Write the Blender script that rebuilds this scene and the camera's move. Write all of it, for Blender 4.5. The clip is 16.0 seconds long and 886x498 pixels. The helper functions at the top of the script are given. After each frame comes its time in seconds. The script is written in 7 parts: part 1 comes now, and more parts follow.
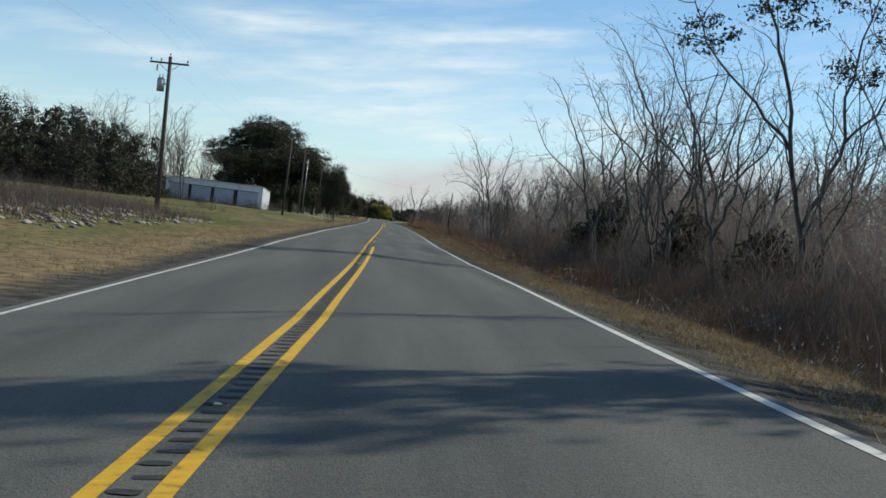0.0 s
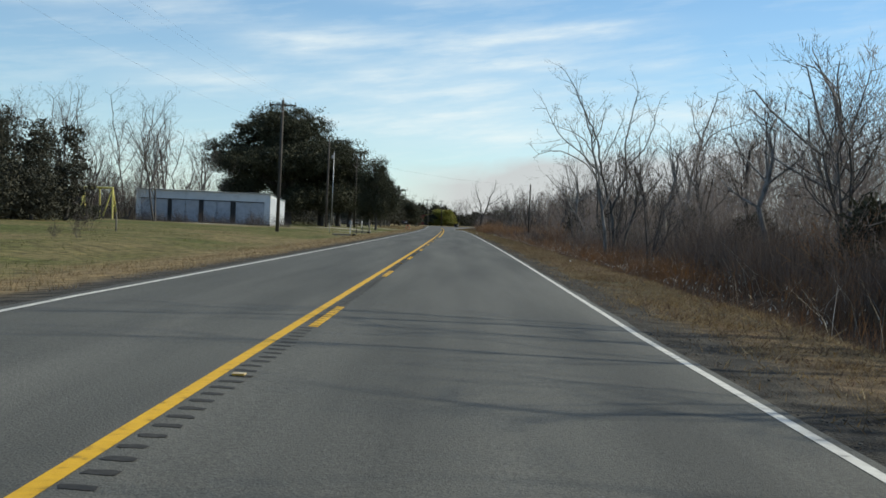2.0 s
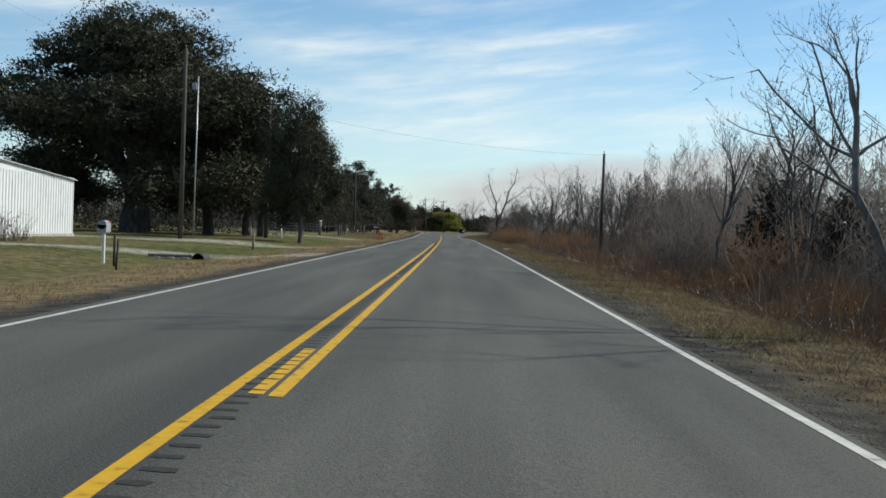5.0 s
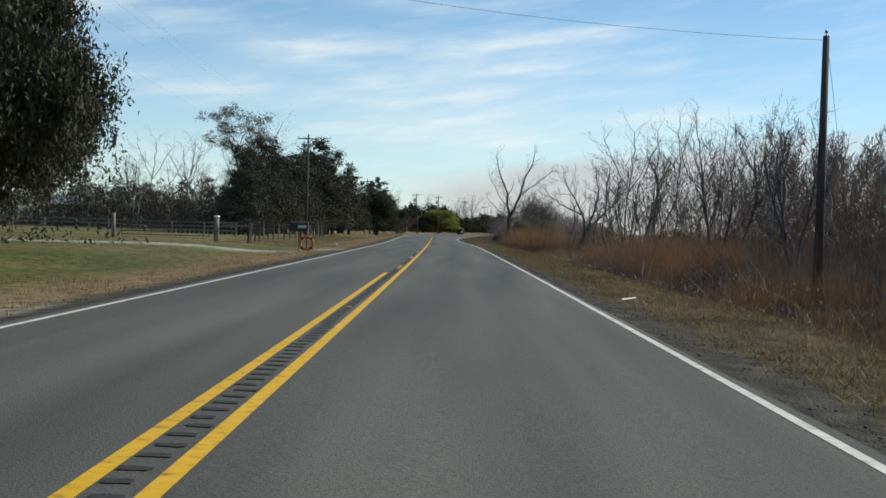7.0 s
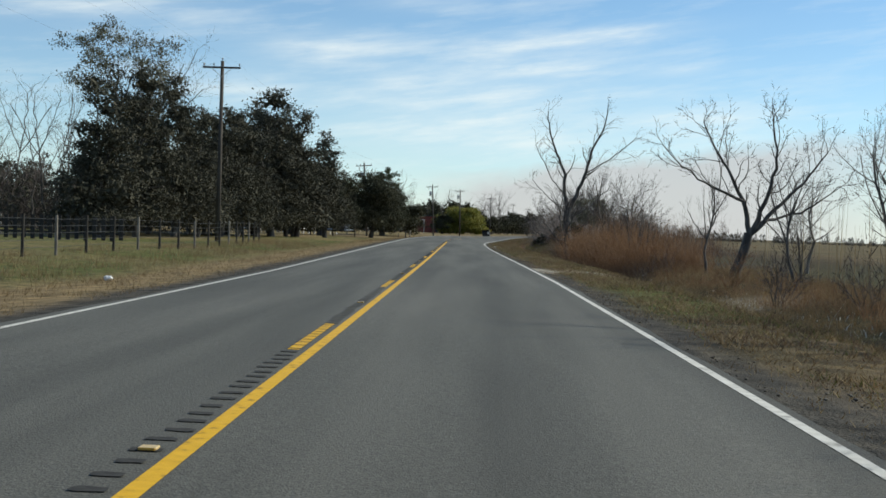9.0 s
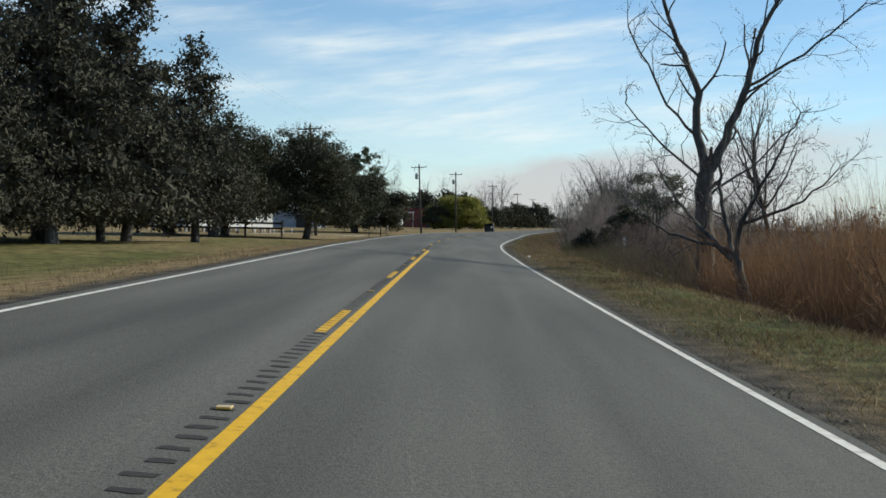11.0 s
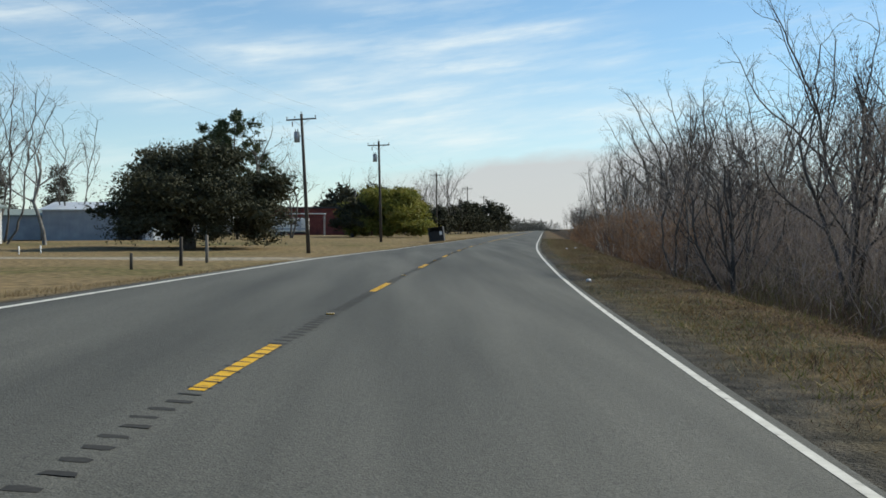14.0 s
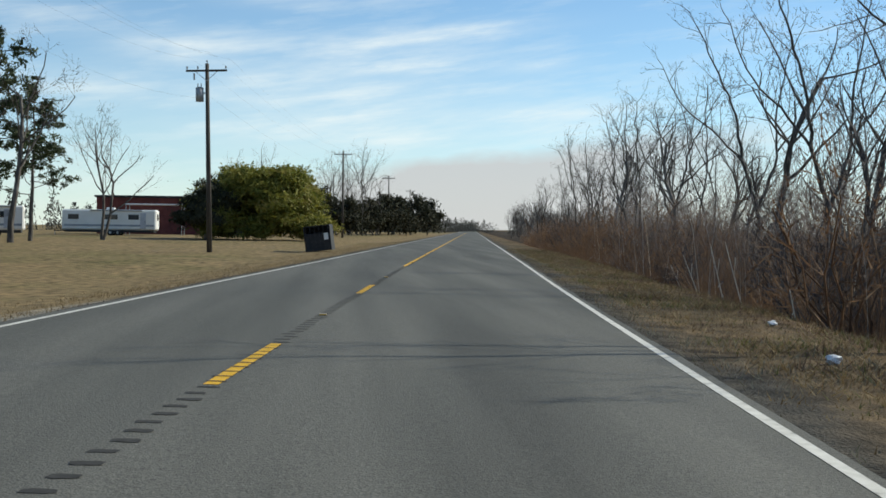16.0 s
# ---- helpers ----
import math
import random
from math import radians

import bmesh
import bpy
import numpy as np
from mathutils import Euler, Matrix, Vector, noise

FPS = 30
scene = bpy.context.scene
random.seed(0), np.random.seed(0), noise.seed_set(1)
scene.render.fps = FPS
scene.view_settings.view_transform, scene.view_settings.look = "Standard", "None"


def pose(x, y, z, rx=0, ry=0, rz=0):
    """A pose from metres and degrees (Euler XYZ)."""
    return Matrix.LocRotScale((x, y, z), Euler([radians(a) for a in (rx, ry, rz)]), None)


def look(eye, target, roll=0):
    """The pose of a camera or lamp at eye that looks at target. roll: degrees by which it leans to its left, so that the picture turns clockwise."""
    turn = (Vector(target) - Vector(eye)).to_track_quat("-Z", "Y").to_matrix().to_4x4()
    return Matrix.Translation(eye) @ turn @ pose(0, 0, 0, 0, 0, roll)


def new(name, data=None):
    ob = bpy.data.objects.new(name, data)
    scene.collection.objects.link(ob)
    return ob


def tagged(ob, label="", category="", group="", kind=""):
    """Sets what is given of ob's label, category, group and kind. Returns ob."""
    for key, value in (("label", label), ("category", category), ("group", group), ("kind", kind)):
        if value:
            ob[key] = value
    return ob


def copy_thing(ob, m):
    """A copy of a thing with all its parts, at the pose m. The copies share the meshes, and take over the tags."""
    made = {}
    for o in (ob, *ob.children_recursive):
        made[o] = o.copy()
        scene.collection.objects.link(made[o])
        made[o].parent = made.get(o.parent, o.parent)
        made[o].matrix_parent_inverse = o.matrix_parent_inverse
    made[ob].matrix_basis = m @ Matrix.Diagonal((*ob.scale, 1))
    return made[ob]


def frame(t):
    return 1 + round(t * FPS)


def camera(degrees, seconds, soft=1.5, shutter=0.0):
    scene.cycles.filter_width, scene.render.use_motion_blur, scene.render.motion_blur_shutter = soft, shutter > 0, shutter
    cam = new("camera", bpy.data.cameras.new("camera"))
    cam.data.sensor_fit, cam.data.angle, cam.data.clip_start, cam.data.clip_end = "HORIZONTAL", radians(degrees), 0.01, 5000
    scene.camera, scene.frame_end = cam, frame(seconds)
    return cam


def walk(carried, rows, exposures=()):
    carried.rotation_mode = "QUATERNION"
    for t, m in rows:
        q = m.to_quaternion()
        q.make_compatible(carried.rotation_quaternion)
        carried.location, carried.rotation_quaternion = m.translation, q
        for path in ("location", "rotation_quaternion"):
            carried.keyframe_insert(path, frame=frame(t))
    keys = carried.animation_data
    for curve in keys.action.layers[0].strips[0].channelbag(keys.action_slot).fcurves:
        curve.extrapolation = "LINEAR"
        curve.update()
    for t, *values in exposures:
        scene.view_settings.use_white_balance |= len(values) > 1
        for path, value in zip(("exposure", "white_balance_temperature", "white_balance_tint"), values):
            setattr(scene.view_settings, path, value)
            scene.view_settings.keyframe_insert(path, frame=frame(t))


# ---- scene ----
cam = camera(42.0, 16.0, soft=1.6, shutter=0.0)
PATH = [
    # seconds, x, y, z, pitch, roll, yaw
    (0.0, 0.003, 0.00, 1.366, -1.21, -7.21, -2.93),
    (0.5, 0.514, 15.00, 1.355, -1.37, -6.53, -1.72),
    (1.0, 1.003, 30.00, 1.299, -1.23, -4.64, -0.36),
    (1.5, 1.101, 45.00, 1.227, -1.03, -3.77, 0.22),
    (2.0, 1.154, 60.00, 1.203, -1.27, -2.48, 0.38),
    (2.5, 1.151, 75.00, 1.184, -1.11, -2.23, 0.34),
    (3.0, 1.248, 90.00, 1.191, -0.92, -1.83, 0.32),
    (3.5, 1.335, 105.00, 1.199, -0.92, -1.91, 0.42),
    (4.0, 1.368, 120.00, 1.203, -0.99, -2.19, 0.58),
    (4.5, 1.409, 135.00, 1.205, -1.01, -2.15, 0.61),
    (7.0, 1.516, 210.00, 1.210, -0.98, -1.73, 0.48),
    (7.5, 1.565, 225.00, 1.208, -1.09, -1.78, 0.64),
    (8.0, 1.565, 240.00, 1.208, -1.11, -1.73, 0.93),
    (8.5, 1.495, 255.00, 1.209, -1.06, -1.71, 1.23),
    (9.0, 1.372, 270.00, 1.211, -0.99, -1.90, 1.68),
    (11.5, 0.302, 345.00, 1.138, -1.29, -0.43, 1.34),
    (12.0, 0.215, 360.00, 1.109, -1.25, 0.29, 1.19),
    (12.5, 0.148, 375.00, 1.076, -0.90, 0.24, 0.95),
    (13.0, 0.130, 390.00, 1.074, -0.99, 0.21, 0.48),
    (13.5, 0.222, 405.00, 1.073, -0.92, -0.10, -0.47),
    (14.0, 0.575, 420.00, 1.078, -0.99, 0.09, -1.61),
    (14.5, 1.397, 435.00, 1.080, -0.92, 0.07, -2.55),
    (15.0, 2.479, 450.00, 1.092, -0.95, 0.49, -3.47),
    (15.5, 3.671, 465.00, 1.131, -1.06, -0.12, -4.39),
    (16.0, 5.017, 480.00, 1.180, -0.99, -0.68, -5.17),
]
EXPOSURES = [(0.0, 0.18, 6600, 2.2), (16.0, 0.18, 6600, 2.2)]
walk(cam, [(t, pose(x, y, z, 90 + p, r, yw)) for t, x, y, z, p, r, yw in PATH], EXPOSURES)

# ---- world and sun ----
SUN_AZ = 65.0       # degrees clockwise from straight ahead (+y)
SUN_EL = 36.0
world = bpy.data.worlds.new("sky")
scene.world = world
world.use_nodes = True
wn, wl = world.node_tree.nodes, world.node_tree.links
bg = wn["Background"]
sky = wn.new("ShaderNodeTexSky")
sky.sky_type = "NISHITA"
sky.sun_disc = False
sky.sun_elevation = radians(SUN_EL)
sky.sun_rotation = radians(SUN_AZ)
sky.air_density, sky.dust_density, sky.ozone_density = 0.9, 0.1, 4.0
sky.altitude = 0
bg.inputs[1].default_value = 0.11


def wmath(op, a, b=None, c=None):
    n = wn.new("ShaderNodeMath")
    n.operation = op
    for i, v in enumerate((a, b, c)):
        if v is None:
            continue
        if isinstance(v, (int, float)):
            n.inputs[i].default_value = v
        else:
            wl.new(v, n.inputs[i])
    return n.outputs[0]


# thin cirrus streaks and a low bank of smoke, by azimuth and elevation in degrees
geo = wn.new("ShaderNodeTexCoord")
sep = wn.new("ShaderNodeSeparateXYZ")
wl.new(geo.outputs["Generated"], sep.inputs[0])
w_az = wmath("MULTIPLY", wmath("ARCTAN2", sep.outputs[0], sep.outputs[1]), 57.2958)
w_el = wmath("MULTIPLY", wmath("ARCSINE", sep.outputs[2]), 57.2958)


def wnoise(sx, sy, scale, detail, rough, shift=0.0):
    cb = wn.new("ShaderNodeCombineXYZ")
    wl.new(wmath("MULTIPLY_ADD", w_az, sx, shift), cb.inputs[0])
    # streaks lean a little
    wl.new(wmath("MULTIPLY", wmath("MULTIPLY_ADD", w_az, -0.12, w_el), sy), cb.inputs[1])
    nz = wn.new("ShaderNodeTexNoise")
    nz.inputs["Scale"].default_value, nz.inputs["Detail"].default_value, nz.inputs["Roughness"].default_value = scale, detail, rough
    wl.new(cb.outputs[0], nz.inputs["Vector"])
    return nz.outputs[0]


n_wisp = wnoise(0.11, 0.72, 1.0, 8, 0.63)
n_fine = wnoise(0.28, 1.55, 1.0, 6, 0.6, 11.0)
n_low = wnoise(0.16, 0.30, 1.0, 5, 0.55, 31.0)
# azimuth, elevation, half widths, density, slant
STREAKS = [(1.9, 7.95, 3.3, 0.32, 0.95, 0.03), (-3.2, 7.25, 1.7, 0.38, 0.75, 0.05), (6.2, 9.65, 3.2, 0.36, 0.75, 0.10), (0.8, 8.9, 3.6, 0.7, 0.42, 0.06), (-8.2, 8.6, 3.0, 0.75, 0.62, 0.0), (-3.0, 11.2, 2.6, 0.5, 0.45, 0.04),
           (-19.0, 10.6, 4.6, 1.3, 0.55, 0.0), (-13.0, 6.6, 3.5, 0.8, 0.35, 0.0), (0.6, 6.4, 7.0, 1.1, 0.5, 0.0), (1.2, 4.6, 8.0, 1.0, 0.42, 0.0), (10.5, 5.6, 3.5, 0.6, 0.35, 0.0), (9.6, 8.0, 2.0, 0.35, 0.3, 0.08)]
cover = None
for s_az, s_el, h_az, h_el, dens, slant in STREAKS:
    u = wmath("MULTIPLY", wmath("SUBTRACT", w_az, s_az), 1.0 / h_az)
    lean = wmath("MULTIPLY_ADD", wmath("SUBTRACT", w_az, s_az), -slant, wmath("SUBTRACT", w_el, s_el))
    q = wmath("MULTIPLY", lean, 1.0 / h_el)
    g = wmath("MULTIPLY", wmath("EXPONENT", wmath("MULTIPLY", wmath("ADD", wmath("MULTIPLY", u, u), wmath("MULTIPLY", q, q)), -0.8)), dens)
    cover = g if cover is None else wmath("ADD", cover, g)
rag = wmath("MULTIPLY_ADD", n_wisp, 1.6, wmath("MULTIPLY_ADD", n_fine, 1.0, -0.72))
streak = wmath("MINIMUM", wmath("MAXIMUM", wmath("MULTIPLY", cover, rag), 0.0), 0.9)
general = wmath("MAXIMUM", wmath("MULTIPLY_ADD", n_wisp, 1.5, -0.72), 0.0)
veil = wmath("MULTIPLY", wmath("EXPONENT", wmath("MULTIPLY", wmath("ABSOLUTE", w_el), -0.20)), 0.50)
cloudy = wmath("MINIMUM", wmath("ADD", wmath("ADD", streak, veil), wmath("MULTIPLY", general, 0.7)), 0.92)
mix_c = wn.new("ShaderNodeMix")
mix_c.data_type = "RGBA"
wl.new(cloudy, mix_c.inputs[0])
tint_s = wn.new("ShaderNodeMix")
tint_s.data_type, tint_s.blend_type = "RGBA", "MULTIPLY"
tint_s.inputs[0].default_value = 1.0
tint_s.inputs[7].default_value = (0.88, 1.0, 1.05, 1)
wl.new(sky.outputs[0], tint_s.inputs[6])
wl.new(tint_s.outputs[2], mix_c.inputs[6])
mix_c.inputs[7].default_value = (7.4, 7.7, 8.0, 1)
# smoke
top = wmath("MULTIPLY_ADD", w_az, 0.13, wmath("MULTIPLY_ADD", n_low, 2.6, 1.7))
inside = wmath("MULTIPLY", wmath("SUBTRACT", top, w_el), 1.1)
side = wmath("MULTIPLY", wmath("MINIMUM", wmath("MAXIMUM", wmath("MULTIPLY_ADD", w_az, 0.28, 0.9), 0.0), 1.0), 0.85)
fade = wmath("MINIMUM", wmath("MAXIMUM", wmath("MULTIPLY_ADD", w_az, -0.09, 2.2), 0.15), 1.0)
smoke = wmath("MULTIPLY", wmath("MULTIPLY", wmath("MINIMUM", wmath("MAXIMUM", inside, 0.0), 1.0), side), fade)
mix_s = wn.new("ShaderNodeMix")
mix_s.data_type = "RGBA"
wl.new(smoke, mix_s.inputs[0])
wl.new(mix_c.outputs[2], mix_s.inputs[6])
mix_s.inputs[7].default_value = (4.9, 4.75, 5.05, 1)
wl.new(mix_s.outputs[2], bg.inputs[0])
sun = new("sun", bpy.data.lights.new("sun", "SUN"))
sun.data.energy, sun.data.angle, sun.data.color = 4.2, radians(0.55), (1.0, 0.93, 0.82)
az, el = radians(SUN_AZ), radians(SUN_EL)
sun.matrix_world = look((0, 0, 0), (-math.sin(az) * math.cos(el), -math.cos(az) * math.cos(el), -math.sin(el)))


# ---- the lie of the land ----
HEAD_Y = [0, 25, 50, 80, 200, 340, 370, 390, 410, 430, 450, 470, 490, 515, 600]
HEADING = [-0.0007, 0.0225, 0.0034, 0.007, -0.0009, -0.0152, -0.0123, -0.0125, 0.0249, 0.0599, 0.0784, 0.0852, 0.1056, 0.116, 0.1161]
BANK_Y = [-60, 0, 20, 45, 65, 75, 110, 300, 345, 375, 390, 405, 430, 455, 480, 520]
BANK = [-0.0805, -0.1207, -0.0718, 0.0004, 0.013, 0.0275, 0.0181, 0.0082, 0.0616, 0.0872, 0.0788, 0.0767, 0.0805, 0.0696, 0.0242, 0.0075]
# the road's middle line: heading (to the right) summed up along it
ROAD_Y = np.arange(-700.0, 4000.0, 1.0)
ROAD_X = np.cumsum(np.interp(ROAD_Y, HEAD_Y, HEADING))
ROAD_X -= ROAD_X[850]


def center(y):
    """x of the road's middle line."""
    return float(np.interp(y, ROAD_Y, ROAD_X))


def bank(y):
    return float(np.interp(y, BANK_Y, BANK))


CROWN = 0.0147
HALF_L, HALF_R = 3.56, 4.18


def survey(y):
    """The smooth line from which the places of things beside the road are given."""
    u = min(1.0, max(0.0, (y - 389.0) / 88.0))
    return -0.011 * 47 * max(0.0, (47 - y) / 47) ** 2 / 2 + 0.118 * (88.0 * u * u / 2 + max(0.0, y - 477.0))


def plan_x(x, y):
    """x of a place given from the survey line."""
    k = min(1.0, max(0.0, 1 - (y - 640) / 400))
    return x + (center(y) - survey(y)) * k


def road_z(lat, y):
    return -bank(y) * lat - CROWN * abs(lat)


LAT_R = [(4.05, -0.02), (4.6, -0.05), (6.0, -0.10), (7.2, -0.17), (7.8, -0.32), (9.0, -1.15), (10.2, -1.4), (12.0, -1.1), (14.0, -0.8), (30, -0.7), (4000, -0.7)]
LAT_L = [(4.05, 0.0), (4.6, -0.04), (6.0, -0.12), (8.0, -0.3), (10.5, -0.3), (14, -0.1), (30, 0.0), (4000, 0.0)]


def ground_z(x, y):
    lat = x - center(y)
    half = HALF_R if lat > 0 else HALF_L
    if abs(lat) <= half:
        return road_z(lat, y)
    tab = LAT_R if lat > 0 else LAT_L
    edge = road_z(math.copysign(half, lat), y)
    d = abs(lat) - half
    keep = max(0.0, 1 - d / 10)
    # the lawn left of the second bend lies lower than the road
    sink = 0.75 * float(np.interp(y, [435, 470, 516, 552, 620], [0, 1, 1, 0.35, 0.1])) * min(1.0, d / 9) if lat < 0 else 0.0
    z = float(np.interp(d + 4.05, [q[0] for q in tab], [q[1] for q in tab])) + edge * keep - sink
    if d > 0.3:
        k = min(1.0, (d - 0.3) / 6)
        z += k * (0.10 * noise.noise((x * 0.11, y * 0.11, 3.0)) + 0.05 * noise.noise((x * 0.45, y * 0.45, 7.0)))
    return z


# ---- small tools ----
def mat(name, rough=0.8, metal=0.0, base=(0.5, 0.5, 0.5)):
    m = bpy.data.materials.new(name)
    m.use_nodes = True
    b = m.node_tree.nodes["Principled BSDF"]
    b.inputs["Roughness"].default_value, b.inputs["Metallic"].default_value = rough, metal
    b.inputs["Base Color"].default_value = (*base, 1)
    return m, m.node_tree.nodes, m.node_tree.links, b


def noise_mix(m, colors, scale=4.0, detail=6.0, coords="Object", bump=0.0, bump_scale=40.0, stops=None, stretch=(1, 1, 1), dist=0.02):
    """Colour from noise through a ramp of colours, and fine relief."""
    nd, lk = m.node_tree.nodes, m.node_tree.links
    b = nd["Principled BSDF"]
    tc = nd.new("ShaderNodeTexCoord")
    mp = nd.new("ShaderNodeMapping")
    mp.inputs["Scale"].default_value = stretch
    lk.new(tc.outputs[coords], mp.inputs[0])
    nz = nd.new("ShaderNodeTexNoise")
    nz.inputs["Scale"].default_value, nz.inputs["Detail"].default_value = scale, detail
    lk.new(mp.outputs[0], nz.inputs["Vector"])
    rp = nd.new("ShaderNodeValToRGB")
    el = rp.color_ramp.elements
    n = len(colors)
    stops = stops or [0.3 + 0.4 * i / (n - 1) for i in range(n)]
    while len(el) < n:
        el.new(0.5)
    for e, s, c in zip(el, stops, colors):
        e.position, e.color = s, (*c, 1)
    lk.new(nz.outputs[0], rp.inputs[0])
    lk.new(rp.outputs[0], b.inputs["Base Color"])
    if bump:
        n2 = nd.new("ShaderNodeTexNoise")
        n2.inputs["Scale"].default_value, n2.inputs["Detail"].default_value = bump_scale, 4
        lk.new(mp.outputs[0], n2.inputs["Vector"])
        bp = nd.new("ShaderNodeBump")
        bp.inputs["Strength"].default_value, bp.inputs["Distance"].default_value = bump, dist
        lk.new(n2.outputs[0], bp.inputs["Height"])
        lk.new(bp.outputs[0], b.inputs["Normal"])
    return rp, nz, mp


def mesh(name, verts, faces, material=None, smooth=False):
    me = bpy.data.meshes.new(name)
    me.from_pydata(verts, [], faces)
    me.update()
    if material:
        me.materials.append(material)
    if smooth:
        me.polygons.foreach_set("use_smooth", [True] * len(me.polygons))
    return me


# ---- materials of road and ground ----
M_ASPH, nd, lk, b = mat("asphalt", 0.8)
b.inputs["Specular IOR Level"].default_value = 0.25
rp, nz, mp = noise_mix(M_ASPH, [(0.062, 0.061, 0.053), (0.088, 0.0865, 0.075), (0.116, 0.113, 0.098)], 0.9, 6, stretch=(1, 0.06, 1), stops=[0.32, 0.5, 0.68])
fine = nd.new("ShaderNodeTexNoise")
fine.inputs["Scale"].default_value, fine.inputs["Detail"].default_value = 42, 6
tc = nd.new("ShaderNodeTexCoord")
lk.new(tc.outputs["Object"], fine.inputs["Vector"])
mx = nd.new("ShaderNodeMix")
mx.data_type, mx.blend_type = "RGBA", "OVERLAY"
mx.inputs[0].default_value = 0.85
lk.new(rp.outputs[0], mx.inputs[6])
lk.new(fine.outputs[0], mx.inputs[7])
lk.new(mx.outputs[2], b.inputs["Base Color"])
grit = nd.new("ShaderNodeTexVoronoi")
grit.inputs["Scale"].default_value = 75
lk.new(tc.outputs["Object"], grit.inputs["Vector"])
bp = nd.new("ShaderNodeBump")
bp.inputs["Strength"].default_value, bp.inputs["Distance"].default_value = 0.6, 0.006
lk.new(grit.outputs[0], bp.inputs["Height"])
lk.new(bp.outputs[0], b.inputs["Normal"])

M_YEL, nd, lk, b = mat("yellow_paint", 0.6)
noise_mix(M_YEL, [(0.22, 0.13, 0.02), (0.58, 0.33, 0.014), (0.68, 0.395, 0.02)], 9, 8, stops=[0.28, 0.42, 0.7], bump=0.3, bump_scale=120, dist=0.004)
b.inputs["Specular IOR Level"].default_value = 0.2
M_WHT, nd, lk, b = mat("white_paint", 0.7)
b.inputs["Specular IOR Level"].default_value = 0.2
noise_mix(M_WHT, [(0.2, 0.195, 0.175), (0.52, 0.505, 0.455), (0.66, 0.645, 0.59)], 7, 8, stops=[0.25, 0.4, 0.7], bump=0.3, bump_scale=120, dist=0.004)
# Grooves are not cut; dirt and the recess's dark go into this colour.
M_GROOVE, nd, lk, b = mat("groove_plate_dark", 0.95)
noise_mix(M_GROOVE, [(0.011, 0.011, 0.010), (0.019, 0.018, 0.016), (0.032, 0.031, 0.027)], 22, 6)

M_GROUND, nd, lk, b = mat("ground_soil_and_turf", 0.95)
b.inputs["Specular IOR Level"].default_value = 0.08
rp, nz, mp = noise_mix(M_GROUND, [(0.32, 0.32, 0.32), (0.92, 0.92, 0.92), (1.6, 1.53, 1.4)], 2.6, 11, bump=1.0, bump_scale=24, dist=0.05, stops=[0.28, 0.5, 0.74])
att = nd.new("ShaderNodeAttribute")
att.attribute_name = "soil"
mx = nd.new("ShaderNodeMix")
mx.data_type, mx.blend_type = "RGBA", "MULTIPLY"
mx.inputs[0].default_value = 1.0
lk.new(att.outputs["Color"], mx.inputs[6])
lk.new(rp.outputs[0], mx.inputs[7])
lk.new(mx.outputs[2], b.inputs["Base Color"])

# ---- road ----
YS = [-40 + 2.0 * i for i in range(331)] + [622 + 8 * 1.12 ** i * i for i in range(30)]
YS = [y for y in YS if y < 2600]


def mid_shift(y):
    """How far the middle markings stray to the right near the first bend."""
    return float(np.interp(y, [5, 9, 14, 22, 36, 50], [0.08, 0.16, 0.24, 0.20, 0.07, 0.0]))


def strip(name, lat0, lat1, ys, lift, material, thick=0.0, cols=1):
    verts, faces = [], []
    n = cols + 1
    for y in ys:
        for k in range(n):
            lat = lat0 + (lat1 - lat0) * k / cols + (mid_shift(y) if abs(lat0) < 1 else 0.0)
            verts.append((center(y) + lat, y, road_z(lat, y) + lift))
    for i in range(len(ys) - 1):
        for k in range(cols):
            a = i * n + k
            faces.append((a, a + 1, a + n + 1, a + n))
    return mesh(name, verts, faces, material)


verts, faces = [], []
LATS = [-HALF_L - 0.08, -HALF_L, -3.45, -2, -1, -0.2, 0, 0.2, 1, 2, 3, 4.13, HALF_R, HALF_R + 0.08]
n = len(LATS)
for y in YS:
    jag = 0.09 * noise.noise((y * 0.7, 1, 0)) - 0.02, 0.10 * noise.noise((y * 0.9, 9, 0)) + 0.04
    for k, lat in enumerate(LATS):
        if k in (0, n - 1):
            lt = lat + (jag[0] if k == 0 else jag[1])
            verts.append((center(y) + lt, y, road_z(lat, y) - 0.09))
        elif k in (1, n - 2):
            verts.append((center(y) + lat + (jag[0] if k == 1 else jag[1]), y, road_z(lat, y)))
        else:
            verts.append((center(y) + lat, y, road_z(lat, y)))
for i in range(len(YS) - 1):
    for k in range(n - 1):
        a = i * n + k
        faces.append((a, a + 1, a + n + 1, a + n))
road = new("road", mesh("road", verts, faces, M_ASPH))
tagged(road, "grey worn two-lane asphalt road with a low crown", "road", kind="structure")

# ---- ground: one sheet to the horizon ----
DRIVES = [(196.0, 201.5, -34, -4), (221, 226, -30, -4), (272.5, 277.5, -40, -4), (310.0, 315.0, 4, 14), (494, 500, -40, -4)]


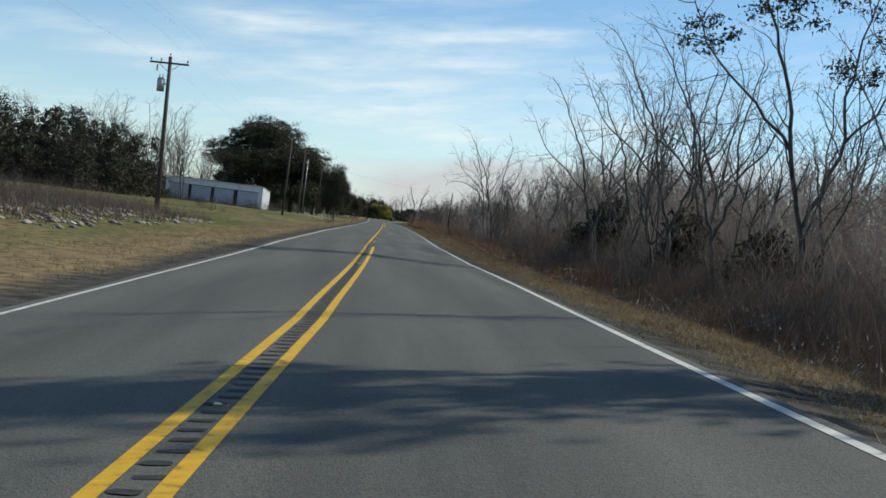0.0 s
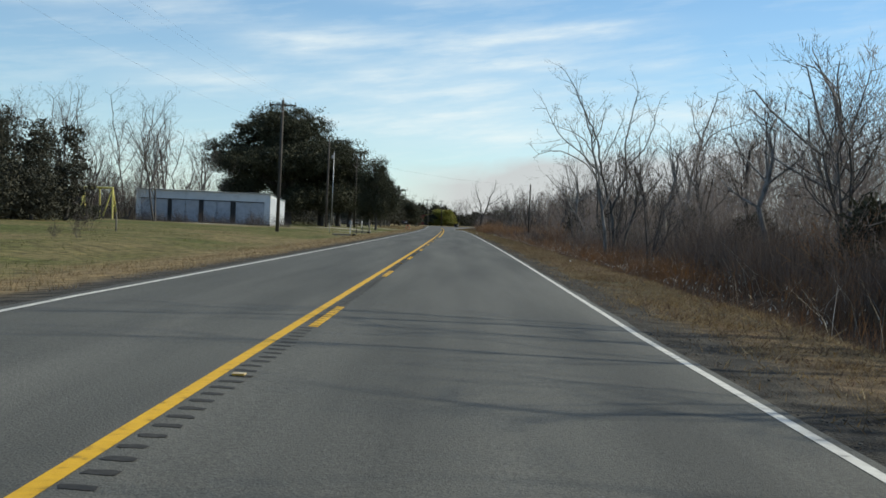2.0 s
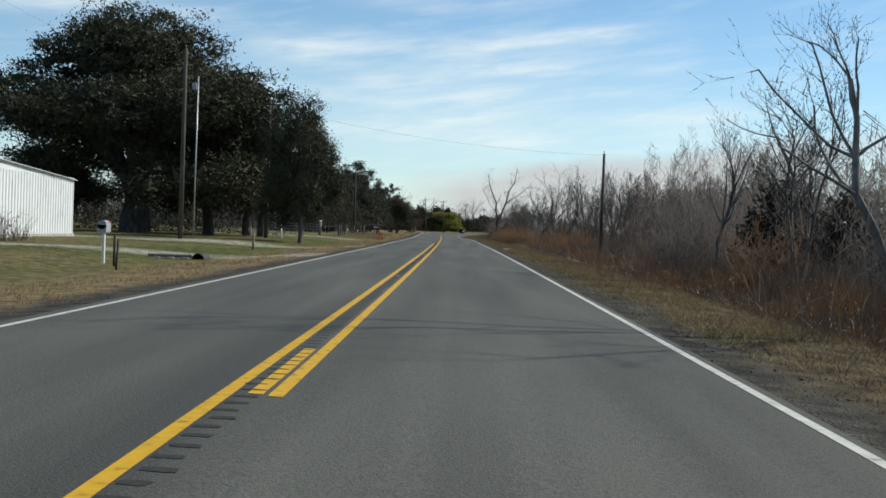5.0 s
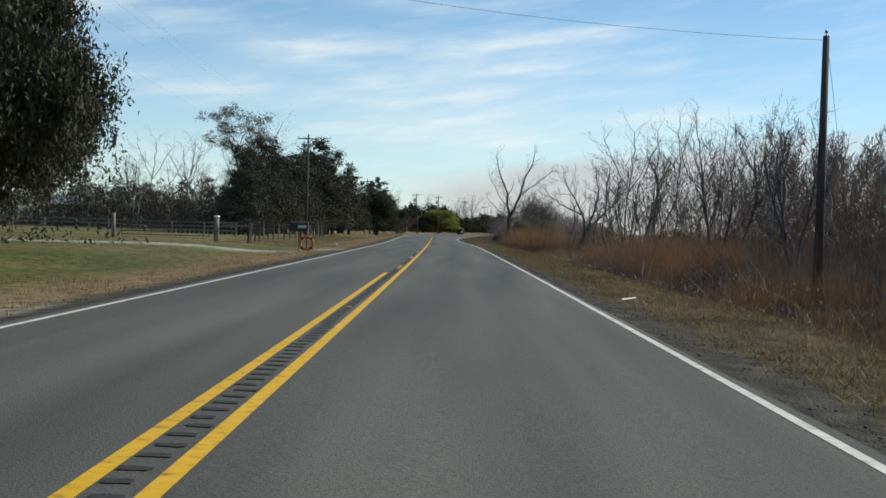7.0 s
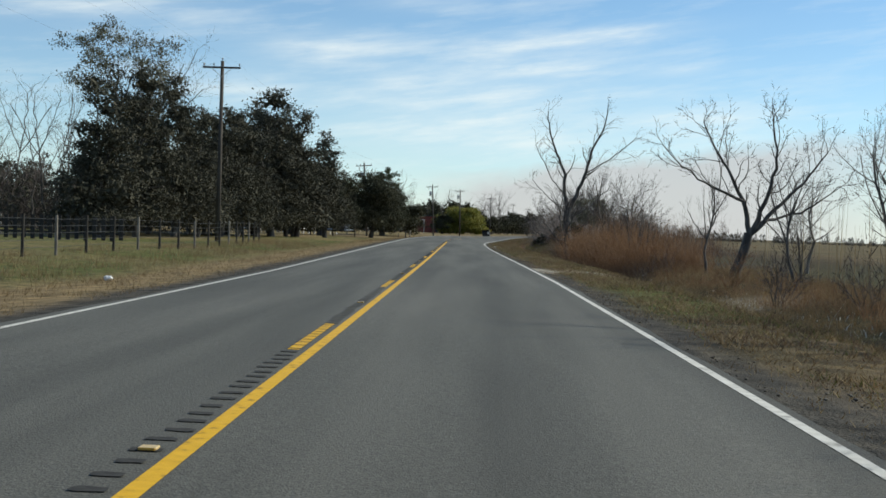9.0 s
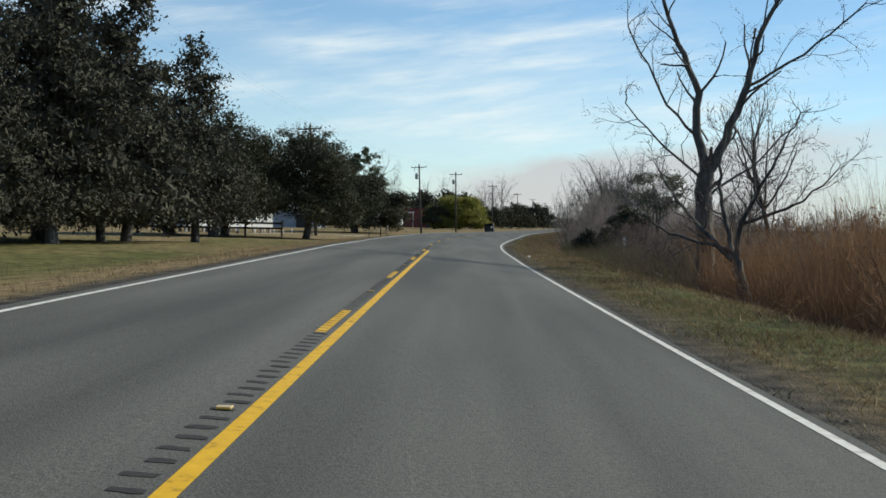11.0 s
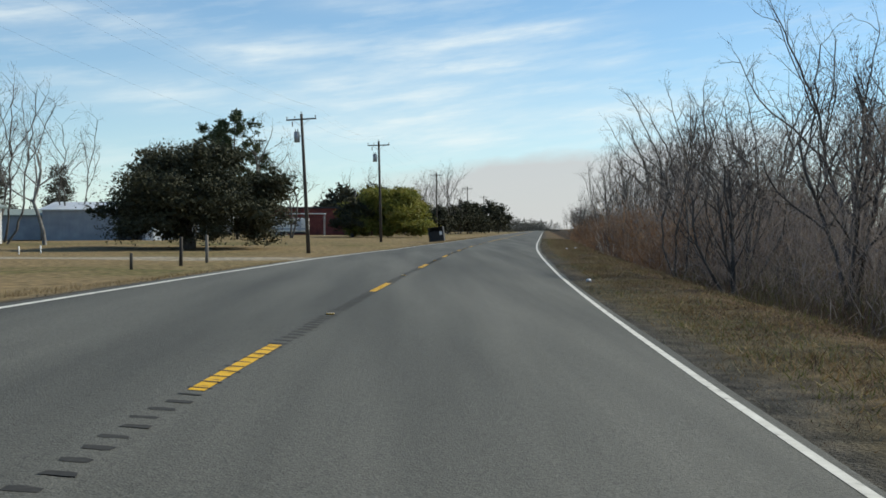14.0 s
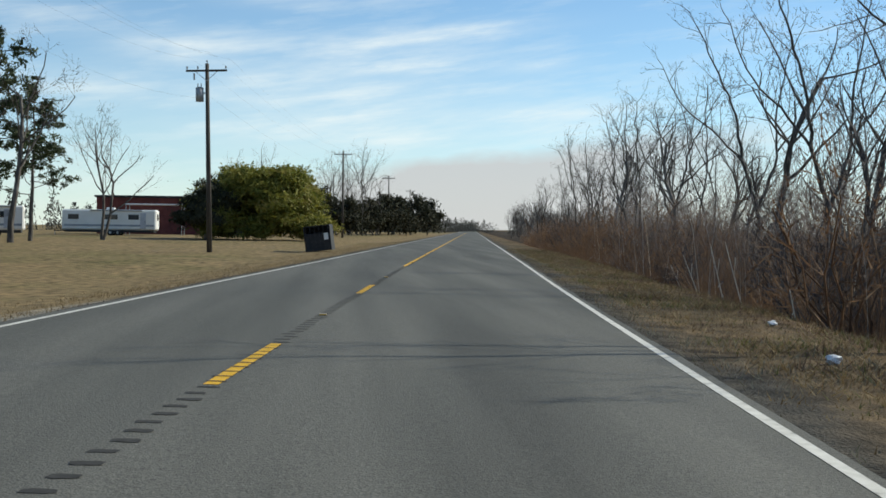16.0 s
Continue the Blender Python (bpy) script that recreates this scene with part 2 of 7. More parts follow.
def soil(lat, x, y):
    """Natural colour of turf, straw, gravel and soil at a place."""
    n1 = noise.noise((x * 0.06, y * 0.06, 0))
    n2 = noise.noise((x * 0.3, y * 0.3, 5))
    d = abs(lat)

    def mixc(a, b, k):
        k = min(1, max(0, k))
        return tuple(p + (q - p) * k for p, q in zip(a, b))
    straw, green, gravel, brown, rust = (0.235, 0.175, 0.095), (0.092, 0.106, 0.035), (0.070, 0.065, 0.056), (0.05, 0.037, 0.025), (0.12, 0.075, 0.043)
    if lat > 0:
        c = mixc(gravel, mixc((0.135, 0.098, 0.058), (0.075, 0.066, 0.036), 0.3 + 0.9 * n1 + 0.8 * n2), (d - (4.85 if y < 310 else 4.45)) / 0.6 + 1.2 * n2)
        c = mixc(c, rust, (d - (7.6 if y < 375 else 6.6)) / 0.8 + 0.5 * n2)
        c = mixc(c, brown, (d - 8.4) / 0.8)
        c = mixc(c, mixc((0.16, 0.12, 0.068), (0.085, 0.075, 0.04), 0.5 + n1), (d - 32) / 20)
        if y > 290:
            c = mixc(c, green, (0.6 + n1 + 0.5 * n2) * min(1.0, max(0.0, (d - 5.0) / 0.8)) * (1 if d < 8.2 else 0.25) * min(1.0, max(0.0, (398 - y) / 14)) if y < 398 else 0)
    else:
        dry = 0.0 if y < 250 else min(0.8, (y - 380) / 40)
        field = mixc(green, straw, 0.34 + 0.7 * n1 + 0.55 * n2 + 0.75 * max(0, dry))
        c = mixc(gravel, straw, (d - 4.2) / 0.7 + 0.5 * n2)
        c = mixc(c, field, (d - 6.8) / 2.2 + 0.5 * n2)
    for y0, y1, l0, l1 in DRIVES:
        if l0 < lat < l1 and y0 - 1 < y < y1 + 1:
            c = mixc(c, (0.36, 0.33, 0.27), min(1, (y - y0 + 1) / 1.5, (y1 + 1 - y) / 1.5) * (0.85 + n2))
    return c


G_LAT = [3.7, 4.0, 4.35, 4.7, 5.1, 5.6, 6.1, 6.6, 7.1, 7.7, 8.3, 9, 9.8, 10.6, 11.5, 13, 15, 17, 19.5, 22, 25, 29, 34, 40, 48, 60, 80, 110, 160, 250, 400, 700, 1200, 2400]
G_LAT = [-v for v in reversed(G_LAT)] + [0] + G_LAT
GY = [-600, -300, -150, -80] + [-40 + 1.25 * i for i in range(530)] + [622 + 10 * 1.13 ** i * i for i in range(31)]
verts, faces, tint = [], [], []
n = len(G_LAT)
for y in GY:
    for lat in G_LAT:
        x = center(y) + lat
        z = road_z(lat, y) - 0.07 if -HALF_L <= lat <= HALF_R else ground_z(x, y) - 0.02
        verts.append((x, y, z))
        tint.extend((*soil(lat, x, y), 1.0))
for i in range(len(GY) - 1):
    for k in range(n - 1):
        a = i * n + k
        faces.append((a, a + 1, a + n + 1, a + n))
gm = mesh("ground", verts, faces, M_GROUND, True)
gm.color_attributes.new("soil", "FLOAT_COLOR", "POINT").data.foreach_set("color", tint)
ground = new("ground", gm)
tagged(ground, "flat grassy verge, ditch and pasture ground", "ground", kind="structure")

# ---- road lines ----
EDGE_L, EDGE_R = -3.363, 4.061


def line(name, lat, y0, y1, w, material, label, lift=0.004, step=1.0):
    k = max(2, int((y1 - y0) / step))
    ob = new(name, strip(name, lat - w / 2, lat + w / 2, [y0 + (y1 - y0) * i / k for i in range(k + 1)], lift, material))
    return tagged(ob, label, "road marking", kind="structure")


line("edge_line_left", EDGE_L, -30, 1400, 0.09, M_WHT, "worn white painted edge line on asphalt")
line("edge_line_right", EDGE_R, -30, 1400, 0.10, M_WHT, "worn white painted edge line on asphalt")
line("centre_line_left", -0.15, -30, 241, 0.11, M_YEL, "worn yellow solid centre line")
line("centre_line_right", 0.17, -30, 51.4, 0.11, M_YEL, "worn yellow solid centre line")
line("centre_line_near", 0.205, 158.0, 379.7, 0.11, M_YEL, "worn yellow solid centre line")
line("centre_line_far", -0.02, 516, 900, 0.11, M_YEL, "worn yellow solid centre line")
for k in range(9):
    line("centre_dash", 0.055, 60.55 + 12.19 * k, 63.6 + 12.19 * k, 0.11, M_YEL, "short worn yellow centre dash", step=0.5)
for k in range(-11, 11):
    s = 0.65 if k < 3 else 0.25
    line("centre_dash", 0.015, 379.25 - s + 12.19 * k, 382.3 - s + 12.19 * k, 0.115, M_YEL, "short yellow centre dash cut by rumble grooves", lift=0.004, step=0.5)

# ---- raised reflectors ----
M_REFL, nd, lk, b = mat("reflector_shell", 0.35, 0.0, (0.55, 0.40, 0.17))
M_AMBER, nd, lk, b = mat("amber_lens", 0.15, 0.0, (0.75, 0.42, 0.08))


def box_bm(sx, sy, sz, bev=0.0, at=(0, 0, 0), bm=None, rot=None):
    bm = bm or bmesh.new()
    r = bmesh.ops.create_cube(bm, size=1.0)
    vs = r["verts"]
    m = Matrix.Translation(at) @ (rot or Matrix.Identity(4)) @ Matrix.Diagonal((sx, sy, sz, 1))
    bmesh.ops.transform(bm, matrix=m, verts=vs)
    if bev:
        es = {e for v in vs for e in v.link_edges}
        bmesh.ops.bevel(bm, geom=list(es), offset=bev, segments=1, affect="EDGES")
    return bm


def cyl_bm(r0, r1, h, at=(0, 0, 0), sides=12, bm=None, rot=None):
    bm = bm or bmesh.new()
    m = Matrix.Translation(at) @ (rot or Matrix.Identity(4)) @ Matrix.Translation((0, 0, h / 2))
    bmesh.ops.create_cone(bm, cap_ends=True, segments=sides, radius1=r0, radius2=r1, depth=h, matrix=m)
    return bm


def rod_bm(p, q, r, sides=8, bm=None):
    p, q = Vector(p), Vector(q)
    rot = (q - p).to_track_quat("Z", "Y").to_matrix().to_4x4()
    return cyl_bm(r, r, (q - p).length, p, sides, bm, rot)


def part(name, bm, material, parent, label="", smooth=False):
    me = bpy.data.meshes.new(name)
    bm.to_mesh(me)
    bm.free()
    me.materials.append(material)
    if smooth:
        me.polygons.foreach_set("use_smooth", [True] * len(me.polygons))
    ob = new(name, me)
    ob.parent = parent
    if label:
        ob["label"] = label
    return ob


def thing(name, label, category, group="", x=0.0, y=0.0, z=None, rz=0.0):
    ob = new(name)
    ob.empty_display_size = 0.2
    x = plan_x(x, y)
    ob.matrix_basis = pose(x, y, ground_z(x, y) - 0.02 if z is None else z, 0, 0, rz)
    return tagged(ob, label, category, group)


marker = thing("road_reflector", "small raised road reflector with amber faces", "road reflector", "reflectors along the centre line", survey(532) + 0.02, 532.2, road_z(0, 532.2) + 0.003)
bm = box_bm(0.10, 0.085, 0.017, 0.005, (0, 0, 0.0085))
part("shell", bm, M_REFL, marker)
part("lens", box_bm(0.086, 0.006, 0.013, 0, (0, -0.046, 0.0105)), M_AMBER, marker, "amber lens")
for k in range(0, 43):
    y = 7.6 + 12.2 * k
    if k in (1, 6, 13, 17, 19, 26, 32, 33):
        continue
    copy_thing(marker, pose(center(y) + 0.02 + mid_shift(y), y, road_z(0, y) + 0.003))


# ---- plants: materials ----
def plant_mat(name, colors, rough=0.85, stops=None, thin=0.0):
    """Leaf or stem colour that differs from piece to piece."""
    m, nd, lk, b = mat(name, rough)
    g = nd.new("ShaderNodeNewGeometry")
    tcn = nd.new("ShaderNodeTexCoord")
    nz = nd.new("ShaderNodeTexNoise")
    nz.inputs["Scale"].default_value, nz.inputs["Detail"].default_value = 0.5, 3
    lk.new(tcn.outputs["Object"], nz.inputs["Vector"])
    ad = nd.new("ShaderNodeMath")
    ad.operation = "MULTIPLY_ADD"
    lk.new(g.outputs["Random Per Island"], ad.inputs[0])
    ad.inputs[1].default_value = 0.6
    mm = nd.new("ShaderNodeMath")
    mm.operation = "MULTIPLY_ADD"
    lk.new(nz.outputs[0], mm.inputs[0])
    mm.inputs[1].default_value, mm.inputs[2].default_value = 0.9, -0.25
    lk.new(mm.outputs[0], ad.inputs[2])
    rp = nd.new("ShaderNodeValToRGB")
    el = rp.color_ramp.elements
    while len(el) < len(colors):
        el.new(0.5)
    stops = stops or [0.05 + 0.9 * i / (len(colors) - 1) for i in range(len(colors))]
    for e, s, c in zip(el, stops, colors):
        e.position, e.color = s, (*c, 1)
    lk.new(ad.outputs[0], rp.inputs[0])
    lk.new(rp.outputs[0], b.inputs["Base Color"])
    b.inputs["Specular IOR Level"].default_value = 0.25
    if thin:
        tr = nd.new("ShaderNodeBsdfTranslucent")
        lk.new(rp.outputs[0], tr.inputs["Color"])
        ms = nd.new("ShaderNodeMixShader")
        ms.inputs[0].default_value = thin
        lk.new(b.outputs[0], ms.inputs[1])
        lk.new(tr.outputs[0], ms.inputs[2])
        lk.new(ms.outputs[0], nd["Material Output"].inputs[0])
    return m


M_OAKLEAF = plant_mat("oak_leaf", [(0.022, 0.024, 0.013), (0.042, 0.045, 0.024), (0.064, 0.064, 0.036), (0.09, 0.084, 0.05)], 0.75, thin=0.1)
M_CEDAR = plant_mat("cedar_leaf", [(0.040, 0.041, 0.028), (0.064, 0.062, 0.044), (0.092, 0.086, 0.062)], 0.9, thin=0.08)
M_GREYLEAF = plant_mat("grey_green_leaf", [(0.07, 0.07, 0.045), (0.14, 0.138, 0.092), (0.21, 0.20, 0.14)], 0.8, thin=0.15)
M_PINE = plant_mat("pine_needle", [(0.025, 0.04, 0.015), (0.05, 0.07, 0.028), (0.09, 0.10, 0.045)], 0.7)
M_BAMBOO = plant_mat("bamboo_leaf", [(0.065, 0.078, 0.014), (0.16, 0.17, 0.032), (0.27, 0.255, 0.052), (0.30, 0.235, 0.09)], 0.7, thin=0.3)
M_BARK, nd, lk, b = mat("grey_bark", 0.9)
noise_mix(M_BARK, [(0.04, 0.034, 0.029), (0.085, 0.075, 0.065), (0.16, 0.145, 0.128)], 5, 8, stretch=(1, 1, 0.25), bump=0.6, bump_scale=22, dist=0.02)
M_BARK_PALE, nd, lk, b = mat("pale_bark", 0.9)
noise_mix(M_BARK_PALE, [(0.09, 0.08, 0.07), (0.17, 0.157, 0.14), (0.28, 0.262, 0.238)], 4, 8, stretch=(1, 1, 0.3), bump=0.5, bump_scale=20, dist=0.02)
M_TWIG = plant_mat("bare_twig", [(0.075, 0.058, 0.048), (0.125, 0.10, 0.086), (0.19, 0.16, 0.14)], 0.9)
M_TWIG_DARK = plant_mat("dark_twig", [(0.07, 0.056, 0.047), (0.118, 0.096, 0.084), (0.185, 0.152, 0.134)], 0.9)
M_HAZE = plant_mat("twig_haze", [(0.17, 0.138, 0.118), (0.25, 0.208, 0.182), (0.34, 0.292, 0.26)], 0.9, thin=0.3)
M_BRUSH = plant_mat("dull_brush", [(0.055, 0.036, 0.026), (0.11, 0.07, 0.046), (0.185, 0.118, 0.075), (0.32, 0.25, 0.175)], 0.9, thin=0.2)
M_RUST = plant_mat("rust_brush", [(0.10, 0.055, 0.032), (0.19, 0.105, 0.058), (0.28, 0.165, 0.09), (0.38, 0.27, 0.175)], 0.9, thin=0.35)
M_BRUSH_DARK = plant_mat("dark_brush", [(0.065, 0.048, 0.039), (0.13, 0.10, 0.083), (0.215, 0.168, 0.14)], 0.9, thin=0.25)
M_BRUSH_ORANGE = plant_mat("orange_broomsedge", [(0.17, 0.075, 0.03), (0.30, 0.14, 0.05), (0.42, 0.22, 0.09)], 0.9, thin=0.4)
M_DRY = plant_mat("dry_grass", [(0.10, 0.065, 0.032), (0.19, 0.13, 0.065), (0.29, 0.215, 0.115), (0.38, 0.31, 0.19)], 0.9, thin=0.3)
M_BUSH = plant_mat("dull_bush_leaf", [(0.02, 0.022, 0.012), (0.045, 0.046, 0.026), (0.09, 0.08, 0.05)], 0.85, thin=0.12)
M_GREEN = plant_mat("green_grass", [(0.07, 0.08, 0.022), (0.12, 0.128, 0.040), (0.20, 0.18, 0.072)], 0.8, thin=0.3)
M_PALE = plant_mat("pale_weed", [(0.085, 0.085, 0.055), (0.16, 0.155, 0.11), (0.27, 0.25, 0.19)], 0.9, thin=0.2)
M_SEED = plant_mat("pale_seed_head", [(0.40, 0.33, 0.24), (0.58, 0.52, 0.42), (0.70, 0.66, 0.58)], 0.9)


# ---- plants: geometry ----
def raw_mesh(name, verts, faces4, material):
    """A mesh from arrays; every face has as many corners as faces4 is wide."""
    verts = np.asarray(verts, np.float32)
    faces4 = np.asarray(faces4, np.int32)
    k = faces4.shape[1]
    me = bpy.data.meshes.new(name)
    me.vertices.add(len(verts))
    me.vertices.foreach_set("co", verts.ravel())
    me.loops.add(faces4.size)
    me.loops.foreach_set("vertex_index", faces4.ravel())
    me.polygons.add(len(faces4))
    me.polygons.foreach_set("loop_start", np.arange(len(faces4), dtype=np.int32) * k)
    me.update(calc_edges=True)
    me.materials.append(material)
    return me


def leaf_mesh(name, centers, size, rng, material, long=1.5, droop=0.0, upright=0.0):
    """Small pointed leaves or stems, three corners each."""
    n = len(centers)
    a = rng.normal(size=(n, 3))
    a[:, 2] -= droop
    a[:, 2] += upright * np.sign(a[:, 2])
    a /= np.linalg.norm(a, axis=1)[:, None]
    b = np.cross(a, rng.normal(size=(n, 3)))
    b /= np.linalg.norm(b, axis=1)[:, None]
    s = (np.asarray(size) * rng.uniform(0.55, 1.35, n))[:, None]
    c = np.asarray(centers)
    v = np.stack([c - a * s * long - b * s * 0.7, c - a * s * long + b * s * 0.7, c + a * s * long], 1).reshape(-1, 3)
    return raw_mesh(name, v, np.arange(3 * n).reshape(-1, 3), material)


def crown_points(rng, blobs, n, clump=0.5, per=70, hollow=0.45):
    """Leaf places: clumps near the skin of uneven blobs, with gaps between."""
    w = np.array([q[3] * q[4] + q[3] * q[5] + q[4] * q[5] for q in blobs], float)
    pick = rng.choice(len(blobs), max(1, n // per), p=w / w.sum())
    out = []
    for i in pick:
        cx, cy, cz, rx, ry, rz = blobs[i]
        d = rng.normal(size=3)
        d /= np.linalg.norm(d)
        r = hollow + (1 - hollow) * rng.random() ** 0.5
        p = np.array((cx, cy, cz)) + d * r * np.array((rx, ry, rz))
        k = int(per * rng.uniform(0.5, 1.5))
        out.append(p + rng.normal(size=(k, 3)) * clump * rng.uniform(0.6, 1.3) * np.array((1, 1, 0.6)))
    return np.concatenate(out)


def grow(rng, segs, p, d, length, r, level, last, kids, up=0.12, wig=0.16, steps=(6, 5, 4, 3, 2), fork=(28, 58), shrink=(0.42, 0.72), low=0.3, rmin=0.011):
    """One limb and all that grows from it, as straight pieces (from, to, radii, level)."""
    k = steps[min(level, len(steps) - 1)]
    step = length / k
    pts = []
    for i in range(k):
        d = d + rng.normal(size=3) * wig
        d[2] += up
        d /= np.linalg.norm(d)
        q = p + d * step
        r2 = max(rmin, r * (1 - 0.72 / k))
        segs.append((p, q, r, r2, level))
        pts.append((q, d.copy(), r2, (i + 1) / k))
        p, r = q, r2
    if level >= last:
        return
    nk = kids[min(level, len(kids) - 1)]
    for j in range(nk):
        f = low + (1 - low) * (j + rng.random()) / nk if level == 0 else 0.2 + 0.8 * (j + rng.random()) / nk
        q, dd, rr, _ = pts[min(k - 1, int(f * k))]
        ax = np.cross(dd, rng.normal(size=3))
        ax /= np.linalg.norm(ax)
        an = radians(rng.uniform(*fork))
        nd = dd * math.cos(an) + ax * math.sin(an)
        grow(rng, segs, q, nd, length * rng.uniform(*shrink) * (1.05 - 0.45 * f), max(rmin, rr * rng.uniform(0.42, 0.7)), level + 1, last, kids, up, wig, steps, fork, shrink, low, rmin)


def tube_arrays(segs, sides):
    v, f = [], []
    ang = np.arange(sides) * 2 * np.pi / sides
    cs, sn = np.cos(ang)[:, None], np.sin(ang)[:, None]
    for i, (p, q, r0, r1, _) in enumerate(segs):
        d = q - p
        d = d / (np.linalg.norm(d) + 1e-9)
        u = np.cross(d, (0.31, 0.84, 0.44))
        u /= np.linalg.norm(u) + 1e-9
        w = np.cross(d, u)
        ring = cs * u + sn * w
        v.append(p + ring * r0)
        v.append(q + d * r1 * 0.4 + ring * r1)
        b = 2 * sides * i
        for k in range(sides):
            k2 = (k + 1) % sides
            f.append((b + k, b + k2, b + sides + k2, b + sides + k))
    return np.concatenate(v), np.array(f)


def twigs(name, segs, material, seed=1):
    """Fine twigs, each piece a flat tapering strip turned at random."""
    r = np.random.default_rng(seed)
    a = np.array([s[0] for s in segs])
    b = np.array([s[1] for s in segs])
    w0 = np.array([s[2] for s in segs])[:, None]
    d = b - a
    u = np.cross(d, r.normal(size=d.shape))
    u /= np.linalg.norm(u, axis=1)[:, None] + 1e-9
    v = np.stack([a - u * w0 * 1.2, a + u * w0 * 1.2, b + d * 0.12], 1).reshape(-1, 3)
    return raw_mesh(name, v, np.arange(len(v)).reshape(-1, 3), material)


def tubes(name, segs, sides, material):
    v, f = tube_arrays(segs, sides)
    return raw_mesh(name, v, f, material)


def add_mesh(name, me, parent, label=""):
    ob = new(name, me)
    ob.parent = parent
    if label:
        ob["label"] = label
    return ob


def bare_tree(seed, height, stems=1, last=3, kids=(7, 5, 4, 3), thick=0.02, lean=(0, 0), pale=False, wide=1.0, up=0.12, wig=0.16, label="tall leafless grey tree", fork=(28, 58), low=0.3, dark=False, rmin=0.011):
    """A winter tree: trunk and boughs, and a crown of bare twigs. Built at the origin."""
    rng = np.random.default_rng(seed)
    root = new("bare_tree")
    tagged(root, label, "tree")
    segs = []
    for s in range(stems):
        a = rng.uniform(0, 6.28)
        tilt = 0.0 if stems == 1 else rng.uniform(0.12, 0.38)
        d = np.array((math.cos(a) * tilt + lean[0], math.sin(a) * tilt + lean[1], 1.0))
        d /= np.linalg.norm(d)
        h = height * (0.72 if stems == 1 else rng.uniform(0.5, 0.75))
        grow(rng, segs, np.array((0.12 * math.cos(a) * (stems > 1), 0.12 * math.sin(a) * (stems > 1), -0.25)), d, h, height * thick * (1 if stems == 1 else 0.6), 0, last, kids, up, wig * 0.8, fork=fork, low=low, shrink=(0.42 * wide, 0.72 * wide), rmin=rmin)
    k = height / max(s[1][2] for s in segs)
    segs = [(s[0] * k, s[1] * k, s[2] * max(k, 1.0), s[3] * max(k, 1.0), s[4]) for s in segs]
    big = [s for s in segs if s[4] <= 1]
    fine = [s for s in segs if s[4] > 1]
    add_mesh("trunk", tubes("trunk", big, 5, M_BARK_PALE if pale else M_BARK), root)
    add_mesh("crown", twigs("crown", fine, M_TWIG_DARK if dark else M_TWIG), root)
    return root


def limb_tree(seed, limbs, label, pale=False, reach=2.6, every=0.8, first=0.3, kids=(5, 4, 3), droop=0.05, name="bare_tree", fine=0.009):
    """A winter tree built on given limbs: each a line of (x, y, z) with its radii at foot and tip."""
    rng = np.random.default_rng(seed)
    root = new(name)
    tagged(root, label, "tree")
    segs = []
    for line_pts, r0, r1 in limbs:
        pts = np.array(line_pts, float)
        run = np.concatenate([[0], np.cumsum(np.linalg.norm(np.diff(pts, axis=0), axis=1))])
        n = max(4, int(run[-1] / every))
        at = np.linspace(0, run[-1], n + 1)
        path = np.stack([np.interp(at, run, pts[:, i]) for i in range(3)], 1)
        path[1:-1] = (path[:-2] + 2 * path[1:-1] + path[2:]) / 4
        path[1:] += rng.normal(size=(n, 3)) * 0.09 * every
        for i in range(n):
            f0, f1 = i / n, (i + 1) / n
            ra, rb = r0 + (r1 - r0) * f0 ** 0.8, r0 + (r1 - r0) * f1 ** 0.8
            segs.append((path[i], path[i + 1], ra, rb, 0))
            if path[i + 1][2] < first * 10 or f1 < 0.2:
                continue
            d = path[i + 1] - path[i]
            d /= np.linalg.norm(d)
            for j in range(2 if i == n - 1 else 1):
                side = np.cross(d, rng.normal(size=3))
                side /= np.linalg.norm(side)
                an = radians(rng.uniform(22, 62))
                grow(rng, segs, path[i + 1], d * math.cos(an) + side * math.sin(an), reach * rng.uniform(0.55, 1.25) * (1.1 - 0.5 * f1), max(0.02, rb * 0.42), 1, 3, kids, droop, 0.2, (6, 5, 4, 3), (22, 55), (0.42, 0.7), 0.3, fine)
    add_mesh("trunk", tubes("trunk", [q for q in segs if q[4] == 0], 8, M_BARK_PALE if pale else M_BARK), root)
    tagged(add_mesh("bough", tubes("bough", [q for q in segs if q[4] == 1], 4, M_BARK_PALE if pale else M_BARK), root), kind="stuff")
    tagged(add_mesh("crown", twigs("crown", [q for q in segs if q[4] > 1], M_TWIG_DARK), root), kind="stuff")
    return root


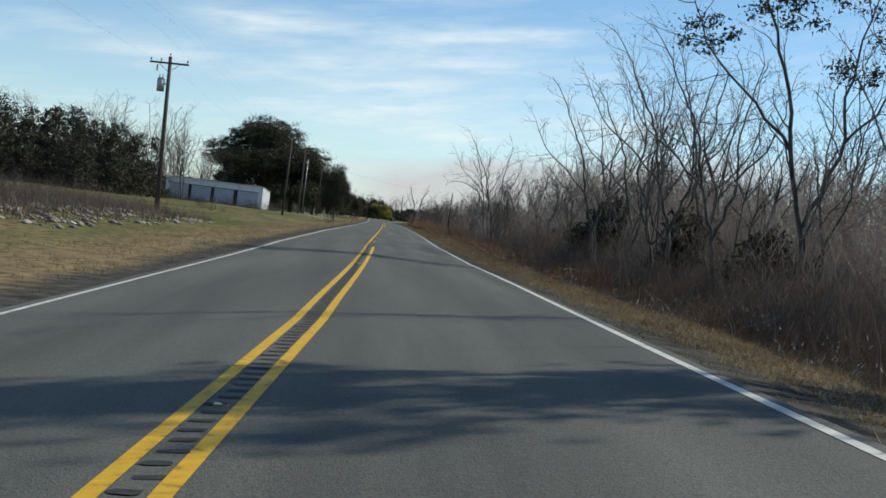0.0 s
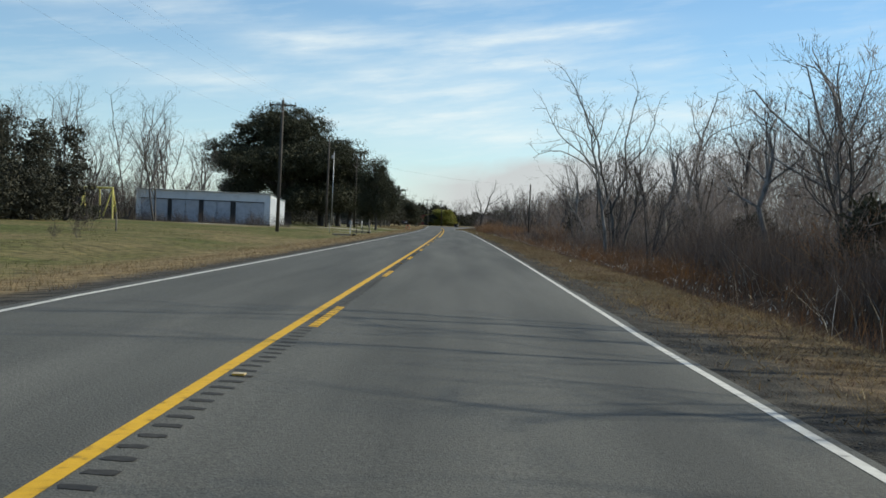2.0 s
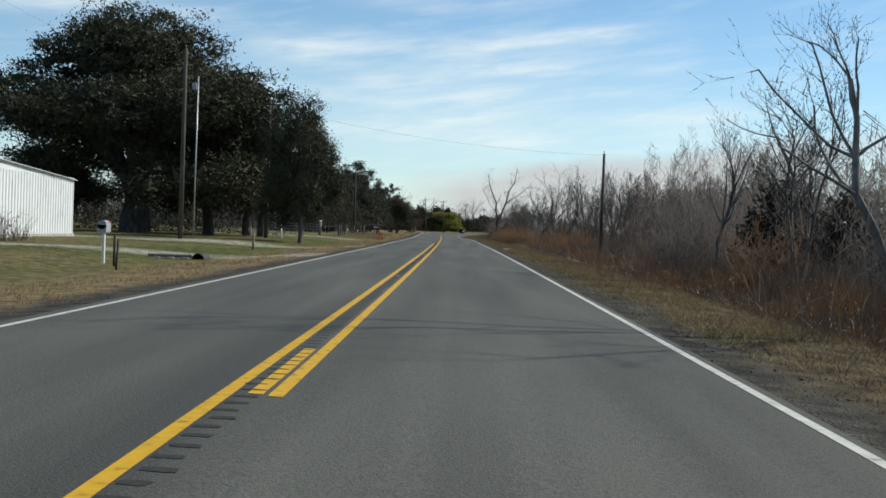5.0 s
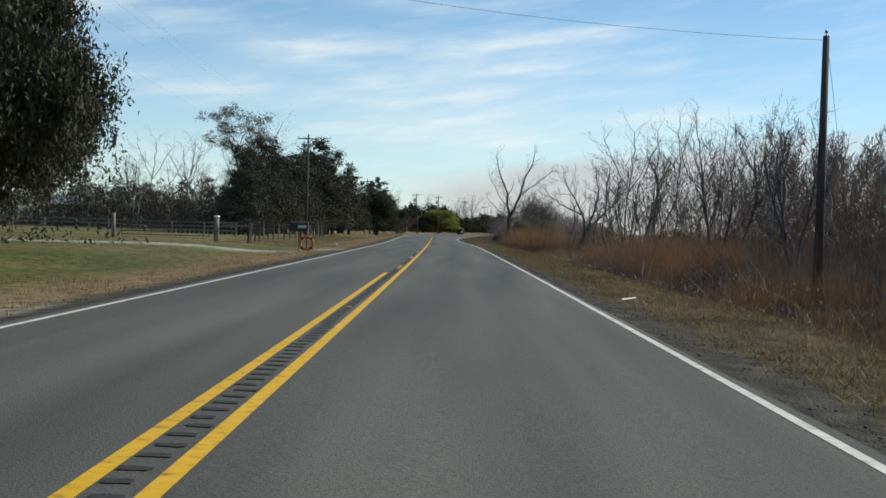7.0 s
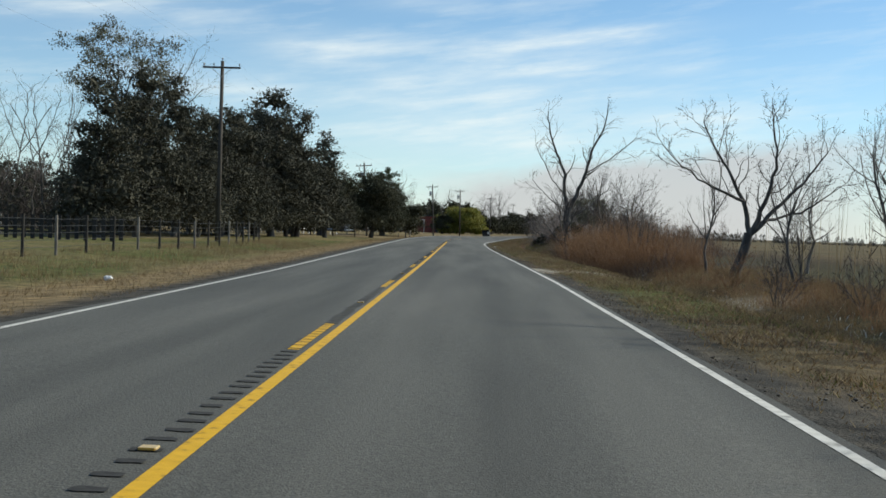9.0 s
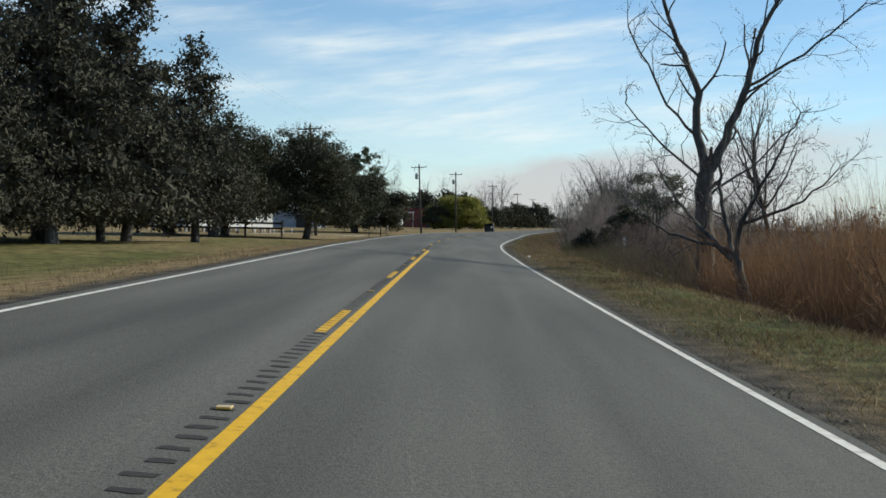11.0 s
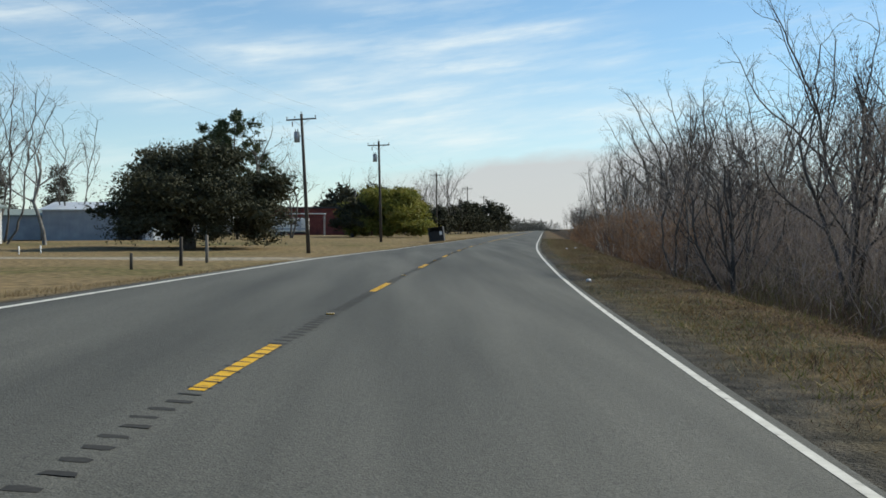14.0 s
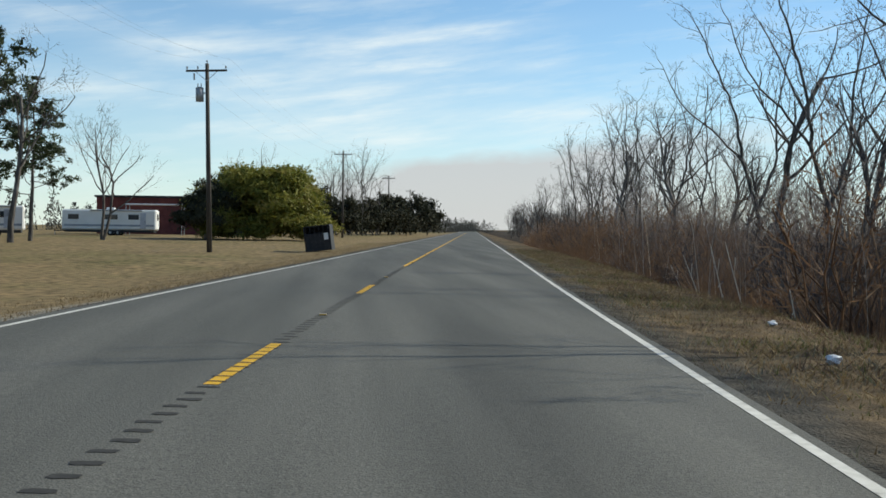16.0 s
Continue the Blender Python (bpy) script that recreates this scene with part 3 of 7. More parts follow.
def wild_limbs(seed, height, stems, thick, lean=0.0, sway=0.5):
    """Limbs of a crooked woodland tree: stems that part near the ground, and forks higher up."""
    r = np.random.default_rng(seed)
    out = []
    for k in range(stems):
        a = 6.283 * k / stems + r.uniform(-0.5, 0.5)
        tilt = np.array((math.cos(a), math.sin(a))) * (r.uniform(0.1, 0.3) if stems > 1 else 0.04) + np.array((lean, 0))
        h = height * (1.0 if k == 0 else r.uniform(0.65, 0.95))
        pts, p = [], np.array((0.15 * math.cos(a), 0.15 * math.sin(a)))
        for i in range(8):
            pts.append((p[0], p[1], -0.3 + (h + 0.3) * i / 7))
            p = p + tilt * h / 7 + r.normal(size=2) * sway
        out.append((pts, thick * r.uniform(0.75, 1.0), 0.03))
        for j in range(2):
            i = int(r.integers(3, 6))
            q = np.array(pts[i])
            b = r.uniform(0, 6.283)
            ln = h * r.uniform(0.22, 0.4)
            d = np.array((math.cos(b) * 0.65, math.sin(b) * 0.65, 0.8))
            mid = q + d * ln * 0.5 + np.array((0, 0, 0.1 * ln))
            out.append(([tuple(q), tuple(mid), tuple(q + d * ln + np.array((0, 0, 0.3 * ln)))], thick * 0.42, 0.025))
    return out


def leafy_tree(name, seed, blobs, n, size, leaf, label, trunk_r=0.35, trunk_h=2.2, clump=0.5, per=70, limbs=7, bark=None, hollow=0.45, droop=0.0, category="tree", long=1.5):
    """Evergreen: trunk with limbs that reach into the blobs, and a crown of many small leaf clumps."""
    rng = np.random.default_rng(seed)
    root = new(name)
    tagged(root, label, category)
    segs = []
    base = np.array((0, 0, -0.25))
    p = base
    for i in range(3):
        q = p + np.array((rng.normal() * 0.1, rng.normal() * 0.1, trunk_h / 3 + 0.08))
        segs.append((p, q, trunk_r * (1.25 - 0.12 * i), trunk_r * (1.13 - 0.12 * i), 0))
        p = q
    fork_at = p
    for j in range(limbs):
        cx, cy, cz, rx, ry, rz = blobs[j % len(blobs)]
        t = np.array((cx, cy, cz)) + rng.normal(size=3) * np.array((rx, ry, rz)) * 0.35
        p, r = fork_at, trunk_r * 0.55
        for i in range(5):
            f = (i + 1) / 5
            q = fork_at + (t - fork_at) * f + np.array((0, 0, math.sin(f * math.pi) * 0.12 * np.linalg.norm(t - fork_at))) + rng.normal(size=3) * 0.18
            segs.append((p, q, r, r * 0.78, 1))
            p, r = q, r * 0.78
            if i >= 2:
                grow(rng, segs, q, rng.normal(size=3) + np.array((0, 0, 0.4)), 0.35 * rx + 0.4, r * 0.5, 2, 3, (3,), 0.05, 0.25)
    add_mesh("trunk", tubes("trunk", [s for s in segs if s[4] == 0], 8, bark or M_BARK), root)
    arms = [s for s in segs if s[4] == 1]
    if name == "live_oak":
        for j in range(limbs):
            add_mesh("limb", tubes("limb", arms[5 * j:5 * j + 5], 6, bark or M_BARK), root)
    else:
        tagged(add_mesh("limb", tubes("limb", arms, 5, bark or M_BARK), root), kind="stuff")
    tagged(add_mesh("branches", twigs("branches", [s for s in segs if s[4] >= 2], bark or M_BARK), root), kind="stuff")
    pts = crown_points(rng, blobs, n, clump, per, hollow)
    inner = crown_points(rng, [(q[0], q[1], q[2], q[3] * 0.72, q[4] * 0.72, q[5] * 0.7) for q in blobs], n // 6, clump * 0.8, per // 3, 0.2)
    size = np.concatenate([np.full(len(pts), size), np.full(len(inner), min(size * 2.2, 0.19))])
    pts = np.concatenate([pts, inner])
    size, pts = size[pts[:, 2] > 0.15], pts[pts[:, 2] > 0.15]
    add_mesh("crown", leaf_mesh("crown", pts, size, rng, leaf, long, droop), root)
    return root


def put(ob, x, y, rz=0.0, s=1.0, sink=0.0, sz=None):
    x = plan_x(x, y)
    ob.matrix_basis = pose(x, y, ground_z(x, y) - 0.03 - sink, 0, 0, rz) @ Matrix.Diagonal((s, s, sz or s, 1))
    return ob


def again(ob, x, y, rz=0.0, s=1.0, sz=None, label=""):
    c = copy_thing(ob, Matrix.Identity(4))
    put(c, x, y, rz, s, 0.0, sz)
    if label:
        c["label"] = label
    return c


def lat_x(lat, y):
    return survey(y) + lat


# ---- left side: evergreens ----
def blob_ring(rng, rx, ry, z0, z1, n, r):
    out = []
    for i in range(n):
        a = 6.283 * i / n + rng.uniform(-0.3, 0.3)
        f = rng.uniform(0.45, 0.95)
        out.append((rx * f * math.cos(a), ry * f * math.sin(a), rng.uniform(z0, z1), r * rng.uniform(0.75, 1.2), r * rng.uniform(0.75, 1.2), r * rng.uniform(0.55, 0.85)))
    return out


rng = np.random.default_rng(3)
blobs = blob_ring(rng, 9.5, 8.5, 7.0, 11.5, 11, 4.0) + blob_ring(rng, 5.0, 5.0, 13.0, 15.0, 6, 3.6) + [(-1, 0, 16.0, 4.2, 4.0, 2.6)] + blob_ring(rng, 11.5, 9.5, 4.0, 6.5, 9, 2.7)
blobs += [(0, 0, 9.0, 8.0, 7.5, 4.5)] + blob_ring(rng, 10.0, 8.5, 2.6, 3.8, 8, 1.9) + [(7.5, 0, 10.5, 4.2, 4.0, 3.0)]
big_oak = leafy_tree("live_oak", 11, blobs, 135000, 0.085, M_OAKLEAF, "huge spreading live oak with dense dark green crown", 0.95, 3.2, 0.5, 60, 14, hollow=0.6)
put(big_oak, -26.3, 250, 0, 1.2, 0.0, 1.08)
rng = np.random.default_rng(5)
blobs = blob_ring(rng, 3.6, 3.6, 4.5, 7.5, 7, 2.1) + blob_ring(rng, 2.2, 2.2, 8.5, 9.8, 4, 2.0) + [(0, 0, 10.8, 1.9, 1.9, 1.2)] + blob_ring(rng, 4.2, 4.2, 3.2, 4.5, 6, 1.5)
road_oak = leafy_tree("live_oak", 12, blobs + [(0, 0, 6.5, 3.4, 3.4, 3.0)], 36000, 0.07, M_OAKLEAF, "live oak with ragged dark green crown beside the road", 0.42, 2.4, 0.45, 75, 10)
put(road_oak, -15.5, 252, 20, 0.95)
again(road_oak, -18, 259, 70, 1.0)
again(road_oak, -20.5, 253, 200, 1.05)
rng = np.random.default_rng(6)
blobs = blob_ring(rng, 3.2, 3.2, 3.0, 5.2, 8, 1.6) + [(0, 0, 5.9, 2.2, 2.2, 1.2)] + blob_ring(rng, 3.7, 3.7, 1.7, 2.8, 11, 1.35) + [(0, 0, 3.8, 3.2, 3.2, 2.2)]
near_oak = leafy_tree("live_oak", 13, blobs, 66000, 0.042, M_OAKLEAF, "rounded dark live oak on the grassy roadside", 0.21, 1.7, 0.27, 60, 12, long=1.4)
put(near_oak, -10.3, 417, 0, 1.2)
again(near_oak, -16.2, 411, 80, 1.28)
again(near_oak, -10.3, 237.5, 140, 0.8, 1.6, label="tall narrow live oak close to the roadside")
small_oak = leafy_tree("live_oak", 16, blobs, 22000, 0.085, M_OAKLEAF, "dense dark live oak standing behind roadside oaks", 0.3, 1.7, 0.34, 75, 9)
put(small_oak, -20.5, 416, 250, 1.2)
again(small_oak, -17.5, 422, 160, 1.05)
rng = np.random.default_rng(7)
blobs = blob_ring(rng, 6.6, 5.5, 3.2, 6.0, 10, 2.4) + blob_ring(rng, 3.5, 3.5, 7.2, 8.2, 5, 2.0) + blob_ring(rng, 7.4, 6.0, 2.6, 3.6, 9, 1.5)
round_oak = leafy_tree("live_oak", 14, blobs + blob_ring(rng, 6.0, 5.5, 1.3, 2.3, 9, 1.4) + [(0, 0, 4.6, 5.5, 4.8, 3.2)], 52000, 0.09, M_OAKLEAF, "broad low live oak with several stems on dry lawn", 0.5, 2.0, 0.5, 75, 12)
put(round_oak, -17.0, 526, 0, 1.2, 0.0, 1.04)

# cedar row
rng = np.random.default_rng(8)
cedars = []
for k in range(3):
    blobs = [(rng.uniform(-0.5, 0.5), rng.uniform(-0.5, 0.5), z, (1 - z / 13.5) * 3.4 + 0.6, (1 - z / 13.5) * 3.4 + 0.6, 1.3) for z in np.linspace(2.0, 11.0, 8)]
    cedars.append(leafy_tree("cedar", 20 + k, blobs, 12500, 0.08, M_CEDAR, "tall bushy dark cedar in a roadside row", 0.22, 3.0, 0.42, 90, 7, hollow=0.5))
far_cedars = []
for k in range(3):
    blobs = [(rng.uniform(-0.5, 0.5), rng.uniform(-0.5, 0.5), z, (1 - z / 13.5) * 3.4 + 0.8, (1 - z / 13.5) * 3.4 + 0.8, 1.3) for z in np.linspace(1.0, 11.0, 8)]
    far_cedars.append(leafy_tree("cedar", 25 + k, blobs, 6500, 0.12, M_CEDAR, "dense dark evergreen at the edge of a field", 0.22, 3.0, 0.6, 70, 4, hollow=0.5))
k = 0
for i in range(10):
    y = 344 + i * 5.4
    for row in range(2):
        x = -21.8 + 5.2 * min(1, i / 6) - 5.5 * row + rng.uniform(-0.8, 0.8) + max(0, (y - 385)) * 0.02
        s = rng.uniform(0.8, 0.98)
        if row and i < 3:
            continue
        if k < 3:
            put(cedars[k], x, y, rng.uniform(0, 360), s)
        else:
            again(cedars[k % 3], x, y + rng.uniform(-1, 1), rng.uniform(0, 360), s)
        k += 1
for x, y, q in ((-13.2, 394, 0.95), (-15.4, 388, 1.12), (-17.0, 381.5, 1.18), (-20, 389, 1.15)):
    again(cedars[k % 3], x, y, rng.uniform(0, 360), q)
    k += 1
k = 0
for x, y, s in ((-46, 396, 0.62), (-52, 402, 0.55), (-58, 398, 0.6), (-66, 404, 0.6), (-75, 398, 0.6), (-40, 394, 0.66), (-35, 390, 0.7), (-84, 404, 0.6)):
    if k < 3:
        put(far_cedars[k], x, y, rng.uniform(0, 360), s)
    else:
        again(far_cedars[k % 3], x, y, rng.uniform(0, 360), s, label="bushy dark evergreen at the edge of a pasture")
    k += 1
# dark evergreens beyond the first field
for x, y, s in ((-33, 162, 0.72), (-36.5, 155, 0.8), (-40, 150, 0.85), (-45, 156, 0.9), (-50, 148, 0.92), (-56, 155, 0.95), (-62, 145, 0.98), (-42, 166, 0.85), (-70, 155, 1.0), (-79, 150, 1.0), (-48, 164, 0.9), (-38, 170, 0.7), (-58, 165, 0.95), (-66, 160, 1.0), (-34.5, 158, 0.7), (-38.5, 160, 0.75), (-43, 161, 0.8), (-47, 152, 0.8), (-53, 161, 0.85), (-60, 153, 0.9)):
    again(far_cedars[k % 3], x, y, rng.uniform(0, 360), s, label="dense dark evergreen at the edge of a field")
    k += 1

# tall thin-leaved tree over the cedar row
grey = bare_tree(31, 17.5, 3, 3, (8, 6, 5), 0.02, wide=0.95, label="tall grey-green thinly leaved tree behind cedars", dark=True)
rng = np.random.default_rng(32)
pts = crown_points(rng, blob_ring(rng, 4.4, 4.2, 10, 16.0, 20, 1.3), 8500, 0.32, 30, 0.3)
add_mesh("leaves", leaf_mesh("leaves", pts, 0.07, rng, M_GREYLEAF), grey, "sparse grey-green foliage")
put(grey, -25, 359, 0)

# pines
def pine_tree(seed, height):
    rng = np.random.default_rng(seed)
    root = new("pine_tree")
    tagged(root, "tall pine with tufted dark needles near a trailer", "tree")
    segs = []
    p = np.array((0, 0, -0.3))
    for i in range(8):
        q = p + np.array((rng.normal() * 0.08, rng.normal() * 0.08, height * 0.96 / 8))
        segs.append((p, q, 0.24 * (1 - i / 9.5), 0.24 * (1 - (i + 1) / 9.5), 0))
        p = q
    tips = []
    for j in range(34):
        z = height * (0.3 + 0.68 * (j / 34) ** 0.85)
        ln = 3.9 * (1.05 - z / height) + 1.3
        a = rng.uniform(0, 6.28)
        d = np.array((math.cos(a), math.sin(a), rng.uniform(-0.15, 0.4)))
        s0 = len(segs)
        grow(rng, segs, np.array((0, 0, z)), d, ln * rng.uniform(0.6, 1.1), 0.05, 2, 3, (3,), 0.06, 0.16)
        tips += [s[1] for s in segs[s0 + 2::2]]
    add_mesh("trunk", tubes("trunk", segs, 5, M_BARK), root)
    c = np.concatenate([t + rng.normal(size=(26, 3)) * np.array((0.2, 0.2, 0.13)) for t in tips])
    add_mesh("crown", leaf_mesh("crown", c, 0.095, rng, M_PINE, 2.6), root)
    return root


pine = pine_tree(41, 15.0)
put(pine, -19.7, 575, 0, 1.15)
again(pine, -24, 580, 100, 1.05)
again(pine, -17.8, 579, 200, 0.86)

# bamboo clump
rng = np.random.default_rng(9)
blobs = blob_ring(rng, 4.8, 3.8, 2.2, 4.4, 10, 2.0) + blob_ring(rng, 3.0, 2.5, 5.0, 5.8, 6, 1.6) + blob_ring(rng, 5.6, 4.2, 1.0, 1.8, 9, 1.4)
bamboo = leafy_tree("bamboo_clump", 15, blobs, 40000, 0.085, M_BAMBOO, "big rounded yellow-green bamboo clump by the roadside", 0.06, 1.0, 0.38, 60, 14, droop=0.4, hollow=0.7, category="bush", long=2.4)
put(bamboo, 0.0, 603, 0, 1.28, 0.0, 1.15)
dark_bush = again(small_oak, -5.6, 601, 40, 0.85, label="dark evergreen bush against the bamboo")

# ---- bare trees ----
tall = [bare_tree(51, 12.5, 1, 4, (8, 5, 4, 3), 0.016, label="tall leafless grey tree among winter woods"),
        bare_tree(52, 13.0, 2, 3, (8, 6, 5, 3), 0.018, label="twin-stemmed leafless grey tree in woods"),
        bare_tree(53, 11.0, 3, 3, (8, 6, 5, 3), 0.017, label="many-stemmed leafless tree above brown brush"),
        bare_tree(54, 12.0, 1, 3, (9, 6, 5, 3), 0.018, wig=0.22, pale=True, label="leafless winter tree with pale bark"),
        bare_tree(55, 9.0, 4, 3, (8, 6, 5), 0.016, label="many-stemmed leafless young tree in brush"),
        bare_tree(56, 10.5, 1, 3, (12, 6, 5), 0.016, fork=(20, 42), low=0.35, label="slender upright leafless winter tree")]
tall += [limb_tree(57, wild_limbs(57, 12.0, 2, 0.12, 0.0, 0.36), "crooked leafless woodland tree with fine twigs"),
         limb_tree(58, wild_limbs(58, 12.0, 3, 0.095, -0.05, 0.36), "many-stemmed crooked leafless tree with fine twigs")]
rng = np.random.default_rng(60)
used = set()


def bare(i, x, y, s=1.0, rz=None, label=""):
    rz = rng.uniform(0, 360) if rz is None else rz
    if i not in used:
        used.add(i)
        put(tall[i], x, y, rz, s)
        if label:
            tall[i]["label"] = label
        return tall[i]
    return again(tall[i], x, y, rz, s, label=label)


# limbs of a crooked tree
CROOK = [([(0, 0, -0.3), (-0.3, 0, 3.0), (-1.2, 0.2, 6.0), (-1.8, 0.3, 9.0), (-3.4, 0.3, 12.0), (-4.2, 0.3, 13.4)], 0.15, 0.025),
         ([(-0.4, 0, 3.4), (0.5, -0.5, 6.2), (0.2, -0.8, 9.0), (0.9, -1.0, 12.4)], 0.1, 0.022),
         ([(-1.2, 0.2, 6.0), (-2.8, 0.6, 7.6), (-4.6, 0.9, 9.0), (-5.6, 1.0, 10.8)], 0.07, 0.02),
         ([(0.4, -0.6, 6.6), (1.8, -1.2, 8.6), (2.4, -1.4, 11.2)], 0.06, 0.02)]


# woods right of the road, the trees that stand out; the last number is the height
def bare_h(i, x, y, h):
    return bare(i, x, y, h / (12.5, 13.0, 11.0, 12.0, 9.0, 10.5, 12.0, 12.0)[i])


for i, x, y, h in ((7, 17.5, 45, 9.5), (6, 16.0, 52.5, 9.0), (1, 19.5, 57, 9.5), (7, 17.2, 66, 12.5), (6, 14.8, 73, 13), (0, 21.0, 70, 13), (3, 18.5, 78, 12), (5, 16.0, 84, 8), (0, 17.5, 93, 9), (5, 20.0, 101, 10.5), (2, 18.0, 108, 9.5), (3, 17.7, 119, 10), (1, 22.0, 122, 11), (0, 21.5, 138, 11.5),
                   (5, 19.0, 143, 10), (0, 18.4, 161, 11), (6, 16.5, 172, 13), (3, 16.6, 190, 10.5), (2, 18.7, 183, 11), (5, 17.0, 168, 10.5), (4, 16.0, 199, 10), (0, 18, 206, 10.5), (5, 15.5, 212, 9),
                   (5, 14.5, 60, 8), (4, 13.0, 129, 7), (5, 15.5, 156, 9.5), (4, 15.0, 160, 8), (3, 18.5, 153, 10.5)):
    bare_h(i, x, y, h)
for k in range(10):
    bare_h((3, 4, 5)[k % 3], 14.5 + (k * 7 % 11), 299 + 4.6 * k, 4.6 + (k * 5 % 7) * 0.35)
for i, x, y, h in ((6, 12.8, 288, 9.2), (4, 14.6, 292, 9), (5, 16.5, 297, 10), (7, 14.4, 281, 8.6), (4, 15.6, 271, 8.5), (2, 17.5, 263, 9), (5, 19.5, 281, 9.5), (4, 12.5, 345, 6.5), (4, 13.8, 352, 7),
                   (5, 15.5, 383, 9.5), (4, 16.0, 389, 7), (4, 18.4, 402, 5.0), (4, 19.8, 405, 4.8), (4, 20.5, 411, 4.6),
                   (2, 14.5, 451, 7.5), (4, 12.8, 456, 7), (5, 16.0, 455, 8), (2, 17.5, 459, 7.5), (4, 15.0, 463, 7.5), (7, 13.8, 468, 7.5)):
    bare_h(i, x, y, h)
shade = limb_tree(74, [([(0, 0, -0.3), (0.1, 0, 5.0), (0.0, 0.1, 10.0), (-0.2, 0, 15.0)], 0.22, 0.03), ([(0.1, 0, 5.0), (-1.0, 0.2, 7.5), (-1.6, 0.2, 10.5)], 0.09, 0.02)], "tall narrow leafless tree with some withered leaves", False, 1.5, 0.7, 0.4, (5, 4, 3))
srng = np.random.default_rng(75)
pts = crown_points(srng, blob_ring(srng, 0.9, 0.7, 4.5, 14.5, 22, 0.8), 9000, 0.26, 45, 0.3)
add_mesh("leaves", leaf_mesh("leaves", pts, 0.08, srng, M_BUSH, 1.5), shade, "sparse withered brown leaves")
put(shade, 15.2, 14.8, 0, 1.2)
again(shade, 20.5, 39.0, 60, 0.78)
bare_h(6, 17.5, 20.0, 14.0)
bare_h(6, 17.0, 33.0, 9.0)
bare_h(7, 18.5, 36.0, 9.5)
leafy = limb_tree(77, CROOK, "tall leafless tree with a few withered leaf clumps", False, 2.6, 0.7, 0.4, (6, 4, 3))
pts = crown_points(srng, [(-4.0, 0.3, 12.6, 1.5, 1.5, 0.9), (-2.0, 0.4, 11.0, 1.4, 1.2, 0.8), (0.8, -1.0, 12.0, 1.6, 1.4, 1.0), (2.2, -1.4, 10.6, 1.2, 1.2, 0.8), (-5.0, 0.9, 9.8, 1.2, 1.0, 0.7), (0.3, -0.8, 9.0, 1.2, 1.0, 0.8)], 3600, 0.22, 22, 0.4)
add_mesh("leaves", leaf_mesh("leaves", pts, 0.06, srng, M_BUSH, 1.5), leafy, "sparse withered brown leaves")
put(leafy, 18.3, 47.5, 20, 1.15)
# leaning dead tree, round crowned tree, heavy forked tree
LEAN = [([(0, 0, -0.3), (-0.35, 0, 3.0), (-0.9, 0.1, 6.0), (-1.4, 0.2, 8.6), (-2.2, 0.1, 11.0), (-2.5, 0, 12.6)], 0.17, 0.03),
        ([(-0.6, 0, 5.0), (-1.3, -0.3, 6.6), (-2.6, -0.4, 7.8), (-4.2, -0.5, 8.3), (-5.6, -0.6, 7.9)], 0.075, 0.02),
        ([(-1.2, 0.1, 7.8), (-1.9, 0.6, 9.2), (-3.2, 0.9, 10.0), (-4.4, 0.9, 10.2)], 0.06, 0.018),
        ([(-0.4, 0, 3.8), (0.3, 0.5, 5.6), (0.5, 0.9, 7.6), (0.9, 1.0, 9.2)], 0.08, 0.02),
        ([(-1.5, 0.2, 8.8), (-0.9, 0, 10.0), (-0.8, -0.3, 11.4)], 0.06, 0.02)]
lean_tree = limb_tree(71, LEAN, "leaning dead tree with pale grey trunk", True, 1.7, 0.8, 0.5, (4, 3, 3))
put(lean_tree, 13.4, 150.0, 0)
again(lean_tree, 20.5, 176, 60, 0.9)
again(lean_tree, 19.0, 151.0, 170, 1.05)
again(lean_tree, 21.5, 123.3, 180, 0.9)
ROUND = [([(0, 0, -0.3), (0.35, 0, 1.2), (0.75, 0, 2.3)], 0.3, 0.22),
         ([(0.75, 0, 2.3), (0.5, 0.3, 3.8), (-0.3, 0.2, 5.4), (-1.3, 0.3, 7.0), (-1.7, 0.3, 8.0)], 0.15, 0.03),
         ([(0.75, 0, 2.3), (1.5, -0.3, 4.2), (1.9, -0.5, 6.2), (1.6, -0.4, 8.4)], 0.15, 0.03),
         ([(0.75, 0, 2.3), (2.1, 0.4, 3.6), (3.6, 0.5, 5.2), (4.6, 0.4, 6.6)], 0.15, 0.03),
         ([(0.4, 0.2, 4.0), (-1.2, -0.3, 4.6), (-2.6, -0.5, 5.4), (-3.5, -0.4, 6.3)], 0.09, 0.025),
         ([(1.0, 0, 2.8), (2.6, 0.9, 3.3), (4.2, 1.0, 3.8), (5.4, 1.0, 4.9)], 0.1, 0.025)]
round_tree = limb_tree(72, ROUND, "round-crowned leafless tree leaning over the ditch", False, 2.5, 0.45, 0.28, (7, 5, 3), 0.06, fine=0.013)
put(round_tree, 15.4, 329, 0)
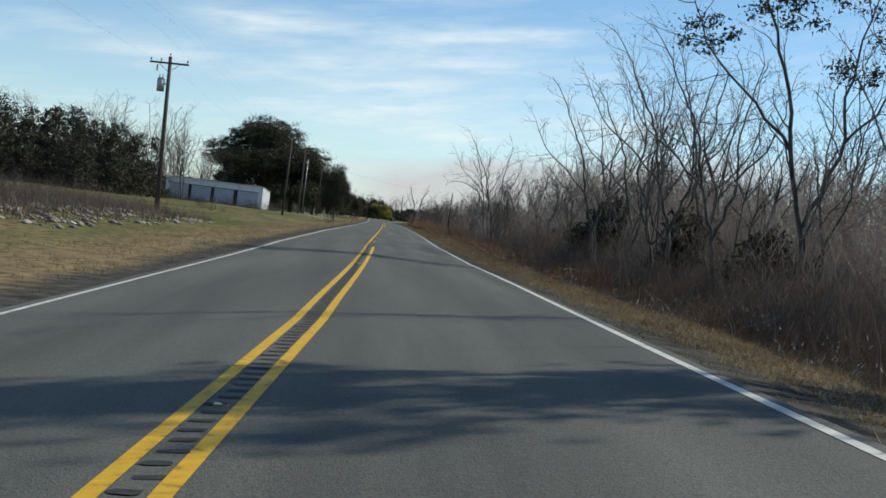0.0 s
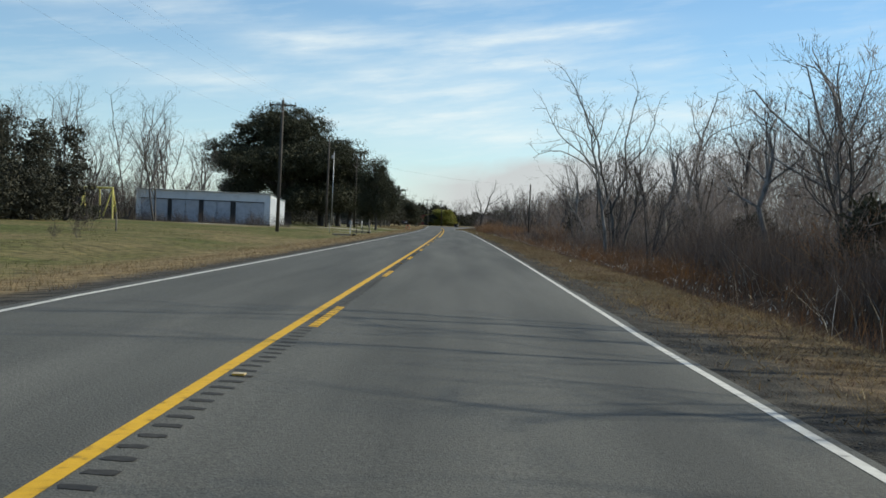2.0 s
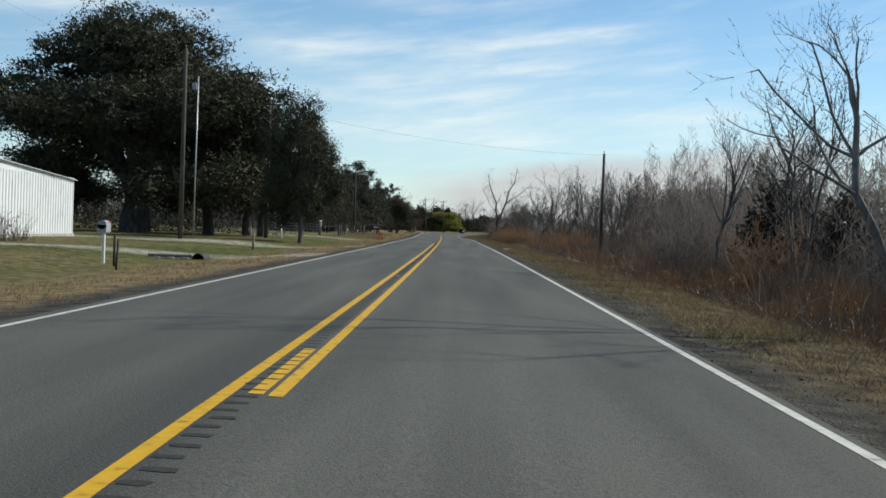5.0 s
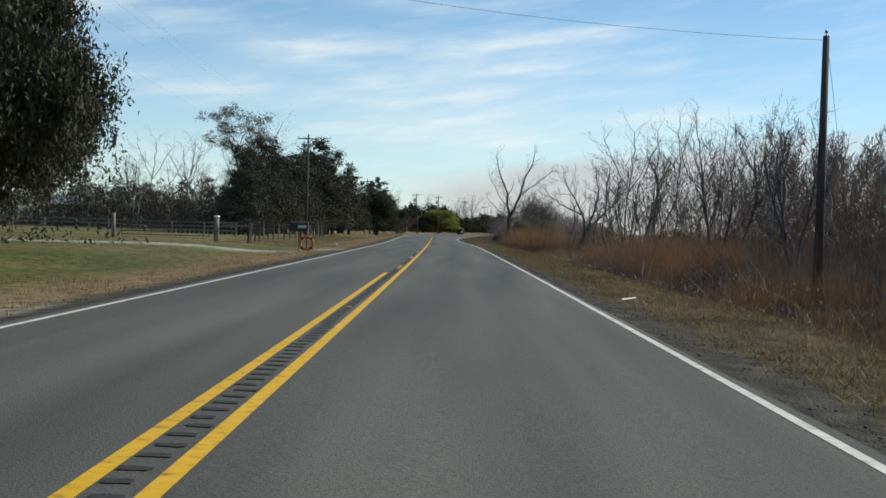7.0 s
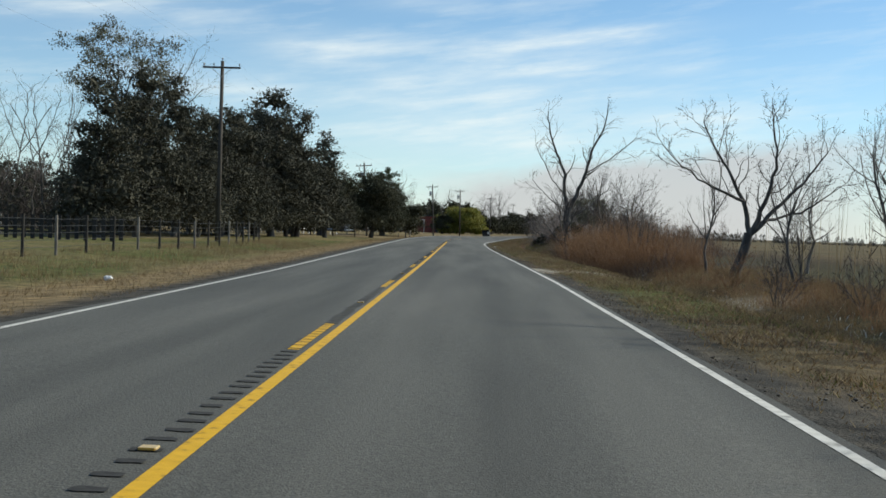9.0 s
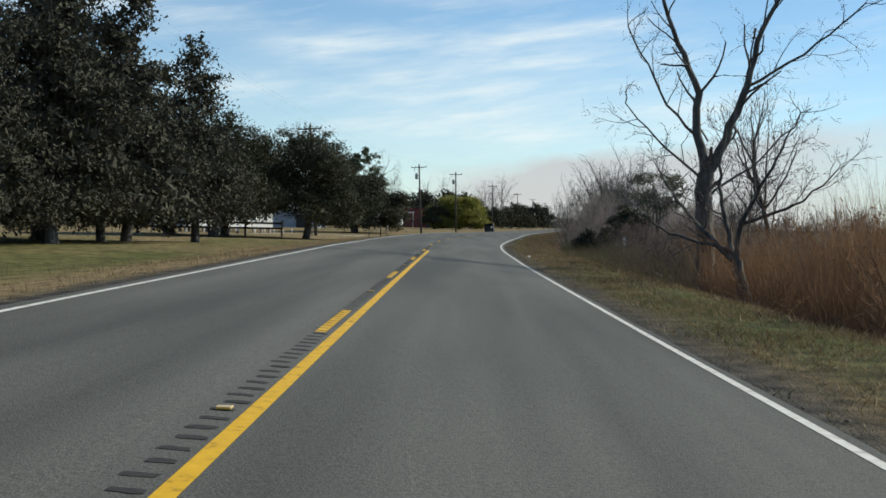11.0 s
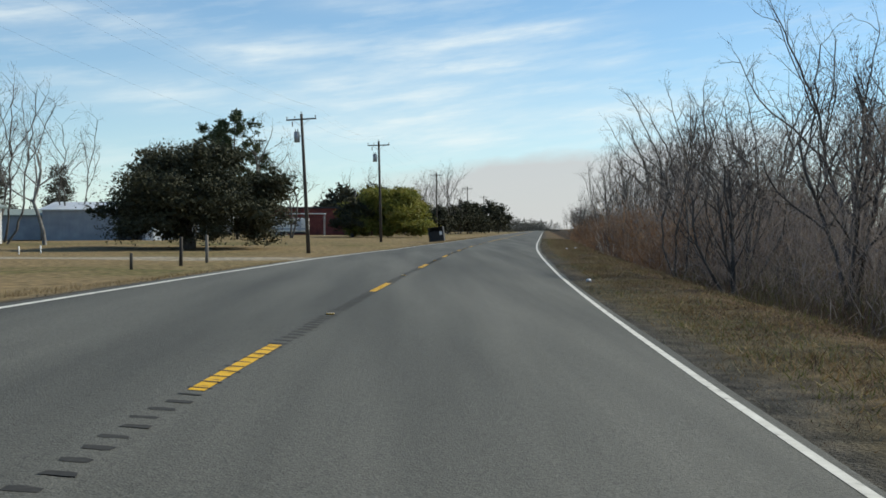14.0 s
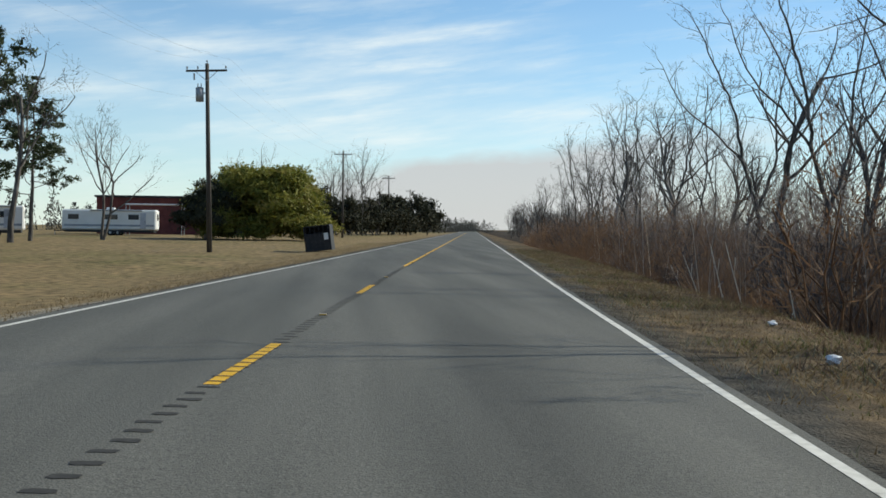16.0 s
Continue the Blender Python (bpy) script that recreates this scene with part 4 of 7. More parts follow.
FORK = [([(0, 0, -0.3), (0.05, 0, 2.0), (0.0, 0, 4.6)], 0.43, 0.32),
        ([(0, 0, 4.6), (-0.35, 0.1, 6.6), (-0.3, 0, 8.2), (-1.3, 0.2, 10.2), (-1.9, 0.2, 12.2), (-2.1, 0, 13.6)], 0.22, 0.04),
        ([(0, 0, 4.6), (0.9, -0.1, 6.4), (1.6, 0, 8.4), (2.0, 0.1, 10.2), (3.1, 0.2, 12.4), (3.4, 0.3, 14.2)], 0.22, 0.04),
        ([(-0.35, 0.1, 6.2), (-1.3, 0.5, 7.2), (-2.2, 0.7, 8.8), (-3.0, 0.8, 10.6)], 0.065, 0.03),
        ([(1.6, 0, 8.2), (2.6, -0.5, 8.8), (4.2, -0.8, 9.9), (5.8, -0.8, 11.4)], 0.065, 0.03),
        ([(0, 0, 4.4), (-1.2, -0.5, 5.2), (-2.4, -0.8, 6.4), (-3.3, -0.9, 7.3)], 0.065, 0.025),
        ([(0.1, 0, 3.8), (1.4, 0.6, 4.6), (2.8, 0.8, 5.8), (4.0, 0.9, 7.2)], 0.065, 0.025)]
fork_tree = limb_tree(73, FORK, "thick old leafless tree with forked trunk", False, 2.2, 0.55, 0.35, (6, 5, 3), -0.02)
put(fork_tree, 11.2, 376, 0)
again(round_tree, 10.6, 366.0, 140, 0.72, label="small gnarled leafless tree above red brush")
# tall crooked trees of the first woods, and those whose branches shade the road
crook = limb_tree(76, CROOK, "tall crooked leafless tree with dark trunk", False, 2.6, 0.6, 0.4, (6, 4, 3))
put(crook, 16.2, 62, 0, 0.98)
for lat, y, rz, q in ((19.5, 68, 40, 1.0), (17.2, 76, -25, 0.95), (15.2, 80.5, 15, 0.92), (21.0, 84, 160, 0.9), (15.5, 51.0, -10, 0.88), (14.8, 155.5, 10, 1.08), (15.6, 272, 60, 0.62), (14.5, 460, 15, 0.7), (13.5, 496, 10, 0.78), (15.5, 506, -20, 0.85), (15.5, 478, 200, 0.72), (14.5, 518, 30, 0.8), (16.5, 535, 10, 0.9), (15.2, 556, 170, 0.85)):
    x = lat_x(lat, y)
    again(crook, x, y, rz, q)

for k in range(30):
    y = 34 + k * 5.9
    bare(int(rng.integers(0, 6)), lat_x(rng.uniform(21, 46), y), y, rng.uniform(0.7, 1.1))
for k in range(22):
    y = 208 + k * 5.4
    bare(int(rng.choice([1, 3, 4, 5])), lat_x(rng.uniform(17, 36), y), y, rng.uniform(0.5, 0.72))
for k in range(32):
    y = 470 + k * 5.8 + rng.uniform(-1.5, 1.5)
    bare(int(rng.choice([0, 1, 3, 5, 6, 7])), lat_x(rng.uniform(12.0, 21), y), y, rng.uniform(0.68, 0.95) if y < 525 else rng.uniform(0.75, 1.05))
for k in range(26):
    y = 655 + k * 9
    bare(int(rng.integers(1, 6)), lat_x(rng.uniform(11, 24), y), y, rng.uniform(0.6, 0.9))
# behind the left fields
for i, x, y, h in ((6, -38, 222, 15.5), (7, -43, 218, 16.5), (6, -46, 227, 16), (0, -41, 231, 15), (7, -49.5, 216, 16.5), (1, -35.5, 226, 13.5), (6, -53, 222, 16)):
    bare_h(i, x, y, h)["label"] = "tall leafless tree behind a metal shed"
for x, y, s in ((-36, 221, 0.85), (-40, 213, 1.05), (-45, 206, 1.15), (-50, 214, 1.2), (-56, 208, 1.25), (-62, 215, 1.25), (-42, 232, 1.0), (-34.5, 199, 0.95), (-68, 205, 1.3), (-48, 190, 1.15), (-55, 185, 1.2), (-62, 178, 1.2)):
    bare(int(rng.integers(0, 4)), x, y, s, label="tall leafless tree behind a field")
for x, y, s in ((-36, 372, 1.0), (-43, 380, 1.1), (-50, 376, 1.05), (-58, 384, 1.2), (-66, 378, 1.1), (-74, 390, 1.1), (-31, 362, 0.9), (-84, 384, 1.2), (-33, 384, 0.9), (-38, 392, 1.0), (-41, 370, 0.8), (-46, 388, 0.9), (-52, 384, 0.95), (-55, 372, 0.8), (-61, 390, 1.0), (-64, 370, 0.85), (-70, 386, 1.0), (-78, 376, 0.95), (-90, 380, 1.1), (-96, 390, 1.1)):
    bare(int(rng.choice([0, 1, 3, 6])), x, y, s, label="tall leafless tree behind a pasture")
for x, y, s in ( (-27, 457, 0.75), (-17.2, 571, 1.35), (-14.2, 590, 1.0), (7.5, 680, 1.15), (9.5, 690, 1.0), (-27, 585, 1.2), (4, 700, 1.0), (-3, 690, 1.0), (-8, 690, 1.0), (2, 730, 1.0)):
    bare(int(rng.integers(0, 4)), x, y, s, label="leafless tree on dry grass")
for i, x, y, h in ((6, 12.0, 690, 15), (7, 9.5, 684, 14), (6, 14.5, 700, 14), (7, -5.5, 697, 15), (6, -9.5, 702, 14), (7, -1.5, 706, 13)):
    bare_h(i, x, y, h)["label"] = "tall leafless tree beside the far road"
for i, x, y, h in ((6, -38.6, 540, 15.5), (3, -33.7, 538, 12.5), (6, -42, 550, 17), (7, -46, 556, 17), (6, -50, 548, 17), (7, -38.5, 566, 15), (6, -55, 560, 17)):
    bare_h(i, x, y, h)["label"] = "tall slender leafless tree on a lawn"
for x, y, s in ((-52, 575, 1.0), (-58, 582, 1.1), (-64, 570, 1.1), (-47, 588, 0.9), (-70, 585, 1.2)):
    again(far_cedars[0], x, y, 30 * s, s, label="dark evergreen behind a white house")

# ---- evergreen bushes in the woods on the right ----
rng = np.random.default_rng(80)
blobs = blob_ring(rng, 1.6, 1.6, 1.0, 2.4, 6, 1.0) + [(0, 0, 3.0, 1.1, 1.1, 0.8)]
bush = leafy_tree("bush", 81, blobs, 2100, 0.12, M_BUSH, "dull dark green bush in roadside woods", 0.06, 0.5, 0.35, 50, 6, category="bush")
put(bush, 18.5, 66, 0, 1.2)
again(small_oak, 16.0, 432.5, 30, 0.54, label="dark green bush in front of a gnarled oak")
lone_oak = bare_tree(82, 8.6, 2, 4, (7, 5, 5, 3), 0.026, wig=0.26, wide=1.1, label="small gnarled oak with thin leaves at a field edge", dark=True)
pts = crown_points(rng, blob_ring(rng, 2.4, 2.2, 3.6, 7.8, 18, 0.85), 6000, 0.26, 30, 0.4)
add_mesh("leaves", leaf_mesh("leaves", pts, 0.075, rng, M_GREYLEAF), lone_oak, "sparse olive leaves")
put(lone_oak, 19.8, 439.9, 0)
for k in range(16):
    y = 40 + 11.0 * k + rng.uniform(-2, 2)
    again(bush, lat_x(rng.uniform(16, 26), y), y, rng.uniform(0, 360), rng.uniform(0.7, 1.2))
for x, y, s in ((17.0, 86, 1.4), (18.5, 92, 1.5), (18.5, 208, 1.3), (20, 216, 1.1), (12.2, 432, 0.6), (13.6, 428, 0.55)):
    again(bush, x, y, rng.uniform(0, 360), s)

# dark evergreens where the road runs out of sight
for x, y, s in ((8.5, 655, 1.5), (6.0, 662, 1.9), (11.0, 690, 1.7), (15.5, 705, 1.9), (18.5, 716, 2.0), (21.5, 722, 1.6), (16, 728, 2.2), (-3, 640, 1.6), (2.5, 648, 1.8), (4.5, 655, 1.6), (13, 700, 1.8), (19, 735, 2.0)):
    again(bush, x, y, rng.uniform(0, 360), s, label="dark evergreen tree beside the far road")

for x, y, rz, q in ((-10, 690, 10, 0.9), (-5.5, 697, 80, 1.0), (-1.5, 704, 200, 0.95), (-15, 700, 150, 1.0), (3, 716, 300, 0.8), (20, 742, 30, 0.75), (24.5, 752, 120, 0.8), (29, 765, 220, 0.75)):
    again(bush, x, y, rz, 3.0 * q, label="dark evergreen tree beside the far road")

# ---- brush, reeds and grass ----
def blades(name, xs, ys, h, w, rng, material, lean=0.25, label="", category="brush", ground_fn=ground_z, bent=True, start=0.0):
    """Upright stems, each a thin bent ribbon."""
    n = len(xs)
    z = np.array([ground_fn(x, y) for x, y in zip(xs, ys)]) - 0.04 + start
    a = rng.uniform(0, 2 * np.pi, n)
    side = np.stack([np.cos(a), np.sin(a), np.zeros(n)], 1) * (w / 2)[:, None]
    b = rng.uniform(0, 2 * np.pi, n)
    out = np.stack([np.cos(b), np.sin(b), np.zeros(n)], 1) * (h * lean * rng.uniform(0.1, 1.6, n))[:, None]
    p = np.stack([xs, ys, z], 1)
    up = np.zeros((n, 3))
    up[:, 2] = h
    if category in ("grass", "brush_fine"):
        category = "grass" if category == "grass" else "brush"
        v = np.stack([p - side, p + side, p + out + up], 1).reshape(-1, 3)
        return tagged(new(name, raw_mesh(name, v, np.arange(len(v)).reshape(-1, 3), material)), label, category, kind="stuff")
    m = p + out * 0.3 + up * 0.55
    t = p + out + up
    v = np.stack([p - side, p + side, m + side * 0.75, m - side * 0.75, t + side * 0.25, t - side * 0.25], 1).reshape(-1, 3)
    i = np.arange(n)[:, None] * 6
    f = np.concatenate([i + np.array([[0, 1, 2, 3]]), i + np.array([[3, 2, 4, 5]])])
    ob = new(name, raw_mesh(name, v, f, material))
    return tagged(ob, label, category, kind="stuff")


def scatter(rng, n, y0, y1, l0, l1, clump=0.0, scale=0.3, seed=0.0):
    """Places on a strip beside the road; clump: how much they gather."""
    ys = rng.uniform(y0, y1, n)
    ls = l0 + (l1 - l0) * rng.random(n)
    if l0 > 8.0:
        ls = ls + np.array([1.5 * max(0.0, noise.noise((y * 0.22, 3.3, seed)) + 0.35 * noise.noise((y * 0.9, 7.1, seed))) for y in ys])
    if clump:
        keep = np.array([noise.noise((l * scale, y * scale, seed)) * clump + 0.5 for l, y in zip(ls, ys)]) > rng.random(n)
        ys, ls = ys[keep], ls[keep]
    xs = np.array([center(y) + l for l, y in zip(ls, ys)])
    return xs, ys


rng = np.random.default_rng(90)


def strip_of(name, n, y0, y1, l0, l1, h, w, material, label, lean=0.25, clump=0.0, scale=0.3, seed=0.0, category="brush", start=0.0):
    xs, ys = scatter(rng, n, y0, y1, l0, l1, clump, scale, seed)
    k = len(xs)
    hs = rng.uniform(h[0], h[1], k) * np.array([0.55 + 0.95 * max(0, 0.45 + 0.8 * noise.noise((x * 0.2, y * 0.2, 21)) + 0.75 * noise.noise((x * 0.7, y * 0.7, 4))) for x, y in zip(xs, ys)])
    return blades(name, xs, ys, hs, rng.uniform(w[0], w[1], k), rng, material, lean, label, category, start=start)


# right ditch and thicket
THIN = (0.008, 0.016)
WIRY = (0.010, 0.020)
strip_of("rust_brush", 150000, -2, 262, 9.4, 14.2, (0.25, 1.0), THIN, M_BRUSH, "waist-high rusty brown weeds in the ditch", 1.1, 1.3, 0.3, category="brush_fine")
strip_of("rust_brush", 50000, 336, 400, 9.4, 13.5, (0.3, 1.1), THIN, M_BRUSH, "rusty brown weeds in the ditch", 0.8, 1.3, 0.3, category="brush_fine")
strip_of("rust_brush", 36000, 372, 476, 9.2, 17, (0.25, 1.0), THIN, M_BRUSH, "dull brown weeds along a field", 0.8, 1.2, 0.3, category="brush_fine")
strip_of("dark_brush", 40000, 372, 476, 9.4, 17, (0.3, 1.3), THIN, M_BRUSH_DARK, "dull tangled weeds along a field", 0.8, 1.5, 0.25, 14.0, category="brush_fine")
strip_of("green_brush", 26000, 372, 470, 9.0, 15, (0.3, 1.4), THIN, M_GREEN, "dull green weeds among brown brush", 0.5, 1.9, 0.25, 33.0, category="brush_fine")
strip_of("dark_brush", 90000, -2, 262, 13.0, 21.0, (0.8, 2.4), WIRY, M_BRUSH_DARK, "tangled dark leafless thicket below trees", 0.7, 1.3, 0.2, 4.0, category="brush_fine")
# Low dark stems added so that the brush foot carries the ditch's shade.
strip_of("dark_brush", 60000, -2, 300, 8.9, 11.6, (0.2, 0.75), THIN, M_BRUSH_DARK, "low dark weeds added for the shade in the ditch", 1.3, 1.8, 0.5, 54.0, category="brush_fine")
strip_of("flat_grass", 44000, 284, 340, 8.8, 18, (0.2, 0.7), THIN, M_DRY, "flattened brown grass and reeds in a ditch", 1.2, 1.4, 0.4, 71.0, category="brush_fine")
strip_of("dark_brush", 12000, 255, 290, 10.0, 17, (0.5, 1.8), WIRY, M_BRUSH_DARK, "tangled dark leafless thicket by the ditch", 0.75, 1.5, 0.22, 4.0, category="brush_fine")
strip_of("dark_brush", 20000, 336, 400, 10.5, 17, (0.4, 1.3), WIRY, M_BRUSH_DARK, "tangled dark leafless thicket by the ditch", 0.75, 1.5, 0.22, 4.0, category="brush_fine")
strip_of("dark_brush", 40000, 440, 660, 10.5, 18, (1.2, 3.6), WIRY, M_BRUSH_DARK, "tangled dark leafless thicket below trees", 0.35, 1.3, 0.2, 4.0, category="brush_fine")
strip_of("dark_brush", 64000, 20, 135, 14.0, 22, (1.0, 3.4), WIRY, M_BRUSH_DARK, "tangled dark leafless thicket below trees", 0.7, 1.2, 0.2, 24.0, category="brush_fine")
strip_of("orange_grass", 24000, 262, 284, 12.2, 16.0, (0.8, 1.5), THIN, M_BRUSH_ORANGE, "orange broom grass standing beside the ditch", 0.3, 0.9, 0.3, 8.0, category="brush_fine")
strip_of("rust_saplings", 90000, 470, 660, 9.8, 15.5, (0.6, 2.3), THIN, M_RUST, "dense orange-brown upright saplings and weeds", 0.7, 1.1, 0.2, 8.0, category="brush_fine")
strip_of("orange_grass", 45000, 60, 250, 10.2, 15.0, (0.5, 1.2), THIN, M_BRUSH_ORANGE, "rusty broom grass standing beside the ditch", 0.35, 1.9, 0.2, 8.0, category="brush_fine")
strip_of("rust_saplings", 48000, 338, 374, 10.2, 15.5, (0.9, 3.0), THIN, M_RUST, "reddish-brown upright saplings beside the road", 0.5, 1.4, 0.25, 2.0, category="brush_fine")
strip_of("rust_saplings", 42000, 261, 291, 10.8, 16.5, (0.7, 2.3), THIN, M_RUST, "reddish-brown upright saplings behind the ditch", 0.7, 1.3, 0.25, 12.0, category="brush_fine")
strip_of("rust_saplings", 22000, 300, 338, 12, 18, (0.2, 0.6), THIN, M_RUST, "reddish-brown upright saplings beside the road", 0.5, 1.4, 0.25, 2.0, category="brush_fine")
strip_of("seed_heads", 4200, 0, 300, 8.6, 13.5, (0.05, 0.12), (0.02, 0.035), M_SEED, "pale fluffy seed heads on tall weeds", 0.9, 1.9, 0.5, 6.0, start=0.7)
strip_of("seed_heads", 700, 300, 560, 8.0, 12.5, (0.05, 0.10), (0.015, 0.03), M_SEED, "pale fluffy seed heads on tall weeds", 0.9, 1.9, 0.5, 6.0, start=0.4)
strip_of("reeds", 160, 318, 345, 18, 30, (3.0, 5.0), (0.015, 0.03), M_DRY, "tall pale reeds at the edge of a field", 0.06, 0.5, 0.2)
strip_of("bent_canes", 1600, -2, 300, 8.8, 13, (0.7, 1.6), (0.008, 0.016), M_SEED, "pale bent canes among brown weeds", 0.9, 2.2, 0.4, 17.0)
strip_of("thin_saplings", 700, 386, 430, 18, 28, (2.4, 4.6), (0.02, 0.035), M_TWIG, "thin leafless saplings at the edge of a field", 0.1, 0.8, 0.3)
strip_of("pale_canes", 60, 486, 560, 9.2, 12, (2.2, 4.0), (0.014, 0.022), M_SEED, "long pale leaning canes in roadside brush", 0.35)
# verge on the right
strip_of("verge_grass", 150000, -4, 330, 5.0, 8.3, (0.04, 0.13), (0.016, 0.034), M_DRY, "short dry grass on the road verge", 1.7, 1.4, 1.3, 1.0, "grass")
strip_of("verge_grass", 100000, 330, 560, 5.0, 8.3, (0.04, 0.13), (0.016, 0.034), M_DRY, "short dry grass on the road verge", 1.7, 1.4, 1.3, 1.0, "grass")
strip_of("edge_tufts", 70000, -4, 560, 4.32, 6.0, (0.015, 0.07), (0.006, 0.014), M_BRUSH, "low withered weeds along the road edge", 1.2, 3.0, 0.9, 51.0, "grass")
strip_of("edge_grass", 65000, -4, 560, 4.45, 6.4, (0.03, 0.12), (0.010, 0.02), M_DRY, "short dry grass along the road edge", 1.0, 2.4, 0.8, 61.0, "grass")
strip_of("verge_weeds", 150000, -4, 560, 5.3, 8.4, (0.04, 0.17), (0.012, 0.024), M_BRUSH, "brown wiry weeds on the ditch bank", 1.4, 1.7, 1.1, 3.0, "grass")
strip_of("grey_tufts", 45000, 330, 560, 4.3, 6.6, (0.03, 0.12), (0.010, 0.022), M_PALE, "pale grey-green weeds along the road edge", 1.2, 2.2, 0.7, 66.0, "grass")
strip_of("green_tufts", 105000, 150, 560, 4.9, 8.2, (0.03, 0.13), (0.012, 0.026), M_GREEN, "low green tufts on the road verge", 1.1, 3.2, 0.45, 12.0, "grass")
strip_of("dark_tufts", 60000, -4, 560, 4.9, 8.2, (0.03, 0.11), (0.006, 0.014), M_BRUSH_DARK, "low dark withered weeds on the road verge", 1.1, 3.4, 0.9, 44.0, "grass")


def tussocks(name, n, y0, y1, l0, l1, h, spread, per, material, label, seed):
    """Bunches of grass, each a tight cluster of blades."""
    xs, ys = scatter(rng, n, y0, y1, l0, l1, 2.6, 0.5, seed)
    k = len(xs)
    tall_q = np.repeat(rng.uniform(0.5, 1.3, k), per)
    xs = np.repeat(xs, per) + rng.normal(size=k * per) * spread
    ys = np.repeat(ys, per) + rng.normal(size=k * per) * spread * 1.6
    return blades(name, xs, ys, rng.uniform(h[0], h[1], k * per) * tall_q, rng.uniform(0.004, 0.010, k * per), rng, material, 0.9, label, "grass")


tussocks("grass_tussocks", 4200, -4, 560, 5.1, 8.2, (0.05, 0.2), 0.12, 34, M_DRY, "bunches of pale dry grass on the verge", 81.0)
tussocks("dark_tussocks", 2600, -4, 560, 4.7, 8.2, (0.03, 0.13), 0.15, 34, M_BRUSH, "dark withered clumps on the verge", 87.0)
tussocks("grass_tussocks", 1500, 20, 560, -7.5, -4.0, (0.05, 0.15), 0.09, 20, M_DRY, "bunches of dry grass on the verge", 93.0)


def clods(name, n, y0, y1, l0, l1, size, material, label):
    """Loose lumps, each a squashed uneven octahedron."""
    xs, ys = scatter(rng, n, y0, y1, l0, l1, 2.4, 0.5, 15.0)
    k = len(xs)
    s = size * rng.uniform(0.3, 1.0, k) ** 2 * 1.6
    z = np.array([ground_z(x, y) for x, y in zip(xs, ys)])
    c = np.stack([xs, ys, z + s * 0.12], 1)
    d = np.array([(1, 0, 0), (0, 1, 0), (-1, 0, 0), (0, -1, 0), (0, 0, 0.5), (0, 0, -0.5)], float)
    v = c[:, None, :] + d[None] * s[:, None, None] * rng.uniform(0.6, 1.4, (k, 6, 1))
    f = np.array([(0, 1, 4), (1, 2, 4), (2, 3, 4), (3, 0, 4), (1, 0, 5), (2, 1, 5), (3, 2, 5), (0, 3, 5)])
    f = (np.arange(k)[:, None, None] * 6 + f[None]).reshape(-1, 3)
    return tagged(new(name, raw_mesh(name, v.reshape(-1, 3), f, material)), label, "gravel", kind="stuff")


M_CLOD = plant_mat("crumbled_asphalt", [(0.07, 0.063, 0.053), (0.11, 0.10, 0.085), (0.19, 0.17, 0.14)], 0.95)
clods("gravel", 14000, -4, 340, 4.3, 5.5, 0.018, M_CLOD, "crumbled asphalt and gravel along the road edge")
clods("gravel", 4000, 10, 560, -5.0, -3.85, 0.018, M_CLOD, "crumbled asphalt and gravel along the road edge")
M_DEBRIS = plant_mat("pale_debris", [(0.10, 0.085, 0.07), (0.24, 0.21, 0.18), (0.45, 0.42, 0.38)], 0.95)
clods("debris", 1500, 38, 74, -15.5, -10.0, 0.14, M_DEBRIS, "pale broken debris and chips among piled brush")
# verge and fields on the left
strip_of("verge_grass", 70000, 10, 330, -8.0, -4.1, (0.04, 0.14), (0.010, 0.020), M_DRY, "short dry grass on the road verge", 0.9, 1.8, 0.8, 2.0, "grass")
strip_of("verge_grass", 50000, 330, 600, -9.0, -4.1, (0.04, 0.14), (0.010, 0.020), M_DRY, "short dry grass on the road verge", 0.9, 1.8, 0.8, 2.0, "grass")
strip_of("field_grass", 70000, 20, 300, -24, -7.5, (0.04, 0.12), (0.010, 0.022), M_GREEN, "short green winter grass on a field", 0.8, 2.0, 0.25, 9.0, "grass")
strip_of("field_grass", 26000, 285, 360, -14, -8.0, (0.10, 0.42), (0.007, 0.014), M_DRY, "tall dry grass along a wire fence", 0.6, 1.6, 0.3, 9.0, "grass")
strip_of("heap_brush", 16000, 44, 75, -27, -15, (0.5, 1.7), (0.01, 0.022), M_BRUSH_DARK, "heap of tangled grey-brown brush at a field edge", 0.8, 1.0, 0.3, 5.0, category="brush_fine")
strip_of("heap_brush", 24000, 38, 76, -27, -10.5, (0.3, 0.9), (0.01, 0.022), M_BRUSH_DARK, "low tangled grey-brown brush at a field edge", 0.9, 1.8, 0.3, 2.0)
strip_of("shed_brush", 6000, 203, 207, -39, -19, (0.5, 1.4), (0.01, 0.022), M_TWIG, "leafless shrubs in front of a metal shed", 0.7, 1.8, 0.4, 7.0)


